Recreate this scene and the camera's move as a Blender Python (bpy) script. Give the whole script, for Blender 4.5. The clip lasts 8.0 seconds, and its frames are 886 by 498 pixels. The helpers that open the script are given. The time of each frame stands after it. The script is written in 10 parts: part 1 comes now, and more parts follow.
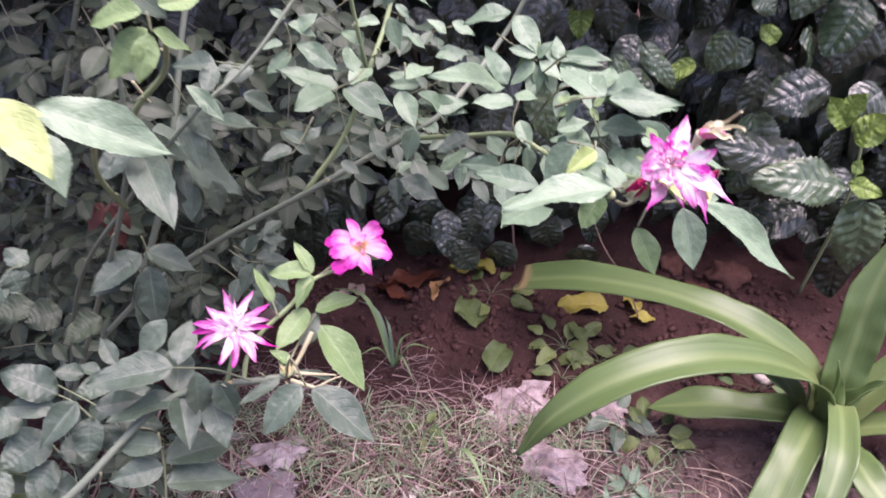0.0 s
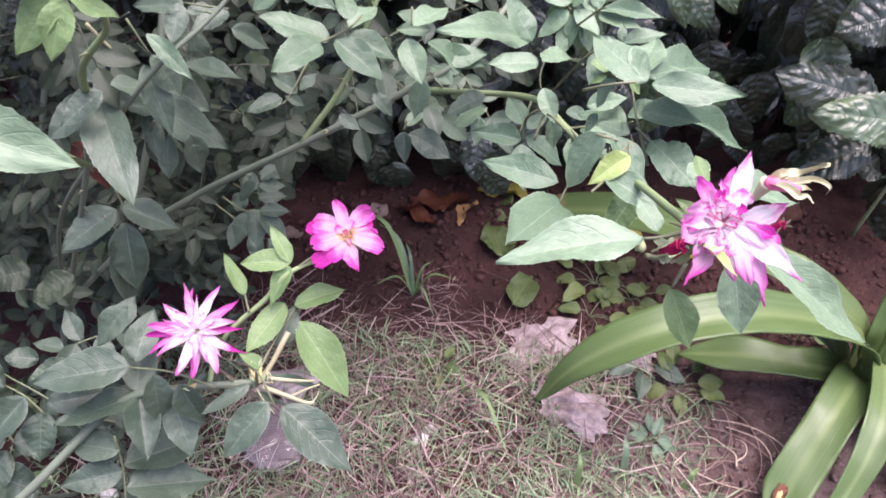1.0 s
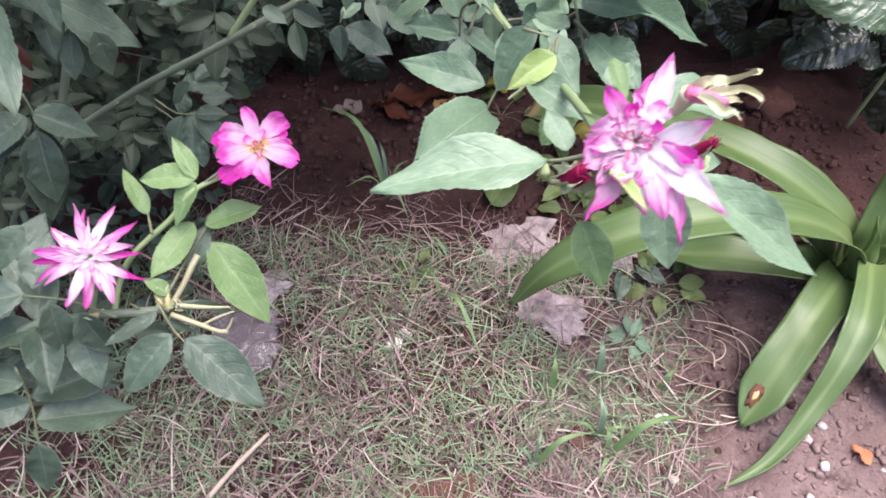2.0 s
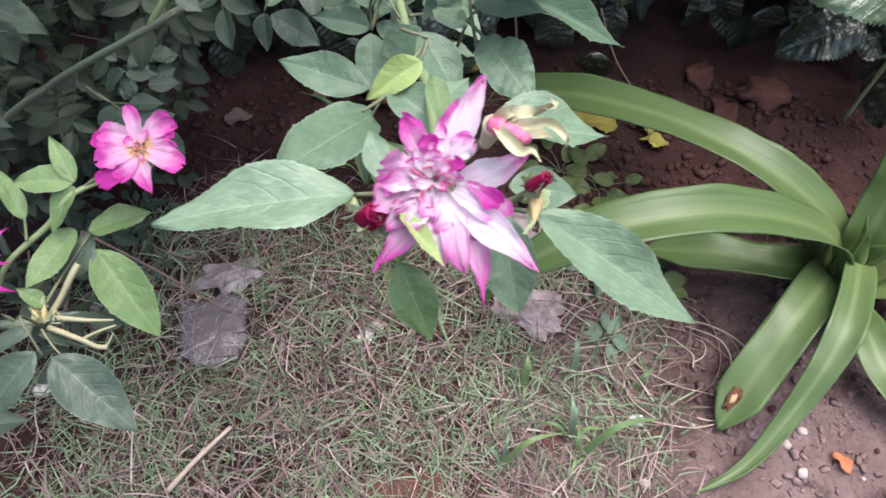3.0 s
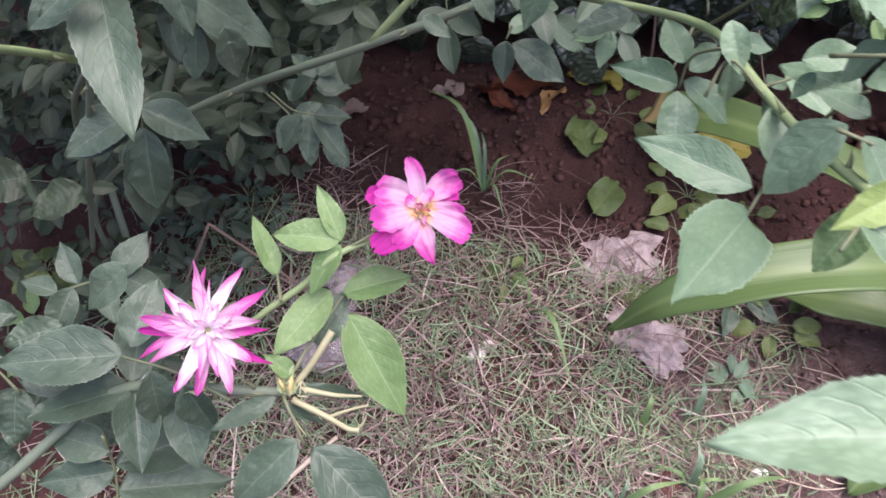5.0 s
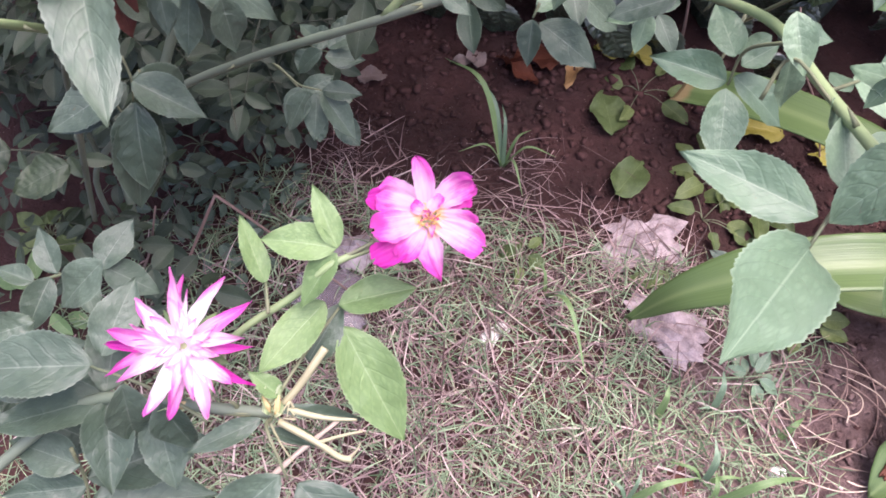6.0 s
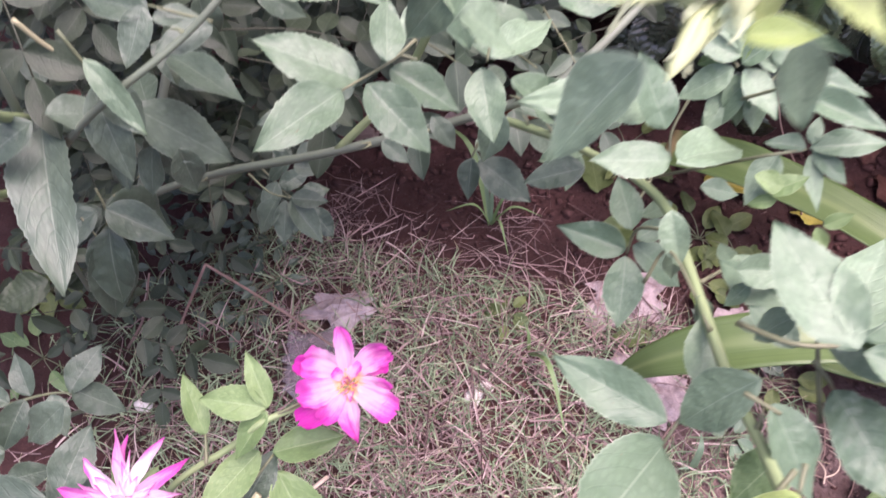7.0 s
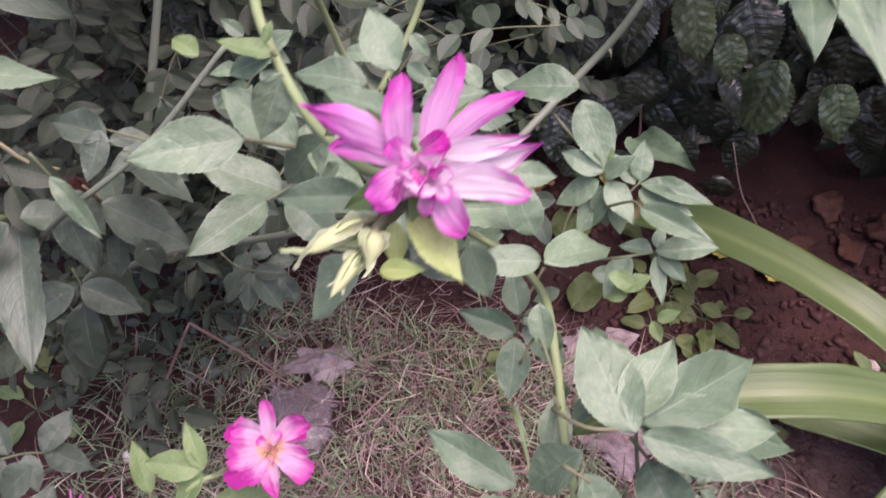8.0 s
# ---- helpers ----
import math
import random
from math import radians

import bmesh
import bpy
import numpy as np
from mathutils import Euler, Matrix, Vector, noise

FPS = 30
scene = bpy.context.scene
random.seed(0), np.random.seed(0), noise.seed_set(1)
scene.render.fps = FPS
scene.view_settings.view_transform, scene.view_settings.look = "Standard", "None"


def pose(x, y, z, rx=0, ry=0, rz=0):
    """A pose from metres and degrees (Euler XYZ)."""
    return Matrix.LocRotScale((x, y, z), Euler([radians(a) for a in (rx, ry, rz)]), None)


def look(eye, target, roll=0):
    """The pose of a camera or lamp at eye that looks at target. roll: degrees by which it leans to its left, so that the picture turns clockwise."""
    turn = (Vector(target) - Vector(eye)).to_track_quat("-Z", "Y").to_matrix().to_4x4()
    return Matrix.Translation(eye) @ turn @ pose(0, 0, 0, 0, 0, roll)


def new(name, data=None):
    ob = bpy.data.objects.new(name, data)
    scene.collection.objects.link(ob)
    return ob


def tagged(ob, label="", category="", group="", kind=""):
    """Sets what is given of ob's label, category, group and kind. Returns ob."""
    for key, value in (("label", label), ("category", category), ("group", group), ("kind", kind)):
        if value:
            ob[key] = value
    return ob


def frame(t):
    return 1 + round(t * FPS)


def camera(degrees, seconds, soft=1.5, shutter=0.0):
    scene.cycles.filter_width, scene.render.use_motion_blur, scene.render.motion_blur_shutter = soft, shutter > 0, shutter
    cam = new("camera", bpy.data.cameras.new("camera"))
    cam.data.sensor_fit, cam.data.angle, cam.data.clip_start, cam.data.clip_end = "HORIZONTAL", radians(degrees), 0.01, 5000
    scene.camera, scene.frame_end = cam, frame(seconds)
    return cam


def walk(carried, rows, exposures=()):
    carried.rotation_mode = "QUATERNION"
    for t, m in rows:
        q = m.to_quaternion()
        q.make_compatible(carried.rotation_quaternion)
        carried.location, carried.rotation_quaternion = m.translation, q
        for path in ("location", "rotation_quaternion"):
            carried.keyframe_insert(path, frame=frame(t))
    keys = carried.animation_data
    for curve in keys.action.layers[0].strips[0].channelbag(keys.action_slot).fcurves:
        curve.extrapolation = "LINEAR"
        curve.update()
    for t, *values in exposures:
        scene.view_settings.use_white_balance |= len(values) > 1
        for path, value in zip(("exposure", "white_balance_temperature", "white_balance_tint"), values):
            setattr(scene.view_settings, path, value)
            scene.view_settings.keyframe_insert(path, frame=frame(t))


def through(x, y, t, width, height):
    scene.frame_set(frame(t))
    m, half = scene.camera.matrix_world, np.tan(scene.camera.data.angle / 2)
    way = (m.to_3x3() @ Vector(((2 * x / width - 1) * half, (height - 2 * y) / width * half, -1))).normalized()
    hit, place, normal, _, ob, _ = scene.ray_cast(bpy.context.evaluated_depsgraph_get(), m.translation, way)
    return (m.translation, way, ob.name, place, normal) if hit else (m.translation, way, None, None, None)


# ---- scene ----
cam = camera(57.0, 8.0, soft=1.6, shutter=0.4)
PATH = [
    (0, (0.031, -0.012, 1.133), (0.027, 1.531, -0.139), 2.1),
    (0.5, (0.066, 0.036, 1.107), (-0.006, 1.505, -0.248), 0.7),
    (1, (0.05, 0.097, 1.124), (-0.033, 1.45, -0.346), 2.3),
    (1.5, (0.053, 0.123, 1.102), (-0.012, 1.354, -0.473), 0.5),
    (2, (0.088, 0.141, 1.096), (0.027, 1.291, -0.539), 2.0),
    (2.2, (0.098, 0.152, 1.097), (0.028, 1.281, -0.553), 2.6),
    (3.3, (0.149, 0.185, 1.075), (0.058, 1.291, -0.589), 1.7),
    (3.5, (0.148, 0.187, 1.075), (0.06, 1.292, -0.59), 1.6),
    (4, (0.127, 0.19, 1.086), (0.036, 1.276, -0.591), 2.9),
    (4.5, (0.063, 0.199, 1.077), (-0.052, 1.275, -0.606), 4.1),
    (4.7, (0.032, 0.212, 1.068), (-0.13, 1.287, -0.61), 2.6),
    (5.8, (0.004, 0.267, 1.032), (-0.189, 1.237, -0.707), 4.0),
    (6, (0.01, 0.27, 1.03), (-0.188, 1.243, -0.706), 3.5),
    (6.5, (0.017, 0.299, 1.051), (-0.193, 1.263, -0.689), 3.1),
    (7, (0.038, 0.314, 1.091), (-0.204, 1.313, -0.624), 1.8),
    (7.5, (0.069, 0.298, 1.147), (-0.205, 1.328, -0.545), 0.8),
    (7.6, (0.074, 0.298, 1.151), (-0.196, 1.342, -0.534), 0.9),
    (8, (0.087, 0.313, 1.154), (-0.198, 1.394, -0.505), 0.8),
]
EXPOSURE = [(0.0, 1.4, 6130, 40), (1.0, 1.37, 6060, 30), (2.0, 1.24, 5990, 19), (3.3, 0.88, 5950, 15), (4.2, 0.88, 5950, 16), (5.0, 1.1, 6030, 23), (6.0, 1.48, 6040, 30), (7.0, 1.34, 6200, 39), (7.5, 1.03, 6280, 44), (8.0, 0.84, 6400, 42)]
walk(cam, [(t, look(eye, target, roll)) for t, eye, target, roll in PATH], EXPOSURE)

# ---- light ----
world = bpy.data.worlds.new("sky")
scene.world = world
world.use_nodes = True
sky = world.node_tree.nodes.new("ShaderNodeTexSky")
sky.sky_type, sky.sun_disc = "NISHITA", False
sky.sun_elevation, sky.sun_rotation = radians(76), radians(55)
sky.air_density, sky.dust_density = 1.0, 8.0
background = world.node_tree.nodes["Background"]
world.node_tree.links.new(sky.outputs[0], background.inputs[0])
background.inputs[1].default_value = 0.15
sun = new("sun", bpy.data.lights.new("sun", "SUN"))
sun.data.energy, sun.data.angle, sun.data.color = 1.5, radians(45), (1.0, 0.96, 0.9)
sun.matrix_world = look((0.85, 0.35, 4.6), (0.1, 0.7, 0.0))


# ---- node materials ----
class Net:
    """A small node-material builder."""

    def __init__(self, name):
        self.material = bpy.data.materials.new(name)
        self.material.use_nodes = True
        self.tree = self.material.node_tree
        self.bsdf = self.tree.nodes["Principled BSDF"]
        self.output = self.tree.nodes["Material Output"]

    def node(self, kind, **inputs):
        n = self.tree.nodes.new("ShaderNode" + kind)
        for key, value in inputs.items():
            self.set(n.inputs[int(key[1:])] if key[0] == "i" and key[1:].isdigit() else n.inputs[key.replace("_", " ")], value)
        return n

    def set(self, socket, value):
        if isinstance(value, bpy.types.NodeSocket):
            self.tree.links.new(value, socket)
        else:
            socket.default_value = value

    def math(self, op, a, b=0.0, c=0.0):
        n = self.node("Math", i0=a, i1=b, i2=c)
        n.operation = op
        return n.outputs[0]

    def mix(self, factor, a, b, how="MIX"):
        n = self.tree.nodes.new("ShaderNodeMix")
        n.data_type, n.blend_type = "RGBA", how
        for i, v in ((0, factor), (6, a), (7, b)):
            self.set(n.inputs[i], (*v, 1) if isinstance(v, tuple) and len(v) == 3 else v)
        return n.outputs[2]

    def ramp(self, value, low, high):
        n = self.node("MapRange", i0=value, i1=low, i2=high)
        n.interpolation_type = "SMOOTHSTEP"
        return n.outputs[0]

    def noise(self, scale, detail=4.0, where=None, rough=0.55, spread=0.0):
        n = self.node("TexNoise", Scale=scale, Detail=detail, Roughness=rough, Distortion=spread)
        if where is not None:
            self.set(n.inputs["Vector"], where)
        return n.outputs["Fac"]

    def coords(self, which):
        return self.node("TexCoord").outputs[which]

    def uv(self):
        n = self.node("SeparateXYZ", i0=self.coords("UV"))
        return n.outputs[0], n.outputs[1]

    def random(self):
        return self.node("ObjectInfo").outputs["Random"]

    def island(self):
        return self.node("NewGeometry").outputs["Random Per Island"]

    def bump(self, height, strength, distance):
        n = self.node("Bump", Strength=strength, Distance=distance, Height=height)
        self.tree.links.new(n.outputs[0], self.bsdf.inputs["Normal"])
        return n.outputs[0]

    def surface(self, colour, rough=0.6, gloss=0.5, metal=0.0, coat=0.0):
        for key, value in (("Base Color", (*colour, 1) if isinstance(colour, tuple) else colour), ("Roughness", rough),
                           ("Specular IOR Level", gloss), ("Metallic", metal), ("Coat Weight", coat)):
            self.set(self.bsdf.inputs[key], value)

    def glow_through(self, colour, share):
        """Adds thin-leaf translucency."""
        t = self.node("BsdfTranslucent", Color=colour)
        m = self.node("MixShader", i0=share, i1=self.bsdf.outputs[0], i2=t.outputs[0])
        self.tree.links.new(m.outputs[0], self.output.inputs[0])


def leaf_material(name, dark, light, vein, veins=7.0, slant=2.2, rough=0.45, gloss=0.5, relief=0.22, through=0.16, vein_share=0.38, laterals=0.12):
    """A leaf: midrib, curved side veins sunk between raised cells, net veins, a paler rim and spots."""
    n = Net(name)
    u, v = n.uv()
    side = n.math("MULTIPLY", n.math("ABSOLUTE", n.math("SUBTRACT", u, 0.5)), 2.0)
    rib = n.math("SUBTRACT", 1.0, n.ramp(side, 0.008, 0.04))
    own = n.node("CombineXYZ", i0=n.math("MULTIPLY", n.random(), 37.0), i1=n.random(), i2=0.0).outputs[0]
    where = n.node("VectorMath", i0=n.coords("UV"), i1=own).outputs[0]
    patch = n.noise(2.6, 3.0, where)
    phase = n.math("SUBTRACT", n.math("MULTIPLY", v, veins), n.math("MULTIPLY", n.math("POWER", side, 1.35), slant))
    phase = n.math("ADD", phase, n.math("MULTIPLY", patch, 0.9))
    wave = n.math("ABSOLUTE", n.math("SINE", n.math("MULTIPLY", phase, math.pi)))
    lateral = n.math("MULTIPLY", n.math("SUBTRACT", 1.0, n.ramp(wave, 0.0, 0.34)), n.ramp(side, 1.0, 0.8))
    cells = n.node("TexVoronoi", Scale=15.0, Vector=where)
    net = n.ramp(cells.outputs["Distance"], 0.25, 0.6)
    grain = n.noise(24.0, 4.0, where)
    tone = n.math("ADD", n.math("MULTIPLY", patch, 0.45), n.math("MULTIPLY", n.random(), 0.75))
    colour = n.mix(n.ramp(tone, 0.1, 1.1), dark, light)
    colour = n.mix(n.math("MULTIPLY", n.math("ADD", grain, net), 0.2), colour, tuple(0.6 * c for c in dark))
    sunk = n.math("MULTIPLY", n.math("MULTIPLY", lateral, n.ramp(n.noise(5.0, 2.0, where), 0.25, 0.7)), laterals)
    colour = n.mix(n.math("MULTIPLY", sunk, 0.8), colour, tuple(0.7 * c for c in dark))
    rim = n.math("MULTIPLY", n.ramp(side, 0.92, 1.0), 0.4)
    colour = n.mix(n.math("MAXIMUM", rim, n.math("MULTIPLY", rib, vein_share)), colour, vein)
    spots = n.ramp(n.noise(9.0, 2.0, where), 0.71, 0.77)
    colour = n.mix(n.math("MULTIPLY", spots, 0.45), colour, (0.15, 0.12, 0.06))
    n.surface(colour, n.math("ADD", rough, n.math("MULTIPLY", grain, 0.25)), gloss)
    furrow = n.math("ADD", n.math("MULTIPLY", rib, 0.5), n.math("MULTIPLY", lateral, 0.9))
    n.bump(n.math("ADD", n.math("MULTIPLY", furrow, -0.9), n.math("ADD", n.math("MULTIPLY", grain, 0.3), n.math("MULTIPLY", net, -0.35))), relief, 0.0013)
    n.glow_through(colour, through)
    return n.material


LEAF = {
    "g": leaf_material("rose_leaf_grey_green", (0.050, 0.083, 0.054), (0.112, 0.162, 0.110), (0.22, 0.27, 0.21), rough=0.36, gloss=0.55),
    # darker copy of the leaf green, with the thicket's inner shade painted in
    "d": leaf_material("rose_leaf_shaded", (0.024, 0.040, 0.020), (0.053, 0.080, 0.043), (0.10, 0.13, 0.095), rough=0.42, gloss=0.45),
    "l": leaf_material("rose_leaf_green", (0.098, 0.172, 0.098), (0.215, 0.322, 0.196), (0.33, 0.43, 0.30), rough=0.36, gloss=0.6),
    "n": leaf_material("rose_leaf_soft_green", (0.065, 0.118, 0.066), (0.150, 0.232, 0.138), (0.26, 0.35, 0.24), rough=0.36, gloss=0.6),
    "m": leaf_material("rose_leaf_mid_green", (0.043, 0.073, 0.045), (0.106, 0.155, 0.099), (0.22, 0.28, 0.2), rough=0.4, gloss=0.5),
    "b": leaf_material("rose_leaf_fresh_green", (0.12, 0.21, 0.075), (0.215, 0.33, 0.13), (0.34, 0.45, 0.24), rough=0.42, through=0.22),
    "y": leaf_material("rose_leaf_yellow_green", (0.30, 0.42, 0.13), (0.45, 0.55, 0.23), (0.55, 0.64, 0.36), rough=0.42, through=0.25),
    "r": leaf_material("rose_leaf_bronze_red", (0.06, 0.016, 0.012), (0.13, 0.04, 0.026), (0.16, 0.06, 0.04)),
}
HEDGE_LEAF = leaf_material("hedge_leaf_dark", (0.023, 0.038, 0.021), (0.074, 0.10, 0.064), (0.14, 0.16, 0.12), 7.5, 1.3, rough=0.19, gloss=1.0, relief=0.6, through=0.06, laterals=0.6)
HEDGE_YOUNG = leaf_material("hedge_leaf_young", (0.14, 0.24, 0.045), (0.29, 0.42, 0.09), (0.3, 0.4, 0.12), 8.0, 1.5, rough=0.25, relief=1.0, through=0.2)
HEDGE_MID = leaf_material("hedge_leaf_green", (0.055, 0.10, 0.045), (0.135, 0.205, 0.10), (0.2, 0.25, 0.16), 7.5, 1.3, rough=0.2, gloss=1.0, relief=0.6, through=0.1, laterals=0.5)
WEED_LEAF = leaf_material("weed_leaf", (0.062, 0.098, 0.026), (0.16, 0.205, 0.062), (0.22, 0.27, 0.10), 6.0, 2.0, rough=0.5)
PALE_SEPAL = leaf_material("pale_sepal", (0.32, 0.42, 0.20), (0.58, 0.65, 0.44), (0.64, 0.70, 0.5), rough=0.5, through=0.25)
FALLEN = {
    "yellow": leaf_material("fallen_leaf_yellow", (0.25, 0.22, 0.03), (0.40, 0.36, 0.07), (0.40, 0.38, 0.15), rough=0.55),
    "tan": leaf_material("fallen_leaf_tan", (0.32, 0.17, 0.06), (0.48, 0.28, 0.11), (0.5, 0.35, 0.2), rough=0.6),
    "orange": leaf_material("fallen_petal_orange", (0.40, 0.12, 0.045), (0.56, 0.21, 0.09), (0.6, 0.3, 0.15), rough=0.6),
    "rust": leaf_material("fallen_leaf_rust", (0.11, 0.029, 0.013), (0.22, 0.062, 0.025), (0.16, 0.07, 0.035), rough=0.55),
    "dull": leaf_material("fallen_leaf_dull_brown", (0.07, 0.026, 0.017), (0.14, 0.055, 0.036), (0.12, 0.06, 0.04), rough=0.7),
    "green": leaf_material("fallen_leaf_green", (0.052, 0.085, 0.024), (0.105, 0.15, 0.045), (0.15, 0.2, 0.075), rough=0.55),
    "grey": leaf_material("fallen_leaf_grey", (0.20, 0.15, 0.13), (0.36, 0.28, 0.25), (0.3, 0.25, 0.2), rough=0.75),
}


def lily_material():
    n = Net("lily_leaf")
    u, v = n.uv()
    side = n.math("MULTIPLY", n.math("ABSOLUTE", n.math("SUBTRACT", u, 0.5)), 2.0)
    stripe = n.noise(1.0, 3.0, n.node("CombineXYZ", i0=n.math("MULTIPLY", u, 30.0), i1=n.math("MULTIPLY", v, 1.2), i2=n.math("MULTIPLY", n.random(), 20.0)).outputs[0])
    patch = n.noise(4.0, 3.0, n.coords("Object"))
    colour = n.mix(stripe, (0.046, 0.092, 0.020), (0.128, 0.196, 0.066))
    colour = n.mix(n.math("MULTIPLY", patch, 0.5), colour, (0.135, 0.21, 0.08))
    base = n.math("SUBTRACT", 1.0, n.ramp(v, 0.0, 0.3))
    colour = n.mix(n.math("MULTIPLY", base, 0.6), colour, (0.30, 0.37, 0.14))
    colour = n.mix(n.math("MULTIPLY", n.math("SUBTRACT", 1.0, n.ramp(side, 0.02, 0.30)), 0.25), colour, (0.30, 0.38, 0.16))
    rust = n.ramp(n.math("ADD", v, n.math("MULTIPLY", n.noise(30.0, 2.0, n.coords("Object")), 0.06)), 1.02, 1.05)
    colour = n.mix(rust, colour, (0.30, 0.23, 0.11))
    n.surface(colour, n.math("ADD", 0.3, n.math("MULTIPLY", patch, 0.2)), 0.5)
    n.bump(stripe, 0.35, 0.002)
    n.glow_through(colour, 0.2)
    return n.material


def petal_material(name, pale, rich, start, end, edge=0.15, veins=0.3, claw=None):
    """Pale at the claw and rich towards the tip and the margins, with fine veins along the petal."""
    n = Net(name)
    u, v = n.uv()
    side = n.math("MULTIPLY", n.math("ABSOLUTE", n.math("SUBTRACT", u, 0.5)), 2.0)
    own = n.math("MULTIPLY", n.random(), 31.0)
    streak = n.noise(1.0, 4.0, n.node("CombineXYZ", i0=n.math("MULTIPLY", u, 16.0), i1=n.math("MULTIPLY", v, 1.6), i2=own).outputs[0], 0.65)
    vein = n.noise(1.0, 2.0, n.node("CombineXYZ", i0=n.math("MULTIPLY", u, 34.0), i1=n.math("MULTIPLY", v, 2.2), i2=own).outputs[0], 0.5)
    cloud = n.noise(2.6, 3.0, n.node("CombineXYZ", i0=n.math("MULTIPLY", u, 0.8), i1=v, i2=own).outputs[0])
    lean = n.math("MULTIPLY", n.math("SUBTRACT", u, 0.5), n.math("SUBTRACT", n.math("FRACT", n.math("MULTIPLY", n.random(), 5.3)), 0.5))
    reach = n.math("ADD", n.math("ADD", v, n.math("MULTIPLY", n.math("MULTIPLY", side, side), edge)), n.math("MULTIPLY", lean, 0.7))
    reach = n.math("ADD", reach, n.math("ADD", n.math("MULTIPLY", n.math("SUBTRACT", streak, 0.5), 0.55), n.math("MULTIPLY", n.math("SUBTRACT", cloud, 0.5), 0.7)))
    reach = n.math("ADD", reach, n.math("MULTIPLY", n.math("SUBTRACT", n.random(), 0.5), 0.2))
    colour = n.mix(n.ramp(reach, start, end), pale, rich)
    lines = n.math("MULTIPLY", n.ramp(vein, 0.56, 0.70), n.ramp(reach, start - 0.35, end))
    colour = n.mix(n.math("MULTIPLY", lines, veins), colour, (0.55, 0.03, 0.33))
    colour = n.mix(n.math("MULTIPLY", n.ramp(n.noise(14.0, 2.0, n.node("CombineXYZ", i0=u, i1=v, i2=own).outputs[0]), 0.68, 0.76), 0.3), colour, (0.50, 0.20, 0.30))
    if claw:
        colour = n.mix(n.math("MULTIPLY", n.ramp(v, 0.30, 0.06), 0.9), colour, claw)
    n.surface(colour, 0.6, 0.2)
    n.bump(n.math("ADD", n.math("MULTIPLY", vein, 1.4), n.math("ADD", streak, cloud)), 0.55, 0.0009)
    n.glow_through(colour, 0.5)
    return n.material


def stem_material(name, young, old, woody):
    n = Net(name)
    a = n.noise(60.0, 4.0, n.coords("Object"))
    b = n.noise(9.0, 3.0, n.coords("Object"))
    colour = n.mix(n.ramp(b, 0.35, 0.7), young, old)
    colour = n.mix(n.math("MULTIPLY", a, 0.5), colour, woody)
    n.surface(colour, 0.55, 0.4)
    n.bump(a, 0.4, 0.0008)
    return n.material


def rough_material(name, a, b, scale, rough=0.8, relief=0.6, depth=0.002, gloss=0.3, c=None):
    n = Net(name)
    big = n.noise(scale, 5.0, n.coords("Object"), 0.6)
    fine = n.noise(scale * 9, 4.0, n.coords("Object"), 0.65)
    colour = n.mix(n.ramp(n.math("ADD", n.math("MULTIPLY", big, 0.7), n.math("MULTIPLY", fine, 0.3)), 0.32, 0.68), a, b)
    if c:
        colour = n.mix(n.ramp(fine, 0.6, 0.72), colour, c)
    n.surface(colour, rough, gloss)
    n.bump(n.math("ADD", n.math("MULTIPLY", big, 0.5), fine), relief, depth)
    return n.material


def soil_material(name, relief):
    """Red-brown earth with grit, paler at the front: light there and shade behind are put into the colour."""
    n = Net(name)
    where = n.coords("Object")
    big, mid, fine = n.noise(2.2, 5.0, where, 0.6), n.noise(17.0, 6.0, where, 0.65), n.noise(130.0, 5.0, where, 0.7)
    dark_earth = n.mix(n.ramp(big, 0.38, 0.62), (0.033, 0.0135, 0.012), (0.098, 0.043, 0.037))
    pale_earth = n.mix(n.ramp(n.noise(6.0, 4.0, where), 0.35, 0.65), (0.22, 0.148, 0.136), (0.33, 0.237, 0.22))
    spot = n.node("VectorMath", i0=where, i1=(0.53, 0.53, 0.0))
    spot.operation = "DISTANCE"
    # mask of the paler front, where brighter light is painted into the soil
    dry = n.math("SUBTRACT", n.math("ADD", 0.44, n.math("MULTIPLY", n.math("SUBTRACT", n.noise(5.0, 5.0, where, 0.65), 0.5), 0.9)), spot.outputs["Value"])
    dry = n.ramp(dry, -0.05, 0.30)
    colour = n.mix(dry, dark_earth, pale_earth)
    colour = n.mix(n.math("MULTIPLY", n.ramp(mid, 0.5, 0.72), n.math("ADD", 0.10, n.math("MULTIPLY", dry, 0.35))), colour, (0.24, 0.175, 0.16))
    colour = n.mix(n.math("MULTIPLY", n.ramp(mid, 0.5, 0.3), 0.7), colour, (0.042, 0.022, 0.018))
    colour = n.mix(n.math("MULTIPLY", fine, 0.45), colour, (0.052, 0.029, 0.026))
    plain = n.mix(n.ramp(mid, 0.35, 0.65), (0.036, 0.025, 0.018), (0.085, 0.062, 0.045))
    away = n.math("ADD", spot.outputs["Value"], n.math("MULTIPLY", n.math("SUBTRACT", n.noise(1.1, 4.0, where, 0.6), 0.5), 4.0))
    colour = n.mix(n.ramp(away, 1.5, 3.0), colour, plain)
    grit = n.node("TexVoronoi", Scale=150.0, Vector=where)
    colour = n.mix(n.math("MULTIPLY", n.ramp(grit.outputs["Distance"], 0.16, 0.1), n.ramp(n.noise(40.0, 2.0, where), 0.55, 0.62)), colour, (0.26, 0.20, 0.18))
    n.surface(colour, 0.88, 0.25)
    n.bump(n.math("ADD", n.math("MULTIPLY", mid, 1.6), n.math("MULTIPLY", fine, 0.8)), 1.0, relief)
    return n.material


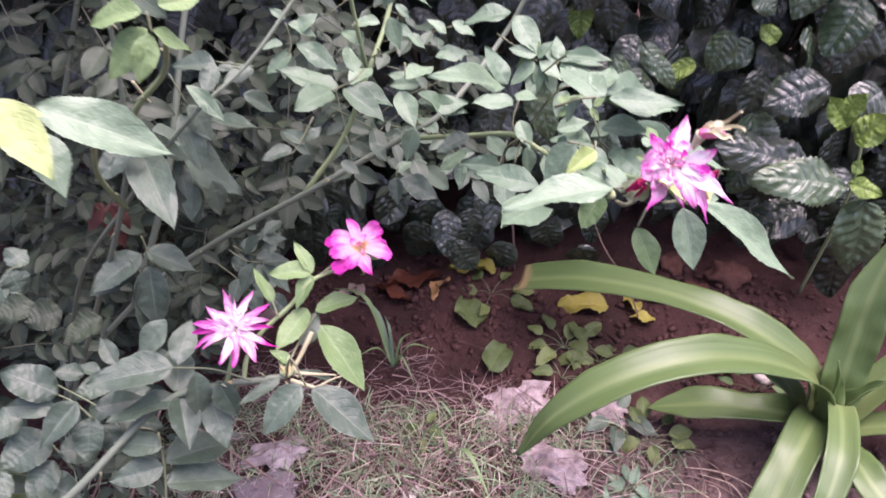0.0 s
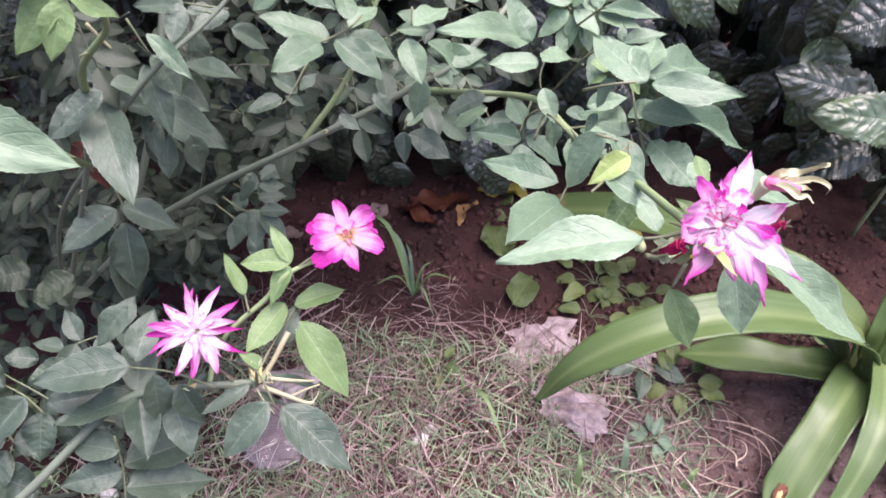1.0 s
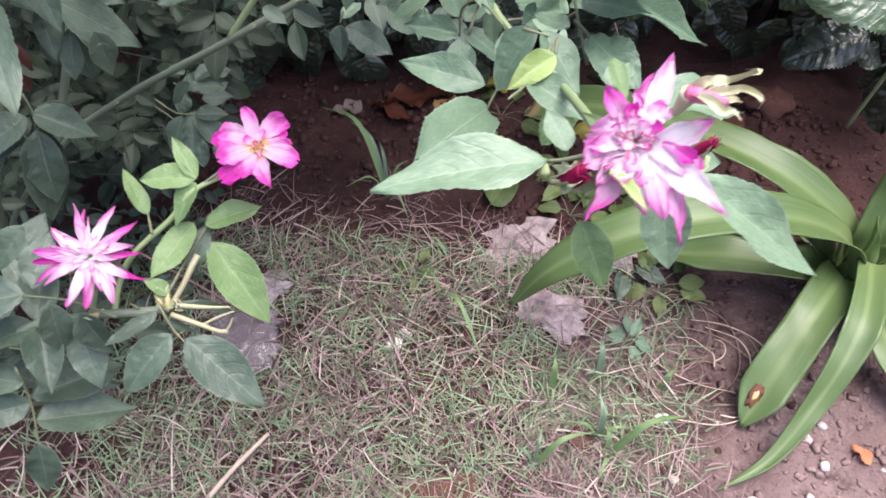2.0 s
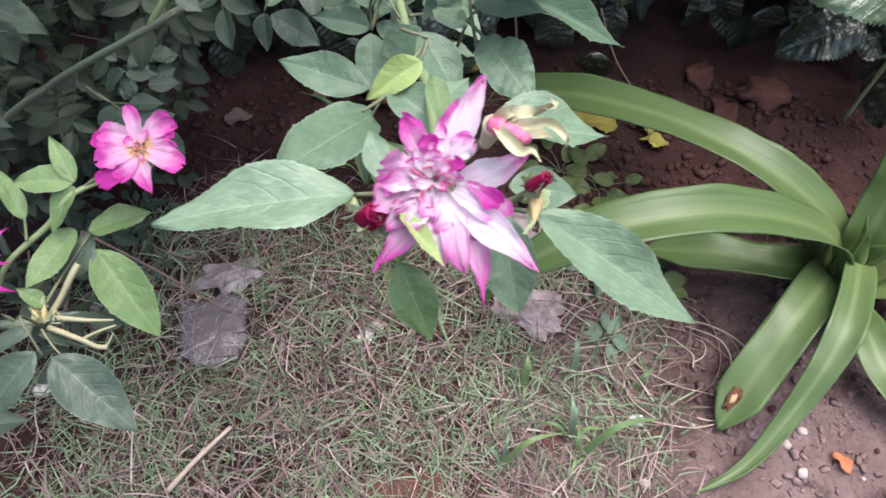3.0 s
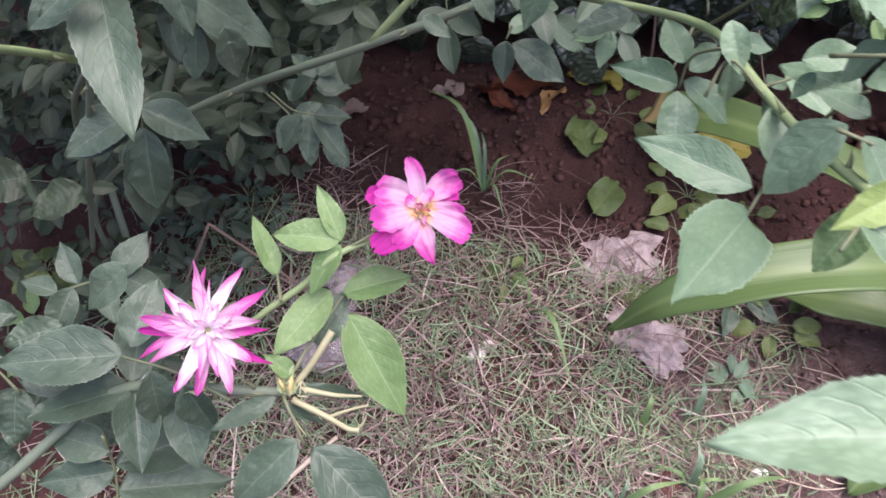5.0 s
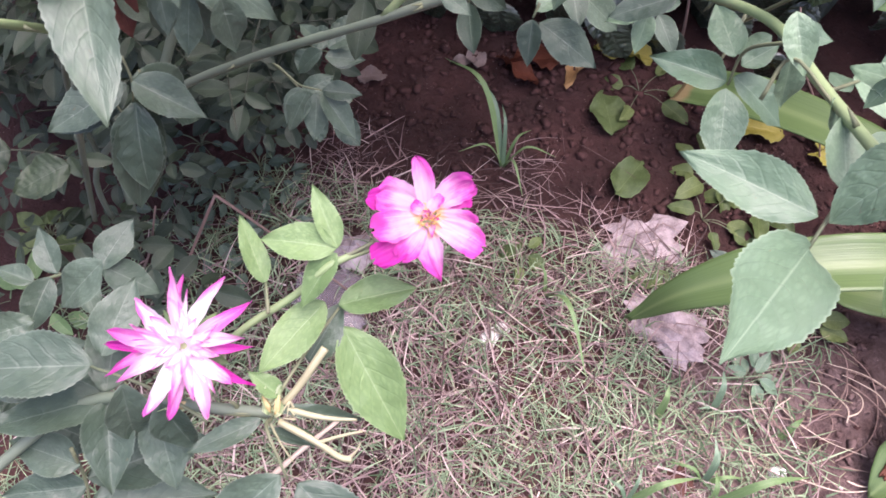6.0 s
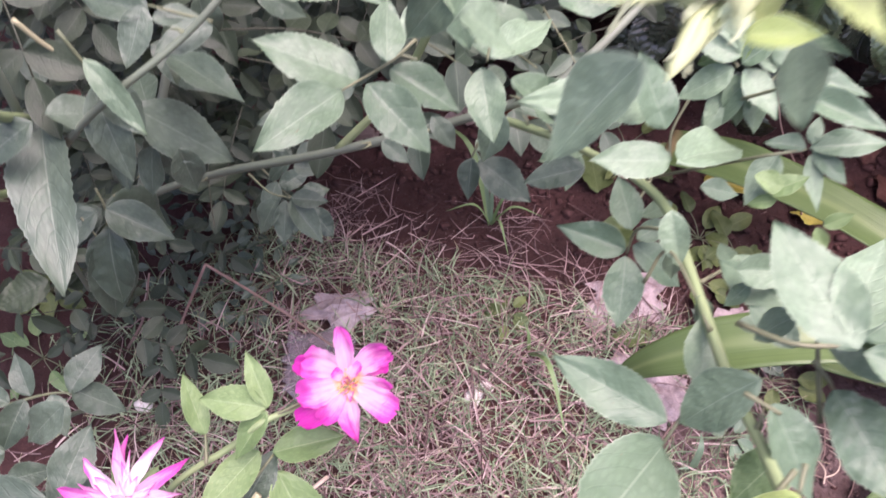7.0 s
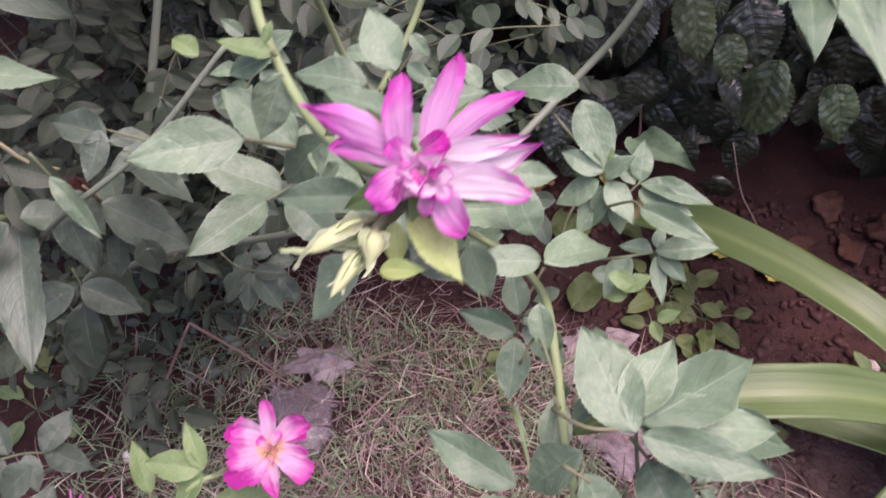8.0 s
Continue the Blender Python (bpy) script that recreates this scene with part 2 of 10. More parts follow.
def straw_material():
    n = Net("grass_blades")
    pick = n.island()
    _, v = n.uv()
    dry = n.mix(n.math("FRACT", n.math("MULTIPLY", pick, 13.7)), (0.055, 0.032, 0.029), (0.345, 0.245, 0.23))
    dry = n.mix(n.ramp(n.math("FRACT", n.math("MULTIPLY", pick, 29.1)), 0.86, 0.9), dry, (0.48, 0.39, 0.35))
    green = n.mix(n.math("FRACT", n.math("MULTIPLY", pick, 7.3)), (0.062, 0.105, 0.05), (0.29, 0.385, 0.23))
    green = n.mix(n.ramp(v, 0.7, 1.0), green, (0.32, 0.27, 0.17))
    kind = n.ramp(v, -0.6, -0.4)
    colour = n.mix(kind, dry, green)
    n.surface(colour, 0.6, 0.3)
    n.glow_through(colour, 0.15)
    return n.material


LILY = lily_material()
PETAL = {
    "w": petal_material("petal_white_tipped_pink", (0.95, 0.87, 0.93), (0.76, 0.16, 0.55), 0.58, 1.12, 0.16, 0.3),
    "p": petal_material("petal_pink", (0.84, 0.54, 0.76), (0.72, 0.10, 0.50), 0.30, 1.0, 0.18),
    "l": petal_material("petal_lilac_veined", (0.91, 0.72, 0.84), (0.76, 0.24, 0.58), 0.40, 1.15, 0.22, 0.4),
    "d": petal_material("petal_deep_pink", (0.76, 0.26, 0.60), (0.66, 0.05, 0.43), 0.15, 0.9, 0.2),
    "q": petal_material("petal_quilled_magenta", (0.86, 0.50, 0.80), (0.78, 0.12, 0.60), 0.25, 1.1, 0.22, 0.15),
    "e": petal_material("petal_white_edged_magenta", (0.88, 0.74, 0.85), (0.76, 0.11, 0.57), 0.70, 1.2, 0.42, 0.15),
    "y": petal_material("petal_yellow_claw", (0.85, 0.53, 0.74), (0.72, 0.10, 0.49), 0.40, 1.0, 0.15, 0.2, (0.84, 0.62, 0.32)),
}
CRIMSON = petal_material("petal_crimson", (0.50, 0.04, 0.14), (0.36, 0.012, 0.09), 0.2, 0.9)
STAMEN = rough_material("stamens", (0.62, 0.30, 0.05), (0.75, 0.5, 0.16), 300.0)
ANTHER_RED = rough_material("red_stamens", (0.50, 0.05, 0.16), (0.66, 0.20, 0.30), 300.0)
CANE = stem_material("rose_cane", (0.15, 0.24, 0.10), (0.24, 0.33, 0.15), (0.22, 0.23, 0.13))
CANE_WOOD = stem_material("rose_cane_woody", (0.11, 0.155, 0.10), (0.17, 0.215, 0.15), (0.14, 0.145, 0.115))
PALE_STEM = stem_material("pale_stem", (0.20, 0.25, 0.13), (0.33, 0.34, 0.21), (0.30, 0.22, 0.12))
RACHIS = stem_material("rose_rachis", (0.10, 0.145, 0.075), (0.16, 0.19, 0.10), (0.15, 0.11, 0.075))
# darker copy of the rachis for thicket leaves, shade put into its colour
RACHIS_SHADED = stem_material("rose_rachis_shaded", (0.030, 0.044, 0.024), (0.05, 0.06, 0.036), (0.05, 0.04, 0.028))
HEDGE_STEM = stem_material("hedge_stem", (0.05, 0.045, 0.03), (0.09, 0.07, 0.05), (0.04, 0.03, 0.02))
SEPAL = stem_material("sepal", (0.24, 0.34, 0.14), (0.42, 0.50, 0.26), (0.42, 0.42, 0.24))
SEPAL_DRY = stem_material("dry_cream_sepal", (0.44, 0.46, 0.28), (0.60, 0.56, 0.40), (0.48, 0.38, 0.24))
BUD_PINK = rough_material("closed_pink_bud", (0.55, 0.10, 0.22), (0.72, 0.26, 0.38), 200.0, 0.55, 0.2, 0.0005)
WITHERED = stem_material("withered_sepal", (0.40, 0.36, 0.16), (0.52, 0.42, 0.2), (0.4, 0.22, 0.1))
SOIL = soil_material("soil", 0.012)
STRAW = straw_material()
CRUMB = soil_material("soil_crumb", 0.002)
TWIG = stem_material("dry_twig", (0.19, 0.125, 0.10), (0.29, 0.20, 0.165), (0.13, 0.08, 0.065))
PALE_STICK = stem_material("pale_stick", (0.45, 0.37, 0.28), (0.55, 0.46, 0.36), (0.35, 0.26, 0.2))
STONE = rough_material("pale_stone", (0.36, 0.30, 0.28), (0.58, 0.52, 0.48), 40.0)
SHELL = rough_material("white_shell", (0.62, 0.58, 0.54), (0.82, 0.79, 0.75), 60.0, 0.5)
BRICK = rough_material("brick", (0.07, 0.028, 0.021), (0.14, 0.065, 0.047), 30.0, 0.9, c=(0.15, 0.12, 0.105))
GREY_FILM = rough_material("grey_plastic_film", (0.16, 0.13, 0.13), (0.32, 0.28, 0.285), 30.0, 0.4, 0.5)
SCRAP = rough_material("crumpled_scrap", (0.13, 0.096, 0.096), (0.37, 0.305, 0.305), 45.0, 0.5, 0.6, 0.0015)


def bag_material():
    n = Net("clear_plastic")
    cloud = n.noise(18.0, 4.0, n.coords("Object"))
    n.surface(n.mix(cloud, (0.25, 0.21, 0.23), (0.40, 0.35, 0.37)), 0.25, 0.6)
    clear = n.node("BsdfTransparent")
    m = n.node("MixShader", i0=0.74, i1=n.bsdf.outputs[0], i2=clear.outputs[0])
    n.tree.links.new(m.outputs[0], n.output.inputs[0])
    return n.material


BAG = bag_material()


# ---- mesh helpers ----
def mesh_of(name, verts, faces, uvs=None, material=None, smooth=True):
    me = bpy.data.meshes.new(name)
    me.from_pydata([tuple(v) for v in verts], [], faces)
    if uvs is not None:
        layer = me.uv_layers.new(name="UVMap")
        index = np.empty(len(me.loops), dtype=np.int32)
        me.loops.foreach_get("vertex_index", index)
        layer.data.foreach_set("uv", np.asarray(uvs, dtype=np.float32)[index].ravel())
    if smooth:
        me.polygons.foreach_set("use_smooth", [True] * len(me.polygons))
    if material:
        me.materials.append(material)
    me.update()
    return me


def thing(name, base, label, category, group="", kind=""):
    ob = new(name)
    ob.location = base
    ob.empty_display_size = 0.02
    return tagged(ob, label, category, group, kind)


def part(name, me, parent, label="", m=None):
    """A mesh in world places, as a part of a thing or of another part."""
    ob = new(name, me)
    ob.parent = parent
    if parent.type == "EMPTY":
        ob.matrix_parent_inverse = Matrix.Translation(-parent.location)
    else:
        ob.matrix_parent_inverse = parent.matrix_basis.inverted()
    if m is not None:
        ob.matrix_basis = m
    return tagged(ob, label)


def grid_faces(rows, cols, start=0):
    return [(start + r * cols + c, start + r * cols + c + 1, start + (r + 1) * cols + c + 1, start + (r + 1) * cols + c)
            for r in range(rows - 1) for c in range(cols - 1)]


def smooth_path(points, steps=6):
    p = [Vector(q) for q in points]
    if len(p) == 2:
        return [p[0].lerp(p[1], i / steps) for i in range(steps + 1)]
    p = [2 * p[0] - p[1]] + p + [2 * p[-1] - p[-2]]
    out = []
    for i in range(1, len(p) - 2):
        for s in range(steps):
            t = s / steps
            out.append(0.5 * (2 * p[i] + (p[i + 1] - p[i - 1]) * t + (2 * p[i - 1] - 5 * p[i] + 4 * p[i + 1] - p[i + 2]) * t * t
                              + (3 * p[i] - p[i - 1] - 3 * p[i + 1] + p[i + 2]) * t ** 3))
    return out + [p[-2]]


def tube_data(path, r0, r1, sides=7, wobble=0.0):
    verts, faces = [], []
    side = Vector((0.31, 0.77, 0.55))
    for i, p in enumerate(path):
        along = (path[min(i + 1, len(path) - 1)] - path[max(i - 1, 0)]).normalized()
        side = (side - along * side.dot(along)).normalized()
        up = along.cross(side)
        r = r0 + (r1 - r0) * i / (len(path) - 1)
        r *= 1 + wobble * noise.noise(p * 60)
        for k in range(sides):
            a = 2 * math.pi * k / sides
            verts.append(p + (side * math.cos(a) + up * math.sin(a)) * r)
    for i in range(len(path) - 1):
        for k in range(sides):
            q = (k + 1) % sides
            faces.append((i * sides + k, i * sides + q, (i + 1) * sides + q, (i + 1) * sides + k))
    faces.append(tuple(range(sides))[::-1])
    faces.append(tuple((len(path) - 1) * sides + k for k in range(sides)))
    return verts, faces


def tube(name, points, r0, r1, material, steps=6, sides=7, wobble=0.0):
    v, f = tube_data(smooth_path(points, steps), r0, r1, sides, wobble)
    return mesh_of(name, v, f, None, material)


def blob(name, radius, material, seed, squash=(1, 1, 0.6), rough=0.25, detail=2):
    bm = bmesh.new()
    bmesh.ops.create_icosphere(bm, subdivisions=detail, radius=1)
    for v in bm.verts:
        k = 1 + rough * noise.noise(v.co * 1.6 + Vector((seed * 7.1, 0, 0))) + rough * 0.4 * noise.noise(v.co * 5 + Vector((0, seed, 0)))
        v.co = Vector((v.co.x * squash[0], v.co.y * squash[1], v.co.z * squash[2])) * k * radius
    me = bpy.data.meshes.new(name)
    bm.to_mesh(me)
    bm.free()
    me.polygons.foreach_set("use_smooth", [True] * len(me.polygons))
    me.materials.append(material)
    return me


def leaf_mesh(name, material, seed, rows=22, half=5, belly=0.42, fold=0.18, droop=0.16, crinkle=0.012, veins=9, slant=1.5, teeth=26, bite=0.05, wave=0.03, point=0.9, pucker=0.02, quilt=0.0):
    """A leaf one long and one wide, from its stalk at the origin along +y."""
    rng = random.Random(seed)
    bend, twist, ph = rng.uniform(-0.08, 0.08), rng.uniform(-0.35, 0.35), rng.uniform(0, 6)
    lift = droop * rng.uniform(0.3, 1.4)
    a, b = belly * 1.5, (1 - belly) * 1.5 * point
    top = (a / (a + b)) ** a * (b / (a + b)) ** b
    verts, uvs = [], []
    cols = 2 * half + 1
    for i in range(rows):
        v = i / (rows - 1)
        h = 0.5 * (max(v, 0) ** a * max(1 - v, 0) ** b) / top
        h = max(h, 0.012 if v < 0.9 else 0.002)
        tooth = 1 + bite * (((v * teeth) % 1.0) - 0.5) * (1 if 0.06 < v < 0.97 else 0)
        for j in range(cols):
            u = (j - half) / half
            edge = abs(u)
            x = u * h * (tooth if edge > 0.99 else 1)
            z = fold * edge * h * 1.2
            z += crinkle * math.sin(2 * math.pi * (v * veins - edge * slant)) * min(edge * 2.2, 1) * (1 if 0.05 < v < 0.95 else 0)
            z += wave * edge * edge * math.sin(ph + v * 9 + (1.5 if u > 0 else 0))
            z += pucker * noise.noise(Vector((x * 5 + seed, v * 6, 0))) * min(edge * 3, 1) + pucker * 0.5 * noise.noise(Vector((x * 13, v * 15, seed)))
            if quilt:
                cell = abs(math.sin(math.pi * (v * veins - edge ** 1.2 * slant + (0.25 if u > 0 else 0))))
                z += quilt * (cell ** 0.6) * min(1.0, edge * 4) * (1.05 - edge ** 4) * (0.75 + 0.5 * noise.noise(Vector((x * 9 + seed, v * 11, 2))))
                z += 0.2 * quilt * noise.noise(Vector((x * 24 + seed, v * 26, 5)))
            z -= lift * v * v
            z += twist * x * v
            verts.append((x + bend * v * v, v, z))
            uvs.append((0.5 + 0.5 * u, v))
    return mesh_of(name, verts, grid_faces(rows, cols), uvs, material)


ROSE_FINE = {k: [leaf_mesh("leaflet", LEAF[k], s + 11, rows=46, teeth=22.5, bite=0.085, belly=0.48 + 0.025 * (s % 3), droop=0.10 + 0.07 * (s % 3), fold=0.10 + 0.06 * (s % 4), point=1.45 + 0.1 * (s % 2), crinkle=0.004, wave=0.045, pucker=0.022) for s in range(6)] for k in LEAF}
ROSE_BROAD = {k: [leaf_mesh("leaflet_broad", LEAF[k], s + 91, rows=46, teeth=24.5, bite=0.07, belly=0.46, droop=0.22, fold=0.12, point=1.05, wave=0.10, pucker=0.05) for s in range(3)] for k in LEAF}
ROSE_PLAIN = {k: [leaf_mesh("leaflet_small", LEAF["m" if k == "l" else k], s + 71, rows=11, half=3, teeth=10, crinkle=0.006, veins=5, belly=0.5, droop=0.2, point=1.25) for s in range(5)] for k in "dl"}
HEDGE_MESH = [leaf_mesh("leaf", HEDGE_LEAF, s + 31, rows=52, half=11, belly=0.36, fold=-0.10, droop=0.35, crinkle=0.0, veins=7.5, slant=1.1, teeth=17, bite=0.15, wave=0.07, point=0.85, pucker=0.03, quilt=0.05) for s in range(7)]
HEDGE_PLAIN = [leaf_mesh("leaf_plain", HEDGE_LEAF, s + 41, rows=13, half=4, belly=0.30, fold=-0.16, droop=0.3, crinkle=0.0, teeth=6, bite=0.1, wave=0.05, point=0.8, pucker=0.07) for s in range(3)]
HEDGE_MESH_MID = [leaf_mesh("leaf_green", HEDGE_MID, s + 51, rows=52, half=11, belly=0.36, fold=-0.08, droop=0.35, crinkle=0.0, veins=7.5, slant=1.1, teeth=17, bite=0.15, wave=0.07, point=0.85, pucker=0.03, quilt=0.05) for s in range(3)]
HEDGE_MESH_YOUNG = [leaf_mesh("leaf_young", HEDGE_YOUNG, s + 61, rows=40, half=9, belly=0.38, fold=0.12, droop=0.3, crinkle=0.0, veins=6.5, slant=1.1, teeth=13, bite=0.16, wave=0.10, pucker=0.05, quilt=0.06) for s in range(3)]
WEED_MESH = [leaf_mesh("weed_leaf", WEED_LEAF, s + 81, rows=14, half=4, belly=0.42, point=0.95, pucker=0.06, fold=0.2, droop=0.35, crinkle=0.008, veins=6, bite=0.05, teeth=9, wave=0.08) for s in range(3)]


SEPAL_MESH = [leaf_mesh("sepal", PALE_SEPAL, s + 131, rows=14, half=3, belly=0.3, fold=0.4, droop=0.5, crinkle=0.0, teeth=7, bite=0.3, wave=0.12, point=1.6, pucker=0.08) for s in range(3)]


def aim(base, tip, facing, width, thick=None):
    """The pose that lays a unit leaf from base to tip, its face towards facing."""
    along = Vector(tip) - Vector(base)
    size = along.length
    y = along / size
    x = y.cross(Vector(facing))
    x = x.normalized() if x.length > 1e-4 else y.orthogonal().normalized()
    z = x.cross(y)
    s = thick or (size + width) / 2
    return Matrix((( x.x * width, y.x * size, z.x * s, base[0]), (x.y * width, y.y * size, z.y * s, base[1]), (x.z * width, y.z * size, z.z * s, base[2]), (0, 0, 0, 1)))


# ---- ground ----
def ground_height(x, y):
    h = 0.012 * noise.noise(Vector((x * 2.1, y * 2.1, 0))) + 0.007 * noise.noise(Vector((x * 9, y * 9, 3)))
    near = max(0.0, 1 - abs(x - 0.3) / 1.6) * max(0.0, 1 - abs(y - 0.9) / 1.2)
    h += near * (0.0075 * noise.noise(Vector((x * 27, y * 27, 5))) + 0.007 * abs(noise.noise(Vector((x * 62, y * 62, 9)))))
    return h


def spaced(low, high, step, limit):
    inner = list(np.arange(low, high + step / 2, step))
    out, gap = [], step
    at = low
    left = []
    while at > -limit:
        gap *= 1.25
        at -= gap
        left.append(at)
    at, gap = high, step
    while at < limit:
        gap *= 1.25
        at += gap
        out.append(at)
    return left[::-1] + inner + out


gx, gy = spaced(-0.85, 1.15, 0.011, 60), spaced(0.3, 1.75, 0.011, 60)
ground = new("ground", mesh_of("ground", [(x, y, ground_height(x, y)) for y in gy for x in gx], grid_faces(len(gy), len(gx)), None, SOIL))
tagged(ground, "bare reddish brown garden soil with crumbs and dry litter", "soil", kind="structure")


# ---- dark hedge behind ----
def hedge_shrub(cx, front, seed, count, low, label, shade_crown=260, fresh=0.08, reach=0.0):
    rng = random.Random(seed)
    shrub = thing("hedge_shrub", (cx, front + 0.3, 0), label, "shrub", "hedge shrubs")
    for k in range(7):
        x0 = cx + rng.uniform(-0.25, 0.25)
        y0 = front + rng.uniform(0.15, 0.5)
        part("stem", tube("stem", [(x0, y0, -0.02), (x0 + rng.uniform(-.08, .08), y0 - 0.04, 0.35), (x0 + rng.uniform(-.15, .15), y0 - rng.uniform(0, .12), 0.75), (x0 + rng.uniform(-.2, .2), y0 - 0.05, 1.1)], 0.008, 0.003, HEDGE_STEM), shrub)
    for k in range(count):
        x = cx + rng.uniform(-0.34, 0.34)
        z = low + (1.02 - low) * (k + rng.random()) / count
        y = front + 0.05 + rng.uniform(-0.07, 0.10) + 0.10 * max(0, 0.25 - z) + 0.12 * max(0, z - 0.5)
        size = rng.uniform(0.075, 0.115)
        away = Vector((rng.uniform(-0.75, 0.75), rng.uniform(-0.7, -0.05), rng.uniform(-1.1, -0.25))).normalized()
        face = Vector((rng.uniform(-0.5, 0.5), -0.6, rng.uniform(0.4, 1.4)))
        base = Vector((x, y, z)) - away * size * 0.4
        bank = HEDGE_MESH_MID if rng.random() < fresh else HEDGE_MESH
        part("leaf", rng.choice(bank), shrub, "", aim(base, base + away * size, face, size * rng.uniform(0.62, 0.8)))
    for k in range(34):
        size = rng.uniform(0.08, 0.115)
        base = Vector((cx + rng.uniform(-0.33, 0.33), front + rng.uniform(-0.03, 0.14), low + size * 0.55 + rng.uniform(-0.02, 0.17)))
        away = Vector((rng.uniform(-0.5, 0.5), rng.uniform(-0.3, 0.05), -1.0)).normalized()
        part("leaf", rng.choice(HEDGE_MESH), shrub, "", aim(base, base + away * size, (rng.uniform(-0.6, 0.6), -0.9, rng.uniform(0.1, 0.7)), size * rng.uniform(0.6, 0.78)))
    source = HEDGE_PLAIN[seed % 3]
    sv = np.array([tuple(v.co) for v in source.vertices])
    sf = np.array([tuple(p.vertices) for p in source.polygons])
    uv = np.zeros((len(sv), 2))
    uv[:, 0] = np.tile(np.linspace(0, 1, 9), len(sv) // 9)
    uv[:, 1] = sv[:, 1]
    verts, faces, uvs = [], [], []
    for k in range(420):
        size = rng.uniform(0.09, 0.15)
        base = Vector((cx + rng.uniform(-0.36, 0.36), front + rng.uniform(0.12, 0.6), rng.uniform(low + 0.03, 1.0)))
        away = Vector((rng.uniform(-0.8, 0.8), rng.uniform(-0.6, 0.3), rng.uniform(-1.0, -0.1))).normalized()
        m = np.array(aim(base, base + away * size, (rng.uniform(-0.5, 0.5), -0.7, 0.7), size * 0.7))
        faces.append(sf + len(sv) * k)
        verts.append(sv @ m[:3, :3].T + m[:3, 3])
        uvs.append(uv)
    # unseen high overhang, added to shade the hedge and the soil under it
    for k in range(420, 420 + shade_crown):
        size = rng.uniform(0.10, 0.16)
        high = rng.uniform(0.78, 1.45)
        base = Vector((cx + rng.uniform(-0.36, 0.36), front + rng.uniform(-0.10 - (0.14 + reach) * (high - 0.78), 0.55), high))
        away = Vector((rng.uniform(-0.8, 0.8), rng.uniform(-0.6, 0.3), rng.uniform(-0.7, 0.3))).normalized()
        m = np.array(aim(base, base + away * size, (rng.uniform(-0.5, 0.5), -0.5, 0.9), size * 0.75))
        faces.append(sf + len(sv) * k)
        verts.append(sv @ m[:3, :3].T + m[:3, 3])
        uvs.append(uv)
    inner = part("foliage", mesh_of("foliage", np.vstack(verts), np.vstack(faces).tolist(), np.vstack(uvs), HEDGE_LEAF), shrub)
    tagged(inner, kind="stuff")
    return shrub


DARK = "dark glossy crinkled-leaf hedge shrub growing out of the soil"
hedge_shrub(-1.15, 1.34, 1, 50, 0.10, DARK)
hedge_shrub(-0.55, 1.22, 2, 62, 0.04, DARK)
hedge_shrub(0.02, 1.26, 3, 66, 0.05, DARK)
hedge_shrub(0.48, 1.38, 4, 62, 0.10, DARK, 45, 0.3, 0.45)
silver = hedge_shrub(0.93, 1.26, 5, 66, 0.06, "dark glossy crinkled-leaf shrub with a fresh lime shoot", 0, 0.5)
hedge_shrub(1.5, 1.24, 6, 40, 0.06, DARK, 0)


def hedge_leaf(base, tip, face, width, kind="dark"):
    bank = {"dark": HEDGE_MESH, "young": HEDGE_MESH_YOUNG, "green": HEDGE_MESH_MID}[kind]
    part("leaf", bank[int(abs(base[0] + tip[2]) * 1000) % len(bank)], silver, "fresh lime-green leaf" if kind == "young" else "", aim(base, tip, face, width * 0.78))


part("young_stem", tube("young_stem", [(0.76, 1.24, 0.02), (0.755, 1.21, 0.2), (0.745, 1.19, 0.33), (0.72, 1.18, 0.45)], 0.004, 0.002, SEPAL), silver, "green young stem")
hedge_leaf((0.676, 1.220, 0.334), (0.518, 1.200, 0.406), (-0.27, -0.58, 0.77), 0.108, "dark")
hedge_leaf((0.722, 1.170, 0.334), (0.568, 1.130, 0.390), (-0.29, -0.56, 0.78), 0.107, "green")
hedge_leaf((0.696, 1.220, 0.247), (0.573, 1.190, 0.222), (-0.27, -0.54, 0.80), 0.105, "dark")
hedge_leaf((0.766, 1.170, 0.306), (0.784, 1.130, 0.142), (-0.32, -0.51, 0.80), 0.116, "green")
hedge_leaf((0.777, 1.220, 0.177), (0.808, 1.200, 0.030), (-0.31, -0.49, 0.81), 0.119, "dark")
hedge_leaf((0.678, 1.260, 0.481), (0.575, 1.215, 0.470), (-0.25, -0.88, 0.40), 0.107, "dark")
hedge_leaf((0.746, 1.220, 0.495), (0.690, 1.175, 0.470), (-0.25, -0.88, 0.40), 0.093, "dark")
hedge_leaf((0.491, 1.270, 0.567), (0.459, 1.250, 0.496), (-0.23, -0.65, 0.73), 0.065, "green")
hedge_leaf((0.515, 1.270, 0.635), (0.552, 1.250, 0.612), (-0.26, -0.67, 0.70), 0.062, "green")
hedge_leaf((0.571, 1.270, 0.550), (0.539, 1.270, 0.578), (-0.27, -0.65, 0.71), 0.043, "young")
hedge_leaf((0.449, 1.280, 0.502), (0.387, 1.270, 0.472), (-0.19, -0.64, 0.74), 0.045, "young")
hedge_leaf((0.248, 1.330, 0.586), (0.245, 1.300, 0.528), (-0.11, -0.68, 0.72), 0.056, "young")
hedge_leaf((0.856, 1.200, 0.176), (0.920, 1.170, 0.061), (-0.34, -0.48, 0.81), 0.109, "dark")
hedge_leaf((0.692, 1.180, 0.446), (0.646, 1.170, 0.503), (-0.32, -0.59, 0.74), 0.059, "young")
hedge_leaf((0.715, 1.180, 0.420), (0.741, 1.160, 0.481), (-0.34, -0.57, 0.75), 0.070, "young")
